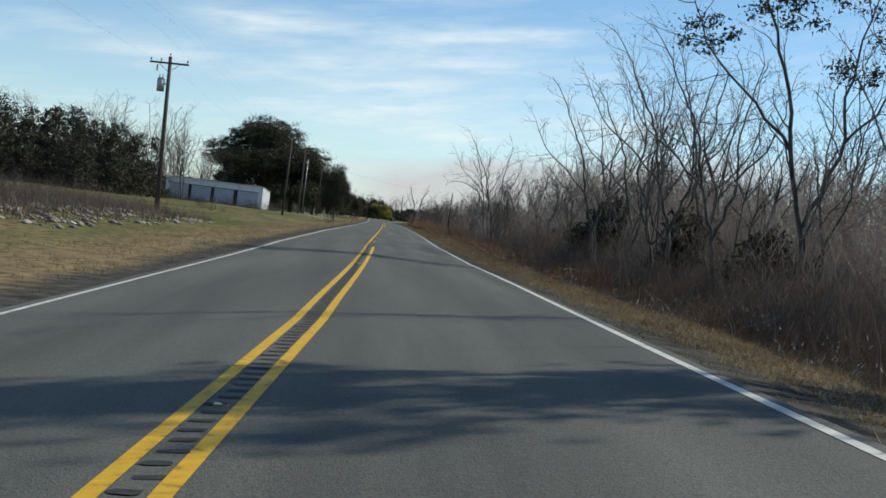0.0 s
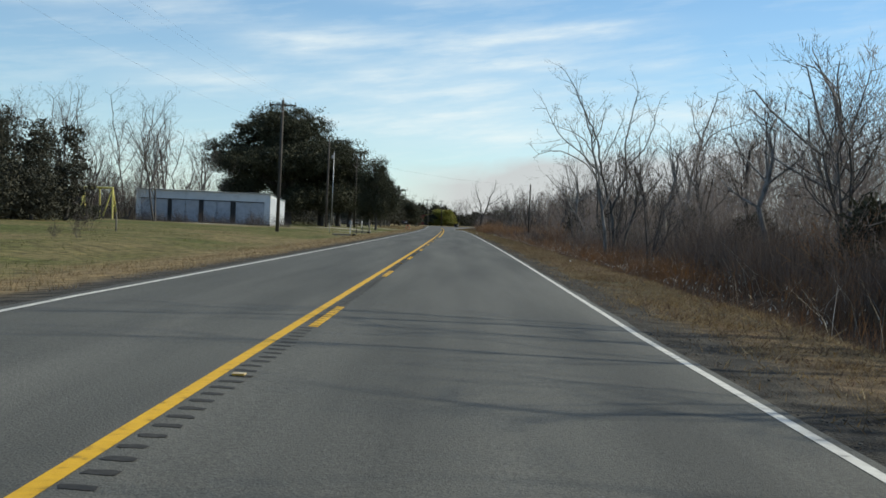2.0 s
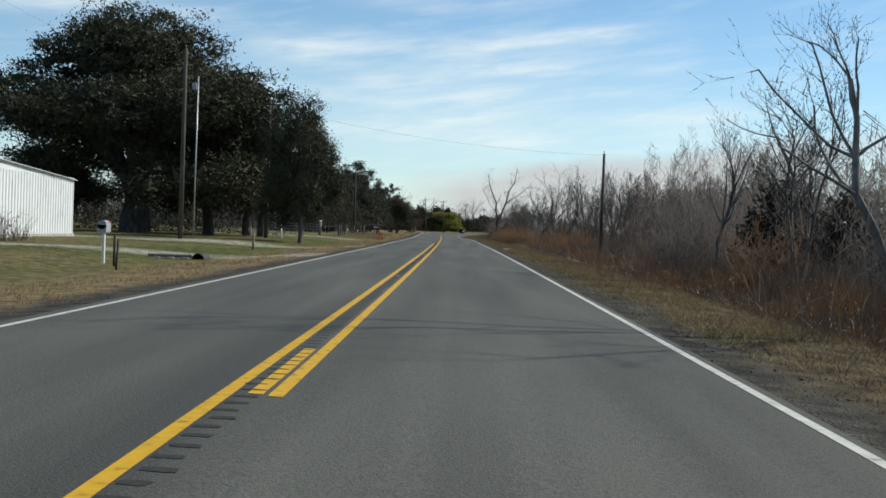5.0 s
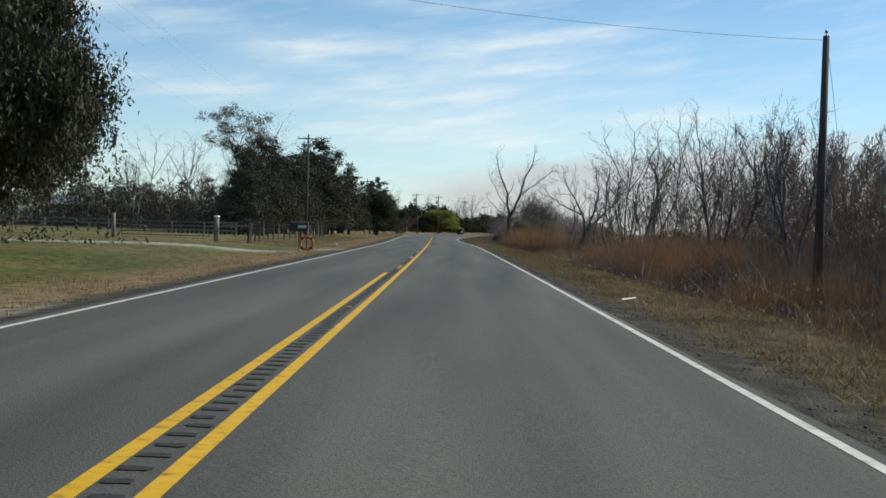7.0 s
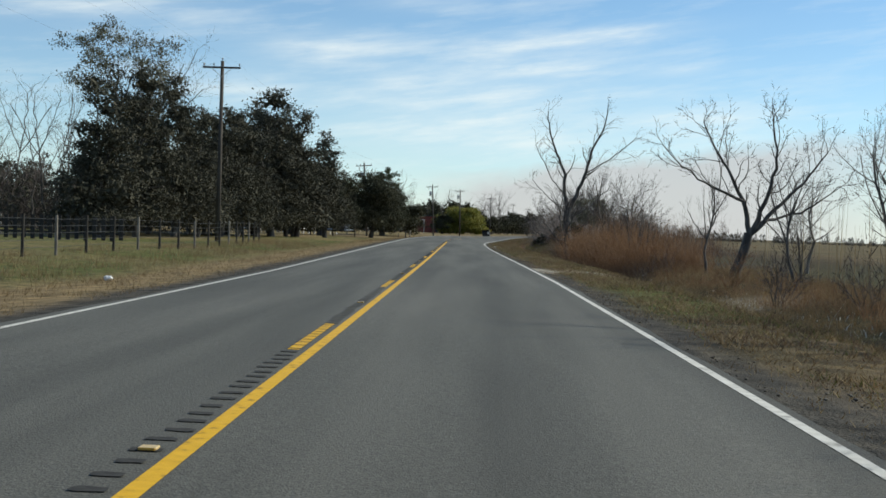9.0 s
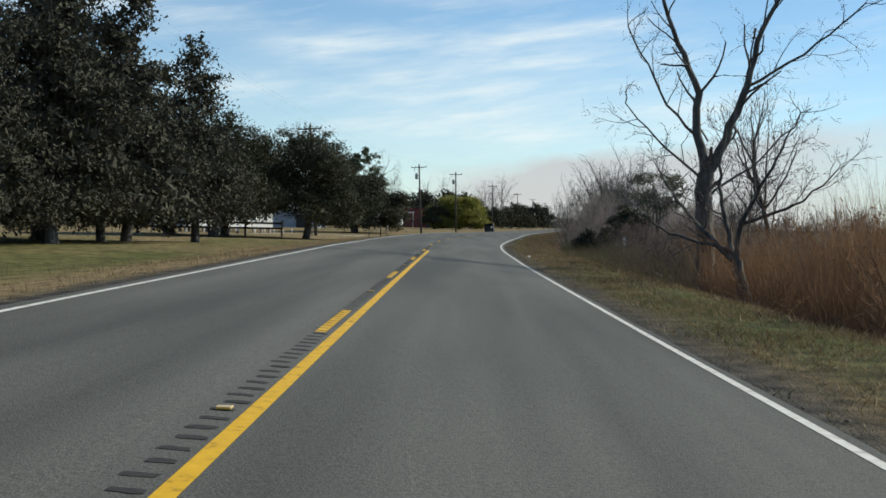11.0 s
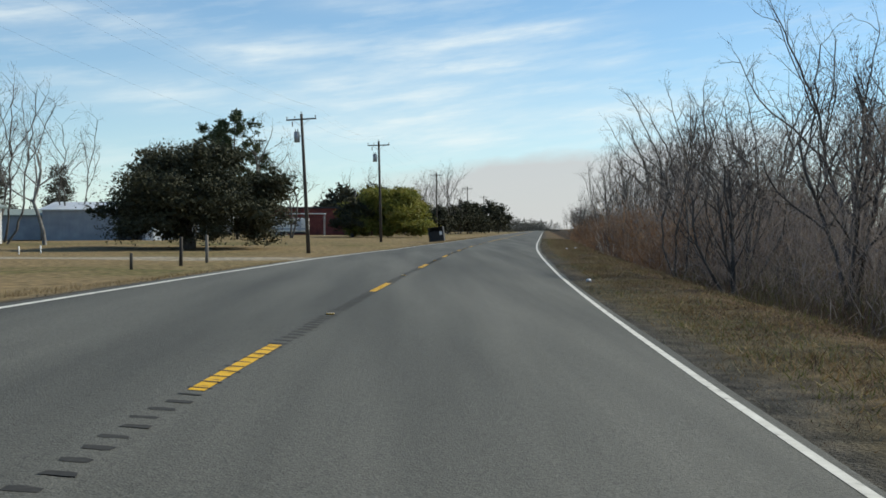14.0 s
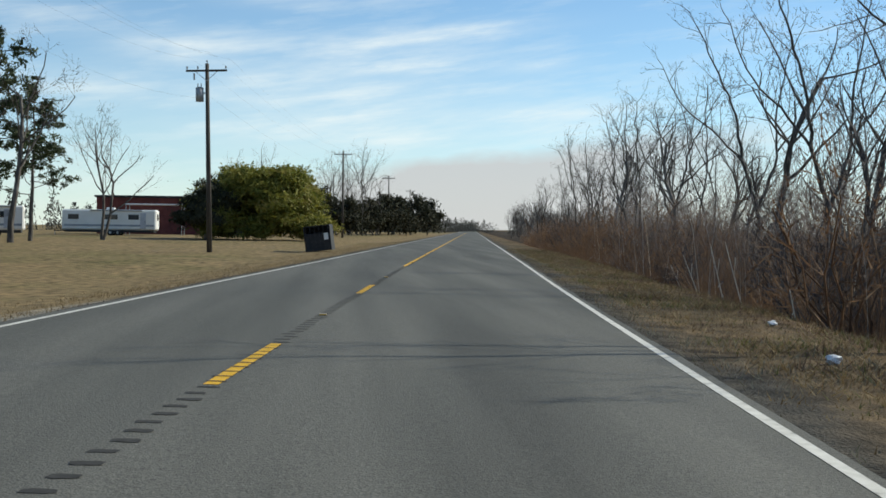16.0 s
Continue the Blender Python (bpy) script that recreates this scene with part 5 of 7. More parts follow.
# leafless shrubs
def shrub(seed, h, material, label):
    r = np.random.default_rng(seed)
    segs = []
    for s in range(13):
        a = r.uniform(0, 6.28)
        t = r.uniform(0.15, 0.8)
        d = np.array((math.cos(a) * t, math.sin(a) * t, 1.0))
        grow(r, segs, np.array((math.cos(a) * 0.25, math.sin(a) * 0.25, -0.1)), d / np.linalg.norm(d), h * r.uniform(0.45, 0.8), h * 0.007, 1, 3, (5, 4, 4), 0.08, 0.22, (4, 4, 3, 3), (25, 60), (0.35, 0.65))
    root = new("shrub")
    tagged(root, label, "shrub")
    add_mesh("stem", tubes("stem", [s for s in segs if s[4] < 2], 4, material), root)
    tagged(add_mesh("crown", twigs("crown", [s for s in segs if s[4] >= 2], material), root), kind="stuff")
    return root


shrubs = [shrub(301, 2.6, M_TWIG_DARK, "leafless tangled dark shrub in the thicket"), shrub(302, 3.2, M_RUST, "leafless rusty brown shrub beside the ditch"), shrub(303, 2.2, M_TWIG, "leafless grey tangled shrub beside the ditch")]
srng = np.random.default_rng(310)
placed = set()


def shrub_at(i, x, y, s):
    if i in placed:
        again(shrubs[i], x, y, srng.uniform(0, 360), s)
    else:
        placed.add(i)
        put(shrubs[i], x, y, 0, s)


for k in range(58):
    y = 4 + 4.4 * k
    shrub_at(int(srng.choice([0, 0, 1, 2])), lat_x(srng.uniform(12.0, 18.0), y), y, srng.uniform(0.6, 1.2))
for k in range(26):
    y = 258 + 5.2 * k
    shrub_at(int(srng.choice([0, 1, 2])), lat_x(srng.uniform(10.5, 14.5), y), y, srng.uniform(0.6, 1.0))
for k in range(14):
    y = 338 + 2.5 * k
    shrub_at(1, lat_x(srng.uniform(10.0, 13.5), y), y, srng.uniform(0.8, 1.25))
for k in range(24):
    y = 396 + 2.6 * k
    shrub_at(int(srng.choice([0, 2])), lat_x(srng.uniform(10.5, 15.5), y), y, srng.uniform(0.4, 0.8) * (1 if y < 440 else 1.6))
for k in range(80):
    y = 466 + 2.3 * k
    shrub_at(int(srng.choice([0, 1, 1, 2])), lat_x(srng.uniform(10.0, 15.5), y), y, srng.uniform(0.9, 1.6))

# ---- far woods: low ragged tree line round the horizon ----
# Leaf colour kept pale: the haze of distance is put into it.
M_FAR = plant_mat("far_woods_hazed_leaf", [(0.06, 0.06, 0.05), (0.10, 0.095, 0.08), (0.15, 0.14, 0.12)], 0.95)


def woods(name, seed, line_pts, trees, per, height, size, label, material, long=1.3, upright=0.0, spread=6.0, width=2.6, base=-0.8):
    """A belt of trees: every tree a ragged crown of small pieces down to the ground."""
    r = np.random.default_rng(seed)
    out = []
    L = len(line_pts) - 1
    for i in range(trees):
        t = r.random() * L
        k = int(t)
        f = t - k
        x = line_pts[k][0] * (1 - f) + line_pts[k + 1][0] * f + r.normal() * spread
        y = line_pts[k][1] * (1 - f) + line_pts[k + 1][1] * f + r.normal() * spread
        h = height * (0.5 + 0.75 * max(0.0, 0.5 + 0.9 * noise.noise((x * 0.03, y * 0.03, seed)))) * r.uniform(0.75, 1.15)
        w = width * r.uniform(0.7, 1.3)
        u = r.random(per)
        a = r.uniform(0, 6.283, per)
        u = u ** 1.25
        rad = w * np.sqrt(r.random(per)) * (1.05 - u ** 2.2)
        out.append(np.stack([x + rad * np.cos(a), y + rad * np.sin(a), base + h * u * (1 - 0.25 * (rad / w) ** 2)], 1))
    ob = new(name, leaf_mesh(name, np.concatenate(out), size, r, material, long, upright=upright))
    return tagged(ob, label, "woods", kind="stuff")


woods("far_woods", 1, [(-150, 60), (-130, 220), (-140, 400), (-130, 560), (-100, 700), (-40, 800), (10, 900)], 420, 90, 9.5, 0.26, "distant dull winter woods behind the fields", M_FAR, 1.6, 0.6)
woods("far_woods", 2, [(84, 900), (104, 1050), (140, 1250)], 200, 110, 7.5, 0.2, "distant winter woods where the road ends", M_FAR, 1.6, 0.6)
woods("far_woods", 7, [(5, 860), (40, 960), (75, 1150), (110, 1350)], 260, 110, 8.0, 0.2, "distant winter woods where the road ends", M_FAR, 1.6, 0.6)
woods("far_woods", 3, [(420, 250), (430, 600), (380, 900), (250, 1020), (150, 1060)], 300, 70, 6.5, 0.34, "far low tree line across a field", M_FAR, 1.6, 0.6)
woods("near_woods", 4, [(30, 40), (32, 120), (30, 235)], 430, 260, 9.6, 0.03, "tangled dark undergrowth in winter woods", M_HAZE, 17, 1.0, 5.0, 2.4)
woods("near_woods", 21, [(20, 18), (21, 120), (19, 240)], 520, 280, 8.6, 0.019, "tangled grey-brown undergrowth at the edge of winter woods", M_HAZE, 22, 0.8, 2.2, 2.0)
woods("near_woods", 22, [(-20, 268), (-34, 264), (-52, 262)], 60, 260, 5.0, 0.10, "dark brush below a huge oak", M_CEDAR, 1.6, 0.3, 2.5, 2.4)
woods("near_woods", 23, [(-30, 374), (-60, 386), (-112, 394)], 150, 190, 9.0, 0.03, "grey leafless winter woods behind a pasture", M_TWIG_DARK, 20, 0.9, 3.0, 2.8)
woods("near_woods", 9, [(27, 245), (26, 312)], 200, 260, 7.5, 0.034, "tangled brown undergrowth in winter woods", M_BRUSH_DARK, 15, 1.0, 4.0, 2.4)
woods("near_woods", 5, [(28, 480), (38, 560), (50, 660), (67, 800), (86, 950)], 280, 220, 7.0, 0.04, "tangled undergrowth in winter woods", M_HAZE, 15, 1.0, 4.0, 2.8)
woods("near_woods", 24, [(12.0, 384), (13.0, 405), (13.0, 432)], 90, 240, 2.4, 0.014, "low tangled olive-brown bushes along a field", M_BRUSH_DARK, 11, 0.3, 1.3, 1.5)
woods("near_woods", 25, [(12.5, 436), (14.0, 455), (17.0, 478)], 110, 330, 4.2, 0.012, "grey-brown leafless thicket beside the bend", M_HAZE, 22, 0.6, 1.7, 1.9)
woods("near_woods", 26, [(17.0, 478), (24.0, 530), (34.0, 600)], 130, 330, 4.8, 0.013, "grey-brown leafless thicket beside the road", M_HAZE, 22, 0.7, 1.8, 1.9)
woods("near_woods", 14, [(24, 390), (26, 424)], 34, 170, 4.2, 0.026, "thin leafless saplings at the edge of a field", M_BRUSH_DARK, 20, 1.2, 2.5, 2.0)
woods("near_woods", 6, [(-32, 378), (-60, 392), (-110, 400)], 300, 240, 7.2, 0.12, "dark undergrowth behind a pasture", M_CEDAR, 1.6, 0.2, 4.0, 2.6)
woods("near_woods", 8, [(-40, 164), (-52, 158), (-90, 152)], 90, 300, 7.5, 0.15, "dark evergreen thicket at the edge of a field", M_CEDAR, 1.5, 0.2, 2.2, 2.4)
woods("near_woods", 12, [(-40, 218), (-60, 222), (-100, 214)], 190, 200, 8.5, 0.03, "tangled grey winter woods behind a metal shed", M_TWIG_DARK, 22, 1.0, 5.0, 2.8)

# ---- built things: materials ----
M_POLE, nd, lk, b = mat("weathered_pole_wood", 0.9)
noise_mix(M_POLE, [(0.035, 0.029, 0.024), (0.065, 0.054, 0.044), (0.105, 0.09, 0.075)], 6, 8, stretch=(3, 3, 0.15), bump=0.5, bump_scale=30, dist=0.01)
M_POST, nd, lk, b = mat("grey_fence_wood", 0.9)
noise_mix(M_POST, [(0.10, 0.085, 0.068), (0.19, 0.165, 0.135), (0.28, 0.25, 0.21)], 9, 8, stretch=(2, 2, 0.2), bump=0.5, bump_scale=40, dist=0.008)
M_DARKWOOD, nd, lk, b = mat("dark_stained_wood", 0.85)
noise_mix(M_DARKWOOD, [(0.02, 0.017, 0.014), (0.045, 0.038, 0.03)], 9, 6, stretch=(2, 2, 0.3), bump=0.4, bump_scale=40, dist=0.006)
M_STEEL, nd, lk, b = mat("galvanised_steel", 0.45, 0.7)
noise_mix(M_STEEL, [(0.32, 0.33, 0.34), (0.48, 0.49, 0.50)], 12, 5)
M_WIRE, nd, lk, b = mat("dark_wire", 0.6, 0.3, (0.05, 0.05, 0.05))
M_PORC, nd, lk, b = mat("glazed_insulator", 0.25, 0.0, (0.22, 0.20, 0.19))
M_TRANS, nd, lk, b = mat("transformer_grey", 0.5, 0.2)
noise_mix(M_TRANS, [(0.26, 0.27, 0.28), (0.38, 0.39, 0.40)], 3, 5)
M_SHED, nd, lk, b = mat("white_metal_siding", 0.5)
noise_mix(M_SHED, [(0.50, 0.51, 0.52), (0.64, 0.66, 0.68), (0.72, 0.73, 0.75)], 1.2, 7, stops=[0.2, 0.42, 0.75], bump=0.15, bump_scale=6, dist=0.01)
M_SHEDDOOR, nd, lk, b = mat("pale_door_metal", 0.55)
noise_mix(M_SHEDDOOR, [(0.38, 0.40, 0.44), (0.50, 0.52, 0.56)], 1.5, 6)
M_BLACK, nd, lk, b = mat("dark_trim", 0.7)
noise_mix(M_BLACK, [(0.016, 0.016, 0.018), (0.035, 0.034, 0.034)], 6, 4)
M_WHITEP, nd, lk, b = mat("white_vinyl_siding", 0.55)
noise_mix(M_WHITEP, [(0.62, 0.61, 0.57), (0.76, 0.75, 0.71), (0.80, 0.79, 0.76)], 0.9, 7, stops=[0.2, 0.4, 0.7])
M_ROOFG, nd, lk, b = mat("grey_shingle_roof", 0.9)
noise_mix(M_ROOFG, [(0.15, 0.19, 0.18), (0.24, 0.29, 0.275)], 5, 7, bump=0.3, bump_scale=12, dist=0.02)
M_ROOFW, nd, lk, b = mat("pale_metal_roof", 0.4, 0.2)
noise_mix(M_ROOFW, [(0.55, 0.57, 0.58), (0.70, 0.71, 0.72)], 1, 6)
M_GREYWALL, nd, lk, b = mat("blue_grey_siding", 0.6)
noise_mix(M_GREYWALL, [(0.22, 0.25, 0.29), (0.33, 0.36, 0.40)], 0.8, 6)
M_REDW, nd, lk, b = mat("dark_red_siding", 0.7)
noise_mix(M_REDW, [(0.09, 0.018, 0.014), (0.15, 0.03, 0.022), (0.19, 0.045, 0.032)], 0.9, 7)
M_GLASS, nd, lk, b = mat("dark_window_glass", 0.08, 0.0, (0.03, 0.035, 0.04))
M_SWING, nd, lk, b = mat("yellow_swing_paint", 0.5)
noise_mix(M_SWING, [(0.50, 0.42, 0.08), (0.68, 0.60, 0.20)], 4, 5)
M_ORANGE, nd, lk, b = mat("faded_orange_plastic", 0.55)
noise_mix(M_ORANGE, [(0.32, 0.06, 0.025), (0.52, 0.11, 0.04)], 5, 5)
M_CONC, nd, lk, b = mat("weathered_concrete", 0.9)
noise_mix(M_CONC, [(0.22, 0.21, 0.19), (0.36, 0.34, 0.31), (0.44, 0.42, 0.39)], 3, 8, bump=0.4, bump_scale=30, dist=0.01)
M_LITTER, nd, lk, b = mat("white_litter", 0.6)
noise_mix(M_LITTER, [(0.6, 0.6, 0.6), (0.82, 0.82, 0.83)], 12, 4)

# ---- utility poles ----
def utility_pole(height, arm=2.4, transformer=False, label="weathered wooden utility pole with crossarm", second=False, lean=(0, 0)):
    root = new("utility_pole")
    tagged(root, label, "utility pole", "poles along the road")
    part("pole", cyl_bm(0.17, 0.11, height + 0.5, (0, 0, -0.5), 14), M_POLE, root, smooth=True)
    if arm:
        for z in ([height - 0.45, height - 1.35] if second else [height - 0.45]):
            part("crossarm", box_bm(arm, 0.10, 0.12, 0.012, (0, -0.17, z)), M_POLE, root)
            for s in (-1, 1):
                part("brace", rod_bm((s * arm * 0.27, -0.19, z - 0.04), (0, -0.19, z - 0.62), 0.018, 6), M_STEEL, root, "flat steel brace")
            for k in (-0.94, -0.42, 0.94):
                bm = cyl_bm(0.018, 0.018, 0.1, (k * arm / 2, -0.17, z + 0.06), 8)
                cyl_bm(0.06, 0.035, 0.09, (k * arm / 2, -0.17, z + 0.14), 10, bm)
                cyl_bm(0.05, 0.03, 0.06, (k * arm / 2, -0.17, z + 0.22), 10, bm)
                part("insulator", bm, M_PORC, root, "dark glazed insulator", True)
    bm = cyl_bm(0.018, 0.018, 0.12, (0, 0, height), 8)
    cyl_bm(0.06, 0.035, 0.1, (0, 0, height + 0.1), 10, bm)
    part("insulator", bm, M_PORC, root, "dark glazed insulator", True)
    if transformer:
        can = part("transformer", cyl_bm(0.24, 0.24, 0.8, (-0.45, -0.1, height - 2.3), 16), M_TRANS, root, "grey transformer can", True)
        part("lid", cyl_bm(0.25, 0.12, 0.09, (-0.45, -0.1, height - 1.5), 16), M_TRANS, can, smooth=True)
        for s in (-0.1, 0.1):
            part("bushing", cyl_bm(0.035, 0.025, 0.22, (-0.45 + s, -0.1, height - 1.42), 8), M_PORC, can, "dark glazed bushing")
        part("bracket", box_bm(0.3, 0.06, 0.1, 0.01, (-0.2, -0.1, height - 1.8)), M_STEEL, root)
        cut = cyl_bm(0.05, 0.05, 0.4, (-0.75, -0.17, height - 1.0), 8)
        part("fuse_cutout", cut, M_PORC, root)
    return root


pole_t = utility_pole(10.1, 2.5, True, "weathered wooden utility pole with transformer")
pole_a = utility_pole(11.9, 2.5)
pole_c = utility_pole(11.6, 2.4)
pole_u = utility_pole(11.4, 2.5, True, "weathered wooden utility pole with transformer")
pole_d = utility_pole(11.6, 2.3, False, "weathered wooden utility pole with two crossarms", True)
pole_b = utility_pole(12.6, 0, False, "plain weathered wooden pole with no crossarm")
POLES = [(plan_x(x, y), y, ln) for x, y, ln in [(-14.3, 76, 2.2), (-14.2, 162.1, 0.4), (-14.3, 246.6, 0), (-14.6, 346, 0), (-13.7, 447.5, -4.0), (-5.1, 515, -2.8), (0.0, 551, -1.2), (8.5, 640, 0), (17.5, 712, 0), (26, 790, 0.5), (35, 865, 0)]]


def stand(ob, x, y, leanx=0.0, rz=0.0):
    x = plan_x(x, y)
    ob.matrix_basis = pose(x, y, ground_z(x, y), 0, leanx, rz)


stand(pole_t, -14.4, 76, -1.6)
stand(pole_c, -14.2, 162.1, 0.4)
stand(pole_d, -14.3, 246.6, 0)
stand(pole_b, -16.8, 226.5, 0)
for i, (x, y, ln) in enumerate(POLES[3:]):
    at = pose(x, y, ground_z(x, y), 0, ln, -6.5 if y > 420 else 0)
    if i == 0:
        pole_a.matrix_basis = at
    elif i == 1:
        pole_u.matrix_basis = at
    else:
        copy_thing(pole_u if i in (2, 3) else pole_a, at)
# service pole across the road, a second leaning pole behind the trailer
right_pole = utility_pole(8.9, 0, False, "plain dark wooden service pole above brush")
stand(right_pole, 14.1, 249.3)
back_pole = copy_thing(right_pole, pose(-10.5, 652, 0.0))
copy_thing(right_pole, pose(3, 690, 0.0))
guy = thing("guy_pole", "pale thin steel service mast beside a pole", "pole", "", -16.1, 227.3)
part("mast", cyl_bm(0.05, 0.045, 11.2, (0, 0, -0.3), 10), M_STEEL, guy, smooth=True)
part("meter_box", box_bm(0.3, 0.2, 0.45, 0.02, (-0.2, -0.12, 10.2)), M_TRANS, guy)


def wire(p, q, sag, r=0.0028, label="thin dark overhead power line", group="overhead lines"):
    cu = bpy.data.curves.new("power_line", "CURVE")
    cu.dimensions = "3D"
    cu.bevel_depth, cu.bevel_resolution = r, 0
    sp = cu.splines.new("POLY")
    n = 16
    sp.points.add(n)
    for i in range(n + 1):
        f = i / n
        v = Vector(p).lerp(Vector(q), f)
        sp.points[i].co = (v.x, v.y, v.z - sag * 4 * f * (1 - f), 1)
    cu.materials.append(M_WIRE)
    tmp = bpy.data.objects.new("tmp_line", cu)
    me = bpy.data.meshes.new_from_object(tmp)
    bpy.data.objects.remove(tmp)
    ob = new("power_line", me)
    return tagged(ob, label, "power line", group)


TOPS = [(x + 0.0, y, ground_z(x, y) + 11.9) for x, y, _ in POLES]
FIRST = (-14.0, -20, 11.9)
for a, c in zip([FIRST] + TOPS[:-1], TOPS):
    for dx, dz in ((-1.15, -0.2), (0.0, 0.15), (1.15, -0.2), (0.1, -2.6)):
        wire((a[0] + dx, a[1], a[2] + dz), (c[0] + dx, c[1], c[2] + dz), 0.9)
wire((plan_x(14.1, 249.3), 249.3, ground_z(14.1, 249.3) + 8.75), (plan_x(-14.3, 246.6), 246.6, 10.9), 0.75, 0.006, "thin dark wire strung across the road")
wire((plan_x(14.2, 249.3), 249.3, ground_z(14.1, 249.3) + 8.3), (plan_x(17.2, 254), 254.5, -0.6), 0.02, 0.008, "thin steel guy wire")

# ---- white storage shed ----
def ribbed(name, w, h, pitch, depth, material, parent, m, label="", panel=0.0):
    """A wall of ribbed sheet metal w wide and h high in its own xz plane, facing -y."""
    v, f = [], []
    n = int(w / pitch)
    prof = []
    for i in range(n):
        x = i * pitch
        prof += [(x, 0), (x + pitch * 0.55, 0), (x + pitch * 0.68, -depth), (x + pitch * 0.87, -depth)]
    prof.append((w, 0))
    for x, y in prof:
        v += [(x, y, 0), (x, y, h)]
    for i in range(len(prof) - 1):
        f.append((2 * i, 2 * i + 2, 2 * i + 3, 2 * i + 1))
    k = len(v)
    v += [(0, 0.08, 0), (w, 0.08, 0), (w, 0.08, h), (0, 0.08, h)]
    f.append((k, k + 3, k + 2, k + 1))
    me = mesh(name, [tuple(m @ Vector(p)) for p in v], f, material)
    return add_mesh(name, me, parent, label)


shed = thing("storage_shed", "long white ribbed metal storage shed with double doors", "shed", "", -39.3, 208.0, -0.05)
SW, SD, SH = 17.2, 12.6, 4.0
part("slab", box_bm(SW + 0.2, SD + 0.2, 0.22, 0.02, (SW / 2, SD / 2, 0.05)), M_CONC, shed)
zf = 2.95
front = part("front_wall", box_bm(SW, 0.12, SH - zf, 0, (SW / 2, 0.06, (SH + zf) / 2)), M_SHED, shed)
xs = [0.0, 0.55, 4.05, 4.55, 8.05, 8.6, 12.1, 12.75, 16.45, SW]
for i in range(0, len(xs), 2):
    part("pier", box_bm(xs[i + 1] - xs[i], 0.14, zf, 0, ((xs[i] + xs[i + 1]) / 2, 0.06, zf / 2)), M_SHED if i in (0, 8) else M_BLACK, shed)
for i in range(1, 9, 2):
    a, c = xs[i], xs[i + 1]
    part("lintel", box_bm(c - a, 0.08, 0.09, 0, ((a + c) / 2, 0.02, zf - 0.045)), M_BLACK, shed, "dark door lintel")
    for s in (0, 1):
        d = part("door", box_bm((c - a) / 2 - 0.05, 0.06, zf - 0.2, 0.01, (a + (c - a) * (0.25 + 0.5 * s), 0.10, zf / 2 - 0.03)), M_SHEDDOOR, shed, "pale grey metal door leaf")
        part("handle", box_bm(0.05, 0.05, 0.22, 0.01, ((a + c) / 2 + (0.13 if s else -0.13), 0.05, 1.3)), M_BLACK, d, "dark handle")
ribbed("end_wall", SD, 3.55, 0.42, 0.05, M_SHED, shed, Matrix.Translation((SW, 0, 0)) @ Matrix.Rotation(radians(90), 4, "Z"))
ribbed("end_wall", SD, 3.55, 0.42, 0.05, M_SHED, shed, Matrix.Translation((0, SD, 0)) @ Matrix.Rotation(radians(-90), 4, "Z"))
ribbed("back_wall", SW, 3.3, 0.42, 0.05, M_SHED, shed, Matrix.Translation((SW, SD, 0)) @ Matrix.Rotation(radians(180), 4, "Z"))
v, f = [], []
n = 62
for i in range(n * 2 + 1):
    x = -0.2 + (SW + 0.4) * i / (2 * n)
    zz = 0.07 * (i % 2)
    v += [(x, -0.3, SH + 0.06 + zz), (x, SD + 0.3, 3.4 + zz), (x, -0.3, SH + 0.03 + zz), (x, SD + 0.3, 3.37 + zz)]
for i in range(n * 2):
    a = 4 * i
    f += [(a, a + 4, a + 5, a + 1), (a + 2, a + 3, a + 7, a + 6), (a, a + 2, a + 6, a + 4)]
add_mesh("roof", mesh("roof", v, f, M_ROOFW), shed, "corrugated pale metal roof")
v = [(SW + 0.02, 0, 3.5), (SW + 0.02, SD, 3.4), (SW + 0.02, 0, SH + 0.05), (SW - 0.1, 0, 3.5), (SW - 0.1, SD, 3.4), (SW - 0.1, 0, SH + 0.05)]
add_mesh("gable_trim", mesh("gable_trim", v, [(0, 1, 2), (3, 5, 4), (0, 3, 4, 1), (1, 4, 5, 2), (0, 2, 5, 3)], M_SHED), shed)

# ---- swing frame ----
swing = thing("swing_frame", "old yellow metal swing frame on grass", "swing set", "", -45.4, 206.0)
swing.matrix_basis = swing.matrix_basis @ Matrix.Diagonal((1.15, 1.15, 1.3, 1))
for x in (0, 3.1):
    for s in (-1, 1):
        part("leg", rod_bm((x + (0.35 if x else -0.2), s * 0.9, -0.1), (x, 0, 3.0), 0.1, 8), M_SWING, swing)
    part("rung", rod_bm((x + 0.1, -0.5, 1.3), (x + 0.1, 0.5, 1.3), 0.08, 8), M_SWING, swing)
part("top_bar", rod_bm((-0.1, 0, 3.0), (3.2, 0, 3.0), 0.1, 8), M_SWING, swing)
part("middle_post", rod_bm((1.7, 0.3, -0.1), (1.7, 0, 3.0), 0.09, 8), M_SWING, swing)
part("cross_brace", rod_bm((2.2, -0.2, 0.2), (3.0, 0, 2.7), 0.08, 8), M_SWING, swing)

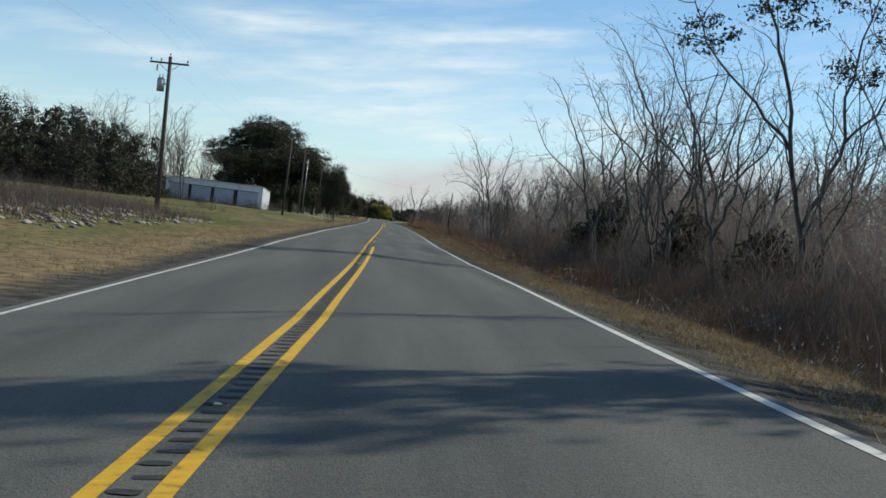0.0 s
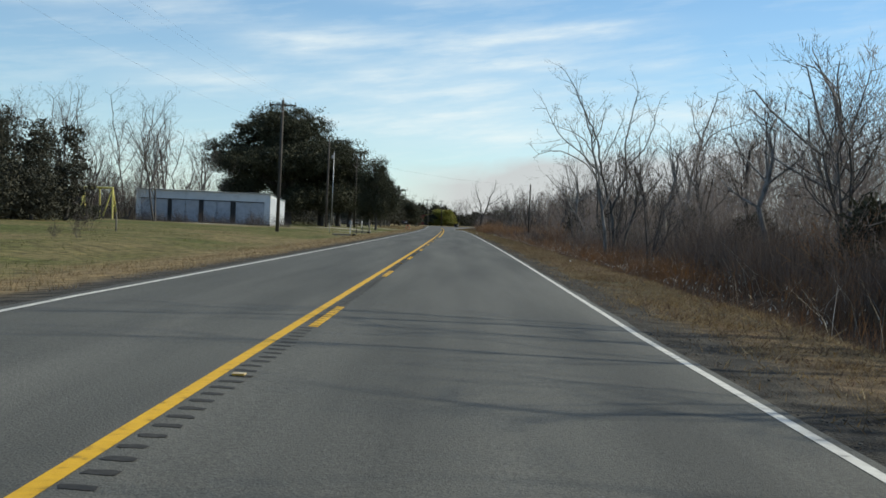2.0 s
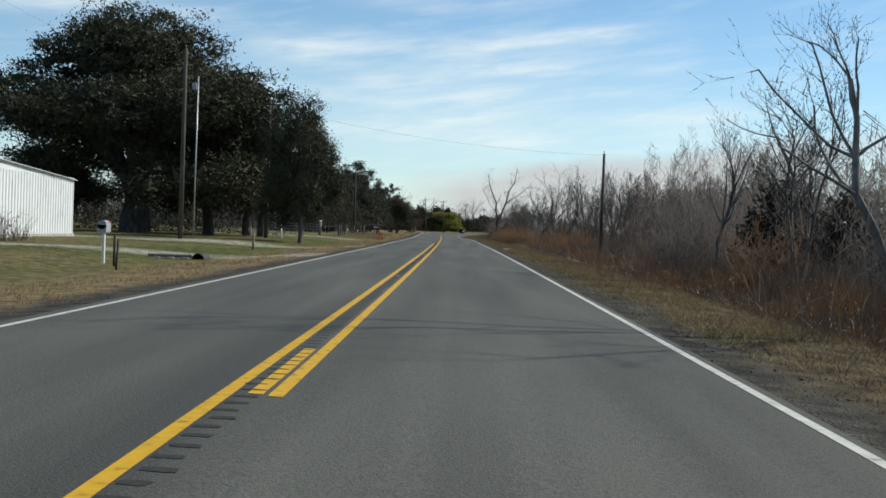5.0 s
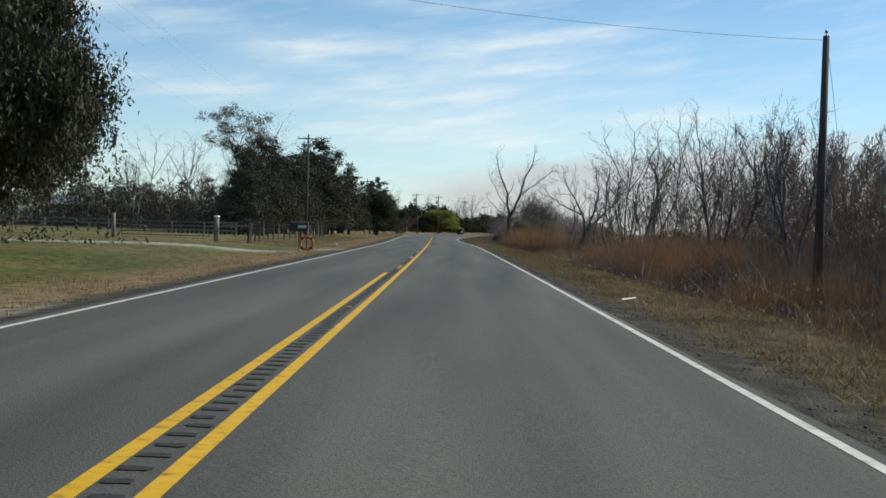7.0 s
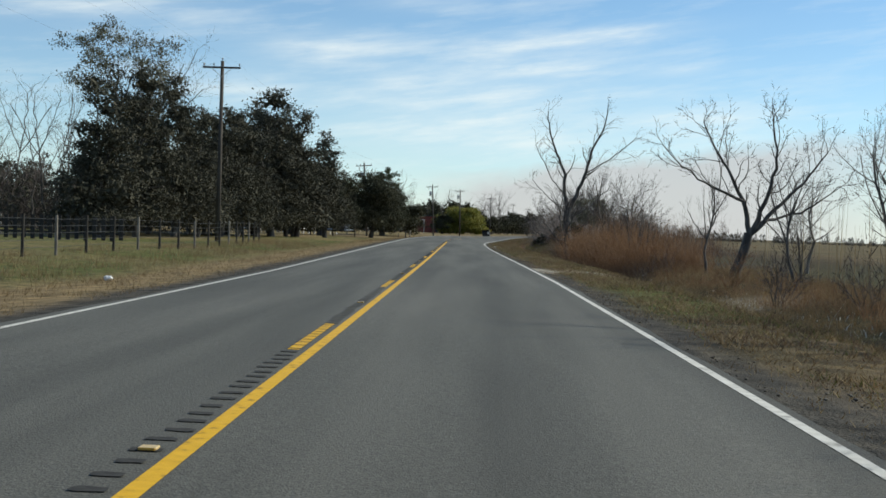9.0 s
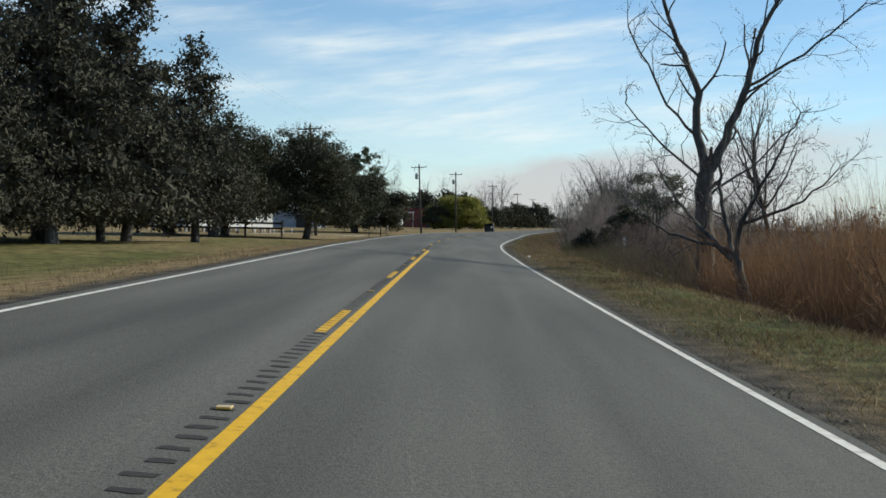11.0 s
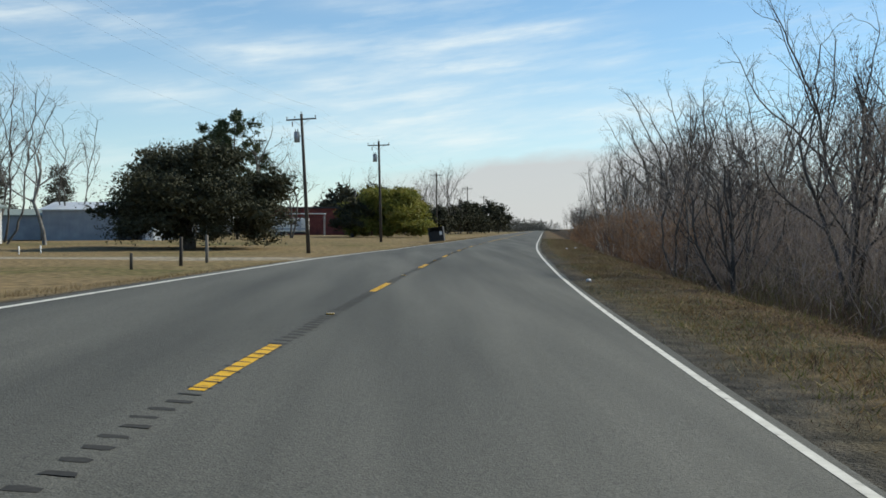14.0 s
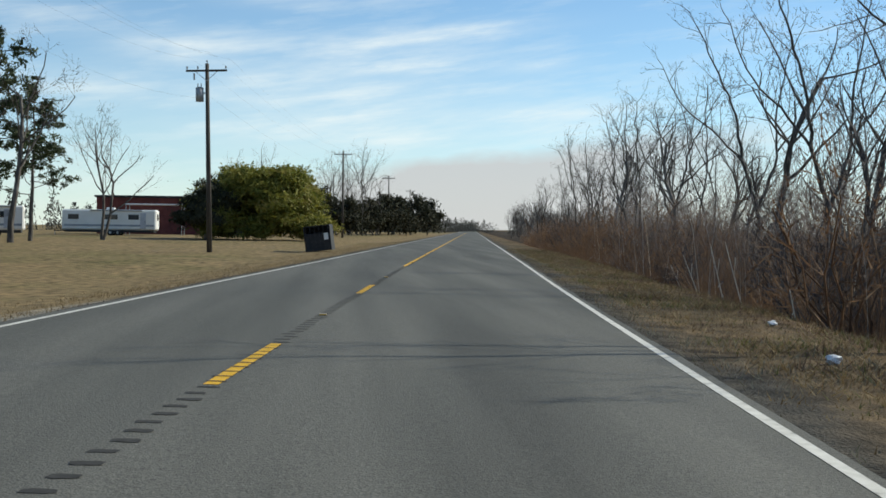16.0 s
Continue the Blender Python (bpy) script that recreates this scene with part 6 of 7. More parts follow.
# ---- mailboxes, posts, culverts ----
def mailbox(x, y, mat_box, mat_post, label, w=0.2, h=0.24, l=0.5, post=1.05, rz=0):
    root = thing("mailbox", label, "mailbox", "", x, y, None, rz)
    part("post", box_bm(0.09, 0.09, post + 0.2, 0.01, (0, 0, post / 2 - 0.1)), mat_post, root)
    bm = box_bm(l, w, h * 0.6, 0.01, (0, 0, post + h * 0.3))
    cyl = Matrix.Rotation(radians(90), 4, "Y")
    cyl_bm(w / 2, w / 2, l, (-l / 2, 0, post + h * 0.58), 14, bm, cyl)
    box = part("box", bm, mat_box, root)
    part("door", box_bm(0.012, w * 0.9, h * 0.75, 0.004, (l / 2 + 0.008, 0, post + h * 0.4)), mat_box, box)
    part("flag", box_bm(0.14, 0.01, 0.06, 0.002, (0.05, -w / 2 - 0.008, post + h * 0.8)), M_ORANGE, box, "small red signal flag")
    part("board", box_bm(l * 0.9, w * 0.7, 0.03, 0.004, (0, 0, post - 0.012)), mat_post, root)
    return root


mailbox(-9.9, 187.0, M_TRANS, M_WHITEP, "grey metal mailbox on a pale wooden post", 0.3, 0.42, 0.5, 1.0, 90)
big_box = mailbox(-7.25, 278.6, M_BLACK, M_POST, "large black mailbox on a wooden post", 0.45, 0.62, 1.05, 1.15, 0)
for k in range(5):
    part("marking", box_bm(0.075, 0.008, 0.15, 0.002, (0.0 + 0.1 * k, -0.232, 1.42)), M_WHITEP, big_box, "plain white bar on the mailbox")


def post(x, y, h, r, material, label, name="post", cap=False, square=False, group="roadside posts", tilt=0.0):
    root = thing(name, label, "post", group, x, y)
    root.matrix_basis = root.matrix_basis @ pose(0, 0, 0, 0, tilt, 0)
    part("shaft", box_bm(r * 2, r * 2, h + 0.3, 0.012, (0, 0, h / 2 - 0.15)) if square else cyl_bm(r, r * 0.92, h + 0.3, (0, 0, -0.3), 12), material, root, smooth=not square)
    if cap:
        part("cap", cyl_bm(r * 1.15, r * 0.9, 0.1, (0, 0, h - 0.01), 12), M_WHITEP, root, "white cap")
    else:
        part("top", cyl_bm(r * 0.9, r * 0.55, 0.03, (0, 0, h - 0.006), 10), material, root)
    return root


post(-8.3, 183.0, 0.85, 0.035, M_DARKWOOD, "thin dark stake beside a driveway", tilt=3)
post(-9.1, 185.5, 0.95, 0.045, M_DARKWOOD, "thin dark stake beside a driveway")
post(-11.6, 181.5, 1.0, 0.02, M_STEEL, "thin steel rod in grass", tilt=-4)
post(-9.6, 213, 1.0, 0.07, M_POST, "short grey wooden post in grass")
post(-13.1, 247.2, 1.15, 0.07, M_WHITEP, "white plastic pipe post beside a utility pole")
post(-18.5, 128, 1.1, 0.05, M_POST, "thin grey wooden post in a field")
post(-10.3, 474.5, 0.75, 0.08, M_DARKWOOD, "short dark wooden post on dry lawn")
post(-9.3, 482, 1.55, 0.1, M_DARKWOOD, "dark wooden post on dry lawn", tilt=1)
post(-8.7, 487, 1.6, 0.1, M_POST, "grey wooden post on dry lawn")
post(10.2, 262, 1.5, 0.04, M_POST, "thin pale stake at the ditch", tilt=6)
post(14.3, 421, 1.25, 0.085, M_WHITEP, "white capped pipe in brush", square=True)
post(-11.9, 432, 0.9, 0.05, M_POST, "short grey stake on the verge")


def culvert(x, y, rz, label):
    root = thing("culvert", label, "culvert", "culverts under driveways", x, y, None, rz)
    bm = bmesh.new()
    rot = Matrix.Rotation(radians(90), 4, "X")
    for r in (0.24, 0.21):
        bmesh.ops.create_cone(bm, cap_ends=False, segments=20, radius1=r, radius2=r, depth=1.4, matrix=Matrix.Translation((0, 0.7, 0.0)) @ rot)
    part("pipe", bm, M_BLACK, root)
    # Added black disc closes the bore, for the darkness inside the pipe.
    part("dark_disc", cyl_bm(0.205, 0.205, 0.05, (0, 1.3, 0.0), 18, None, rot), M_BLACK, root)
    part("headwall", box_bm(1.7, 0.35, 0.12, 0.03, (-1.1, 0.35, 0.12)), M_POST, root, "weathered concrete sill")
    for k in range(3):
        part("rubble", box_bm(0.3, 0.25, 0.16, 0.05, (-0.5 - 0.55 * k, 0.1 - 0.1 * (k % 2), 0.0)), M_POST, root, "broken concrete lump")


culvert(-7.6, 164.5, 4, "dark culvert pipe with concrete sill in the ditch")
culvert(-8.4, 194.0, 2, "dark culvert pipe under a gravel driveway")
again(shrubs[2], -19.8, 125, 100, 0.6, label="small round leafless grey bush in a field")
again(shrubs[2], -19.2, 125, 20, 0.68, label="small round leafless grey bush in a field")
again(shrubs[0], -33, 204.8, 50, 0.8, label="leafless shrub in front of a metal shed")
again(shrubs[2], -30.2, 205.2, 120, 0.9, label="leafless shrub in front of a metal shed")
again(shrubs[0], -24.2, 205.2, 220, 0.7, label="leafless shrub in front of a metal shed")
again(shrubs[2], -20.3, 204.0, 300, 0.9, label="leafless shrub beside a metal shed")
again(shrubs[0], -15.0, 110.6, 30, 0.28, label="low dark withered brush in a field ditch")
again(shrubs[0], -16.2, 110.9, 130, 0.3, label="low dark withered brush in a field ditch")
again(shrubs[2], -16.5, 112, 20, 0.3, label="small round leafless grey bush in a field")

# ---- orange ring by the mailbox ----
ring = thing("ring_planter", "faded orange ring standing upright round a stake", "ring", "", -6.5, 276.1)
bm = bmesh.new()
rv, rf = [], []
for i in range(36):
    a = 2 * math.pi * i / 36
    for j in range(10):
        q = 2 * math.pi * j / 10
        rr = 0.37 + 0.075 * math.cos(q)
        rv.append(bm.verts.new((rr * math.cos(a), 0.075 * math.sin(q), 0.42 + rr * math.sin(a))))
for i in range(36):
    for j in range(10):
        bm.faces.new((rv[i * 10 + j], rv[i * 10 + (j + 1) % 10], rv[(i + 1) % 36 * 10 + (j + 1) % 10], rv[(i + 1) % 36 * 10 + j]))
bmesh.ops.recalc_face_normals(bm, faces=bm.faces[:])
part("ring", bm, M_ORANGE, ring, smooth=True)
for k in range(4):
    a = math.pi * (0.25 + 0.5 * k)
    part("band", cyl_bm(0.083, 0.083, 0.11, (0.37 * math.cos(a), 0, 0.42 + 0.37 * math.sin(a)), 10, None, Matrix.Rotation(-a, 4, "Y") @ Matrix.Translation((0, 0, -0.055))), M_DARKWOOD, ring, "dark band")
part("stake", cyl_bm(0.03, 0.025, 1.25, (0, 0, -0.2), 8), M_DARKWOOD, ring)

# ---- pasture gate and wire fence ----
gate = thing("pasture_gate", "closed dark tubular steel pasture gate", "gate", "", -21.4, 291.4)
for k, z in enumerate((0.25, 0.5, 0.75, 1.0, 1.25)):
    part("rail", rod_bm((0, 0, z), (6.2, 0, z), 0.025, 8), M_WIRE, gate)
for x in (0, 2.1, 4.2, 6.2):
    part("upright", rod_bm((x, 0, 0.2), (x, 0, 1.3), 0.025, 8), M_WIRE, gate)
post(-14.7, 291.5, 1.75, 0.2, M_POST, "thick grey wooden gate post with white cap", "gate_post", True)
post(-22.0, 291.5, 1.7, 0.15, M_POST, "thick grey wooden gate post", "gate_post")
brace = thing("fence_brace", "short wooden brace rail beside a gate post", "fence", "", -14.5, 291.6)
part("rail", box_bm(1.9, 0.08, 0.14, 0.01, (1.1, 0, 1.15)), M_POST, brace)
part("upright", cyl_bm(0.09, 0.085, 1.5, (2.05, 0.1, -0.2), 10), M_DARKWOOD, brace)
fence = thing("wire_fence", "five-strand wire fence on dark wooden posts", "fence", "", -12.4, 292.5)
fx0 = plan_x(-12.4, 292.5)
fz = ground_z(fx0, 292.5)
FN = 21
fpts = [(fx0 - 0.5 * math.sin(i * 0.35) - i * 0.07, 292.5 + 3.1 * i) for i in range(FN)]
for i, (x, y) in enumerate(fpts):
    part("post", cyl_bm(0.06, 0.055, 1.75, (x - fx0, y - 292.5, ground_z(x, y) - fz - 0.3), 8), M_DARKWOOD if i % 3 else M_POST, fence)
for z in (0.3, 0.55, 0.8, 1.05, 1.3):
    for (x, y), (x2, y2) in zip(fpts[:-1], fpts[1:]):
        part("strand", rod_bm((x - fx0, y - 292.5, ground_z(x, y) - fz + z), (x2 - fx0, y2 - 292.5, ground_z(x2, y2) - fz + z), 0.007, 4), M_WIRE, fence)
pasture = thing("pasture_fence", "low grey board fence across a pasture", "fence", "", -60, 318)
for i in range(15):
    part("post", box_bm(0.12, 0.12, 1.6, 0.01, (i * 3.0, 0, 0.5)), M_POST, pasture)
for z in (0.5, 0.9, 1.25):
    part("rail", box_bm(42.4, 0.04, 0.13, 0.006, (21, -0.08, z)), M_POST, pasture)
pen = thing("pen_fence", "dark upright board pen at the edge of a pasture", "fence", "", -28.0, 334)
for i in range(22):
    part("board", box_bm(0.24, 0.04, 1.35 + 0.12 * math.sin(i * 2.3), 0.006, (i * 0.5, 0.03 * (i % 2), 0.62)), M_DARKWOOD, pen)
for z in (0.35, 1.0):
    part("rail", box_bm(10.9, 0.06, 0.12, 0.006, (5.25, 0.08, z)), M_DARKWOOD, pen)

# ---- board fence by the small oak ----
bf = thing("board_fence", "dark weathered two-rail board fence", "fence", "", -24.4, 421.5)
for i in range(5):
    part("post", box_bm(0.16, 0.16, 1.6, 0.012, (i * 2.95, -0.3 * i, 0.5)), M_POST if i == 4 else M_DARKWOOD, bf)
for z in (0.62, 1.02):
    for i in range(4):
        part("rail", box_bm(2.95, 0.04, 0.15, 0.006, (i * 2.95 + 1.48, -0.3 * i - 0.25, z), None, Matrix.Rotation(math.atan2(-0.3, 2.95), 4, "Z")), M_DARKWOOD, bf)

# ---- white manufactured home ----
def window(parent, x, z, w, h, y=0.0, m=None, shutters=False):
    m = m or Matrix.Identity(4)

    def bx(sx, sy, sz, at):
        bm = box_bm(sx, sy, sz, 0.006, at)
        bmesh.ops.transform(bm, matrix=m, verts=bm.verts[:])
        return bm
    wdw = part("window", bx(w, 0.04, h, (x, y - 0.03, z)), M_GLASS, parent, "dark window pane")
    part("frame", bx(w + 0.16, 0.07, 0.08, (x, y - 0.04, z + h / 2)), M_WHITEP, wdw)
    part("sill", bx(w + 0.2, 0.1, 0.07, (x, y - 0.05, z - h / 2)), M_WHITEP, wdw)
    for s in (-1, 1):
        part("jamb", bx(0.08, 0.07, h, (x + s * w / 2, y - 0.04, z)), M_WHITEP, wdw)
    part("bar", bx(w, 0.06, 0.05, (x, y - 0.045, z)), M_WHITEP, wdw)


def gable_roof(name, w, d, z, rise, over, material, parent, thick=0.14, along="x", m=None):
    bm = bmesh.new()
    if along == "x":
        pr = [(-over, z - 0.04), (d / 2, z + rise), (d + over, z - 0.04)]
        sec = [[(-over, y, q) for y, q in pr] + [(-over, y, q + thick) for y, q in pr], [(w + over, y, q) for y, q in pr] + [(w + over, y, q + thick) for y, q in pr]]
    else:
        pr = [(-over, z - 0.04), (w / 2, z + rise), (w + over, z - 0.04)]
        sec = [[(x, -over, q) for x, q in pr] + [(x, -over, q + thick) for x, q in pr], [(x, d + over, q) for x, q in pr] + [(x, d + over, q + thick) for x, q in pr]]
    a = [bm.verts.new(p) for p in sec[0]]
    c = [bm.verts.new(p) for p in sec[1]]
    for i, j in ((0, 1), (1, 2), (3, 4), (4, 5), (0, 3), (2, 5)):
        bm.faces.new((a[i], a[j], c[j], c[i]))
    for q in (a, c):
        bm.faces.new((q[0], q[1], q[4], q[3]))
        bm.faces.new((q[1], q[2], q[5], q[4]))
    bmesh.ops.recalc_face_normals(bm, faces=bm.faces[:])
    if m:
        bmesh.ops.transform(bm, matrix=m, verts=bm.verts[:])
    return part(name, bm, material, parent)


HL, HD = 17.0, 8.2
ang = math.degrees(math.atan2(12.6, 9.8))
home = thing("manufactured_home", "white manufactured home raised on blocks with grey roof", "house", "", -38.6, 496.0, None, ang)
part("wall", box_bm(HL, HD, 2.75, 0, (HL / 2, HD / 2, 2.1)), M_WHITEP, home)
for i in range(10):
    part("siding_board", box_bm(HL + 0.02, 0.03, 0.022, 0, (HL / 2, -0.012, 0.95 + 0.26 * i)), M_WHITEP, home)
part("bay_wall", box_bm(4.6, 0.8, 2.75, 0, (9.0, -0.35, 2.1)), M_WHITEP, home)
gable_roof("roof", HL, HD, 3.45, 0.95, 0.35, M_ROOFG, home)
gable_roof("bay_roof", 4.6, HD / 2 + 0.6, 3.47, 0.9, 0.25, M_ROOFG, home, 0.14, "y", Matrix.Translation((6.7, -0.75, 0)))
bm = bmesh.new()
vs = [bm.verts.new(p) for p in ((6.7, -0.74, 3.4), (11.3, -0.74, 3.4), (9.0, -0.74, 4.3), (6.7, -0.5, 3.4), (11.3, -0.5, 3.4), (9.0, -0.5, 4.3))]
for fc in ((0, 1, 2), (3, 5, 4), (0, 3, 4, 1), (1, 4, 5, 2), (2, 5, 3, 0)):
    bm.faces.new([vs[i] for i in fc])
part("bay_gable", bm, M_WHITEP, home)
for xx in (0.02, HL - 0.02):
    bm = bmesh.new()
    vs = [bm.verts.new(p) for p in ((xx - 0.02, 0, 3.4), (xx - 0.02, HD, 3.4), (xx - 0.02, HD / 2, 4.4), (xx + 0.02, 0, 3.4), (xx + 0.02, HD, 3.4), (xx + 0.02, HD / 2, 4.4))]
    for fc in ((0, 1, 2), (3, 5, 4), (0, 3, 4, 1), (1, 4, 5, 2), (2, 5, 3, 0)):
        bm.faces.new([vs[i] for i in fc])
    part("gable_end", bm, M_WHITEP, home)
for x in (1.6, 4.6, 13.0, 15.4):
    window(home, x, 2.35, 0.8, 1.15)
for x in (8.2, 9.8):
    window(home, x, 2.35, 0.8, 1.15, -0.75)
door = part("door", box_bm(0.95, 0.06, 2.05, 0.01, (6.0, -0.03, 1.78)), M_GREYWALL, home, "grey house door")
part("handle", box_bm(0.05, 0.06, 0.12, 0.01, (6.35, -0.08, 1.75)), M_STEEL, door)
for i in range(11):
    for yy in (0.3, HD - 0.3):
        part("pier_block", box_bm(0.35, 0.35, 0.85, 0.02, (0.4 + i * 1.62, yy, 0.32)), M_CONC, home)
part("floor_beam", box_bm(HL - 0.3, HD - 0.3, 0.16, 0, (HL / 2, HD / 2, 0.66)), M_BLACK, home)
for i in range(9):
    post(-33.6 + i * 1.15 - 0.6, 497.0 + i * 1.5, 0.62, 0.06, M_WHITEP, "short white stake in front of a house", "stake", group="white stakes")

# ---- grey building, red building, barn ----
gb = thing("metal_building", "low blue-grey metal building with pale roof", "building", "", -41.5, 562)
part("wall", box_bm(13.5, 12, 3.7, 0, (6.75, 6, 1.85)), M_GREYWALL, gb)
for i in range(32):
    part("seam", box_bm(0.05, 0.03, 3.6, 0, (0.3 + i * 0.42, -0.012, 1.85)), M_GREYWALL, gb)
gable_roof("roof", 13.5, 12, 3.72, 1.0, 0.3, M_ROOFW, gb)
# The wall is closed; a black panel paints the bay's inner shade.
part("door_panel", box_bm(3.0, 0.05, 2.7, 0.01, (10.6, -0.04, 1.35)), M_BLACK, gb, "dark panel for the shade of an open bay")
part("door_panel", box_bm(1.0, 0.05, 2.1, 0.01, (13.0, -0.045, 1.05)), M_ROOFW, gb, "white door")
gb2 = thing("metal_building", "long low grey building with pale roof", "building", "", -62, 566)
part("wall", box_bm(19, 10, 3.0, 0, (9.5, 5, 1.5)), M_GREYWALL, gb2)
gable_roof("roof", 19, 10, 3.02, 0.8, 0.3, M_ROOFG, gb2)
red = thing("red_building", "long dark red building with flat dark roof", "building", "", -27, 651)
part("wall", box_bm(25, 14, 5.3, 0, (12.5, 7, 2.65)), M_REDW, red)
for i in range(40):
    part("seam", box_bm(0.06, 0.04, 5.2, 0, (0.35 + i * 0.62, -0.015, 2.65)), M_REDW, red)
part("roof", box_bm(25.6, 14.6, 0.3, 0.04, (12.5, 7, 5.46)), M_BLACK, red, "dark flat roof edge")
# black panel on the closed wall, painted shade of an opening
part("bay", box_bm(4.0, 0.06, 3.4, 0, (19.5, -0.05, 1.7)), M_BLACK, red, "dark panel for the shade of an open doorway")
barn = thing("barn", "grey barn with pale metal roof behind a pasture", "barn", "", -59, 388)
part("wall", box_bm(8, 9, 3.3, 0, (4, 4.5, 1.65)), M_POST, barn)
gable_roof("roof", 8, 9, 3.32, 1.5, 0.4, M_ROOFW, barn)
# opening drawn as a black panel, its inner shade in the colour
part("doorway", box_bm(2.6, 0.06, 2.6, 0, (4, -0.04, 1.3)), M_BLACK, barn, "dark panel for the shade of an open doorway")

# ---- travel trailer ----
def trailer(x, y, l, label, rz=0.0):
    t = thing("travel_trailer", label, "trailer", "", x, y, None, rz)
    bm = box_bm(l, 2.5, 2.55, 0.16, (l / 2, 1.25, 1.95))
    part("body", bm, M_WHITEP, t)
    part("skirt", box_bm(l - 0.6, 2.3, 0.3, 0.03, (l / 2, 1.25, 0.55)), M_BLACK, t, "dark underbody")
    part("stripe", box_bm(l - 0.5, 0.02, 0.22, 0, (l / 2, -0.008, 1.25)), M_GREYWALL, t, "grey stripe")
    for wx, ww in ((1.4, 1.3), (l * 0.52, 1.6), (l * 0.76, 1.3)):
        wdw = part("window", box_bm(ww, 0.04, 0.6, 0.01, (wx, -0.02, 2.3)), M_GLASS, t, "dark tinted window")
        part("frame", box_bm(ww + 0.1, 0.03, 0.06, 0.004, (wx, -0.025, 2.62)), M_STEEL, wdw)
    d = part("door", box_bm(0.7, 0.04, 1.9, 0.01, (l - 1.6, -0.02, 1.85)), M_SHEDDOOR, t, "pale door")
    part("handle", box_bm(0.05, 0.05, 0.14, 0.01, (l - 1.35, -0.05, 1.75)), M_BLACK, d)
    part("window", box_bm(0.05, 1.0, 0.8, 0.01, (l + 0.005, 1.25, 2.3)), M_GLASS, t, "dark end window")
    part("awning", cyl_bm(0.09, 0.09, l * 0.55, (l * 0.3, -0.1, 3.12), 10, None, Matrix.Rotation(radians(90), 4, "Y")), M_STEEL, t, "rolled awning")
    part("roof_unit", box_bm(1.0, 0.7, 0.3, 0.06, (l * 0.5, 1.25, 3.35)), M_WHITEP, t)
    for k in (-0.45, 0.45):
        for s in (0.1, 2.4):
            rot = Matrix.Rotation(radians(90), 4, "X")
            wh = part("wheel", cyl_bm(0.36, 0.36, 0.22, (l * 0.55 + k, s + 0.11, 0.36), 18, None, rot), M_BLACK, t, "black tyre", True)
            part("hub", cyl_bm(0.17, 0.15, 0.03, (l * 0.55 + k, s - 0.105, 0.36), 12, None, rot), M_STEEL, wh, "steel hub")
    part("hitch", box_bm(1.3, 0.2, 0.12, 0.01, (-0.6, 1.25, 0.55)), M_BLACK, t)
    part("jack_stand", cyl_bm(0.05, 0.05, 0.6, (-1.1, 1.25, -0.02), 8), M_STEEL, t)
    return t


trailer(-26.3, 627.0, 11.5, "long white travel trailer with dark windows parked on grass")
trailer(-31.0, 600.0, 7.0, "small white camper trailer parked under trees", 12)
port = thing("carport", "flat white carport canopy on posts beside a trailer", "carport", "", -19.7, 632.5)
part("canopy", box_bm(7.5, 3, 0.16, 0.03, (3.75, 1.5, 4.0)), M_ROOFW, port)
for x in (0.2, 7.3):
    for yy in (0.2, 2.8):
        part("post", cyl_bm(0.05, 0.05, 4.0, (x, yy, -0.05), 8), M_STEEL, port)

# ---- tilted dark bin at the road ----
bin_ob = thing("roadside_bin", "dark open steel crate leaning at the road edge", "bin", "", 6.6, 559, None, -8)
bin_ob.matrix_basis = bin_ob.matrix_basis @ pose(0, 0, 0.05, 0, -7, 0)
W2, H2 = 1.75, 1.7
part("back", box_bm(W2, 0.05, H2, 0.01, (0, 0.75, H2 / 2)), M_BLACK, bin_ob)
part("base", box_bm(W2, 1.5, 0.06, 0.01, (0, 0, 0.03)), M_BLACK, bin_ob)
part("top", box_bm(W2, 1.5, 0.06, 0.01, (0, 0, H2)), M_BLACK, bin_ob)
for s in (-1, 1):
    part("side", box_bm(0.05, 1.5, H2, 0.01, (s * W2 / 2, 0, H2 / 2)), M_BLACK, bin_ob)
for i in range(6):
    part("bar", box_bm(0.04, 0.04, H2, 0.004, (-W2 / 2 + 0.3 * i + 0.12, -0.74, H2 / 2)), M_BLACK, bin_ob)
part("front", box_bm(W2, 0.03, H2 * 0.7, 0.004, (0, -0.71, H2 * 0.35)), M_BLACK, bin_ob)
part("tag", box_bm(0.3, 0.01, 0.45, 0.002, (0.6, -0.78, 0.95)), M_WHITEP, bin_ob, "pale tag")

# ---- litter and stones on the verge ----
def litter(x, y, s, seed, label="crumpled piece of white litter on the verge"):
    r = np.random.default_rng(seed)
    bm = bmesh.new()
    bmesh.ops.create_icosphere(bm, subdivisions=2, radius=1.0)
    for v in bm.verts:
        v.co *= r.uniform(0.6, 1.15)
        v.co.z *= 0.6
    me = bpy.data.meshes.new("litter")
    bmesh.ops.transform(bm, matrix=Matrix.Diagonal((s, s * 0.8, s, 1)), verts=bm.verts[:])
    bm.to_mesh(me)
    bm.free()
    me.materials.append(M_LITTER)
    ob = new("litter", me)
    x = plan_x(x, y)
    ob.location = (x, y, ground_z(x, y) + s * 0.35)
    return tagged(ob, label, "litter", "litter on the verge")


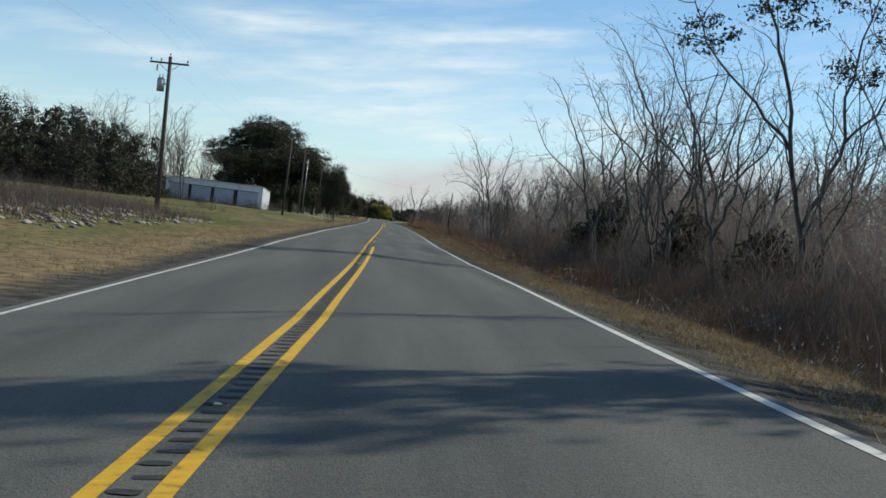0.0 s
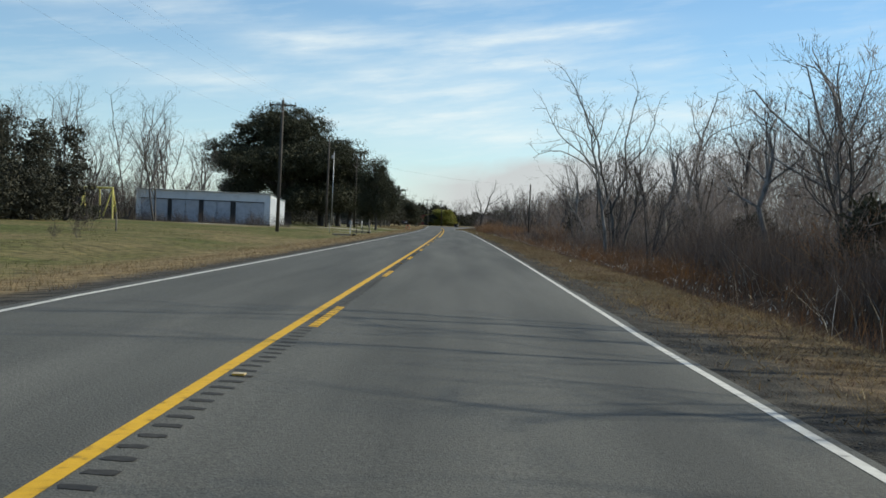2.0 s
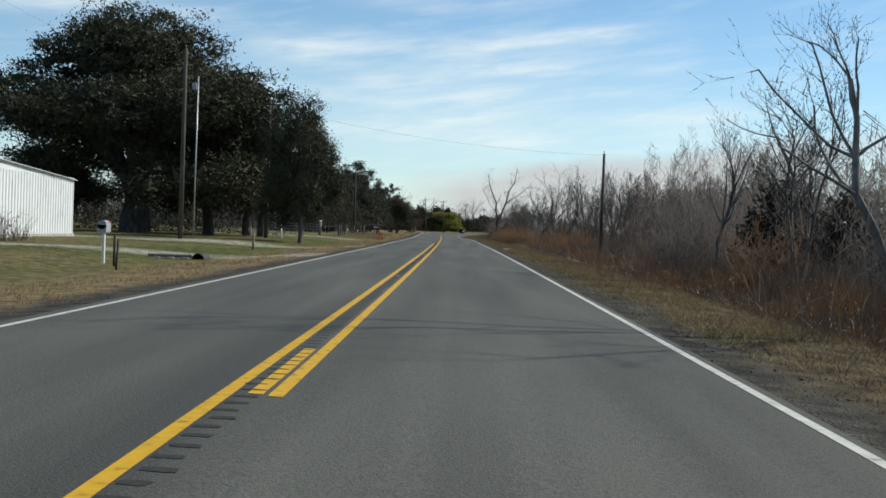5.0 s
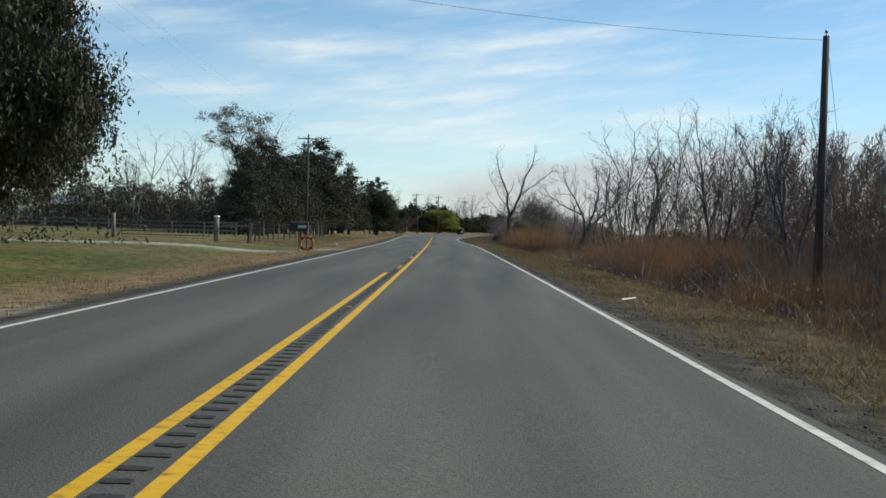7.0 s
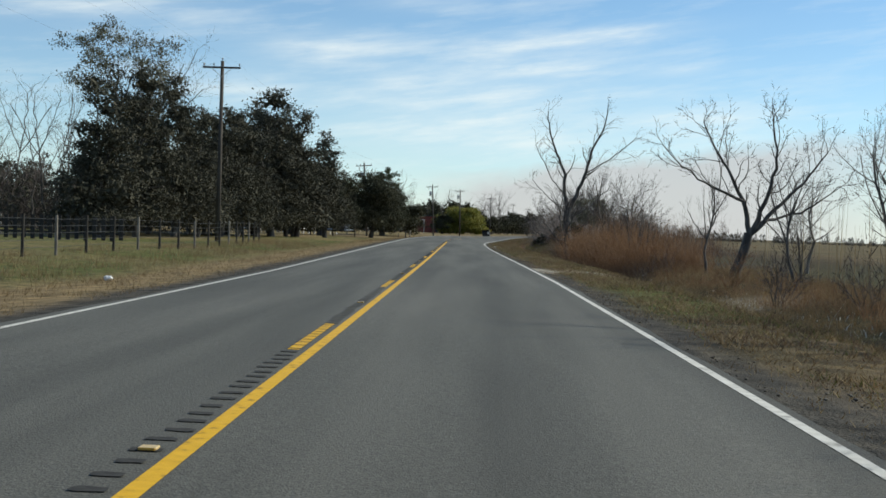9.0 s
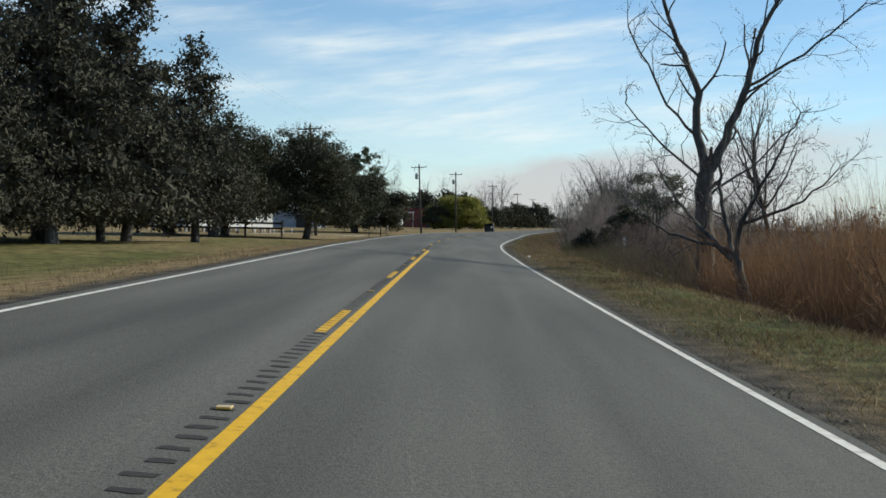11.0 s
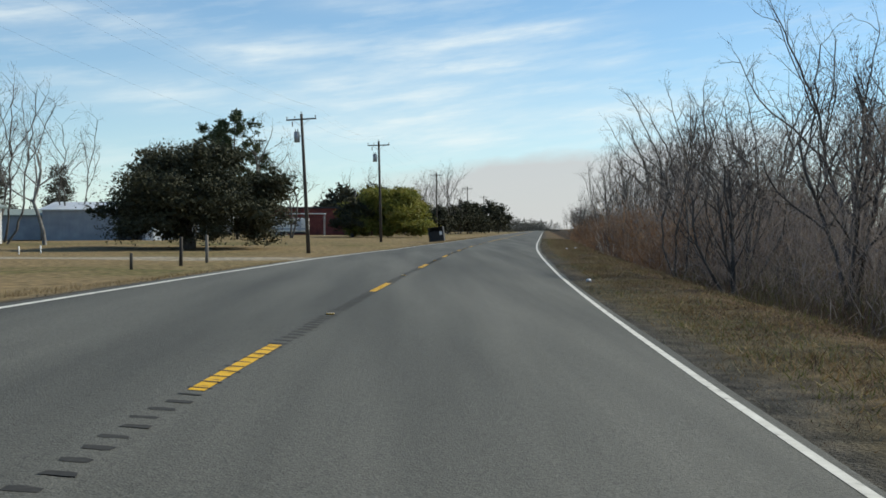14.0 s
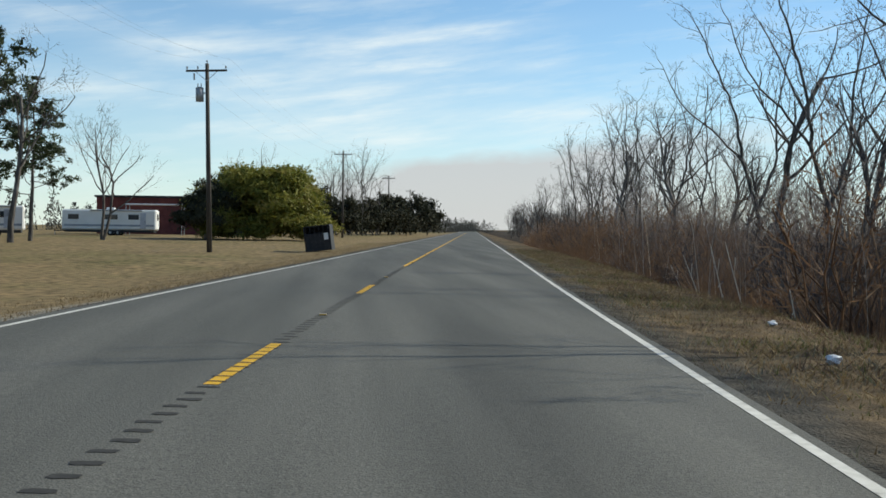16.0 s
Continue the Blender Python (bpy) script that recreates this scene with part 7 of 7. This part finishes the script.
litter(5.0, 387.3, 0.075, 1)
litter(-6.6, 296.5, 0.12, 2)
litter(7.4, 452, 0.09, 3)
litter(12.9, 492, 0.10, 4)
litter(6.1, 71.5, 0.07, 5)
litter(6.6, 64, 0.06, 6)
litter(14.2, 497, 0.08, 7)
litter(6.6, 110.5, 0.07, 8)
stick = new("stick", mesh("stick", *[[(0, 0, 0), (0.36, 0.5, 0.03), (0.38, 0.47, 0.05), (0.02, -0.03, 0.03), (0, 0, 0.06), (0.36, 0.5, 0.07)], [(0, 1, 2, 3), (3, 2, 5, 4), (4, 5, 1, 0), (0, 3, 4), (1, 5, 2)]], M_SEED))
stick.location = (4.95, 233.2, ground_z(5.2, 233.4) + 0.03)
tagged(stick, "pale broken stick lying on the verge", "stick")
for k, (x, y, h, tl) in enumerate(((lat_x(9.6, 516), 516, 1.9, -22), (lat_x(9.9, 514), 514, 2.2, -14), (lat_x(9.3, 509), 509, 2.3, -16), (lat_x(9.5, 505), 505, 1.5, -12), (lat_x(10.0, 521), 521, 1.5, -25), (lat_x(8.9, 493), 493, 1.2, 3))):
    cane = thing("dead_cane", "pale bare cane leaning out of the brush", "cane", "pale canes", x, y)
    cane.matrix_basis = cane.matrix_basis @ pose(0, 0, 0, 0, tl, 0)
    part("stem", cyl_bm(0.022, 0.01, h + 0.2, (0, 0, -0.2), 6), M_SEED, cane)
    part("twig", rod_bm((0, 0, h * 0.6), (0.18, 0.05, h * 0.8), 0.008, 5), M_SEED, cane)

# ---- rumble grooves along the middle of the road, as dark plates on it ----
rumble = new("rumble_strip")
tagged(rumble, "row of dark plates standing for grooves along the road's middle", "rumble strip", kind="structure")
gw, gl = 0.085, 0.052
prof = [(-gw, -gl * 0.75), (-gw * 0.5, -gl), (gw * 0.5, -gl), (gw, -gl * 0.75), (gw, gl * 0.75), (gw * 0.5, gl), (-gw * 0.5, gl), (-gw, gl * 0.75)]
gr = np.random.default_rng(14)


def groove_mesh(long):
    """A flat ragged-edged plate, its dark colour standing in for a groove's depth."""
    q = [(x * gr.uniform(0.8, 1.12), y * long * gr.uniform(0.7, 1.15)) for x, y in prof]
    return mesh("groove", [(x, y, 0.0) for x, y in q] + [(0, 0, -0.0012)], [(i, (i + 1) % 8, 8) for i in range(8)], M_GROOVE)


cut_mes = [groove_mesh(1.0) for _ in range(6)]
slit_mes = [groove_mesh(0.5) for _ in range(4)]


def painted(y):
    """Whether a centre dash lies across the grooves here."""
    if 60 < y < 165:
        return (y - 60.55) % 12.19 < 3.05
    if y > 240:
        return (y - 378.6) % 12.19 < 3.05
    return False


count = 0
jv, jf = [], []
y = -4.0
rg = np.random.default_rng(4)
while y < 560:
    near = 200 <= y < 290
    zz = road_z(0.0, y) + (0.0056 if painted(y) or 158 < y < 379 else 0.0036)
    lat = 0.02 + mid_shift(y) - 0.10 * min(1.0, max(0.0, (17 - abs(y - 46)) / 4))
    if near and count < 300:
        g = new("groove", slit_mes[count % 4] if painted(y) else cut_mes[count * 5 % 6])
        g.rotation_euler = (0, math.atan(bank(y)), 0)
        g.location = (center(y) + lat + rg.normal() * 0.012, y + rg.normal() * 0.012, zz)
        g.parent = rumble
        count += 1
    else:
        # the same dark plates, joined into one mesh
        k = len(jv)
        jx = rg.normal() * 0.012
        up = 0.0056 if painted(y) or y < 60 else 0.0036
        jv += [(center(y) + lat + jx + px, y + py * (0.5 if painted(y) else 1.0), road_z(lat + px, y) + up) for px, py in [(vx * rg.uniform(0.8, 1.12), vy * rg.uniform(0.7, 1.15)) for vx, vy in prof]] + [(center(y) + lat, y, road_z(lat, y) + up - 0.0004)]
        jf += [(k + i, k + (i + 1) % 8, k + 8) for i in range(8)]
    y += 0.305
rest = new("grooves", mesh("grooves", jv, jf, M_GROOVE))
rest.parent = rumble
rest["kind"] = "stuff"
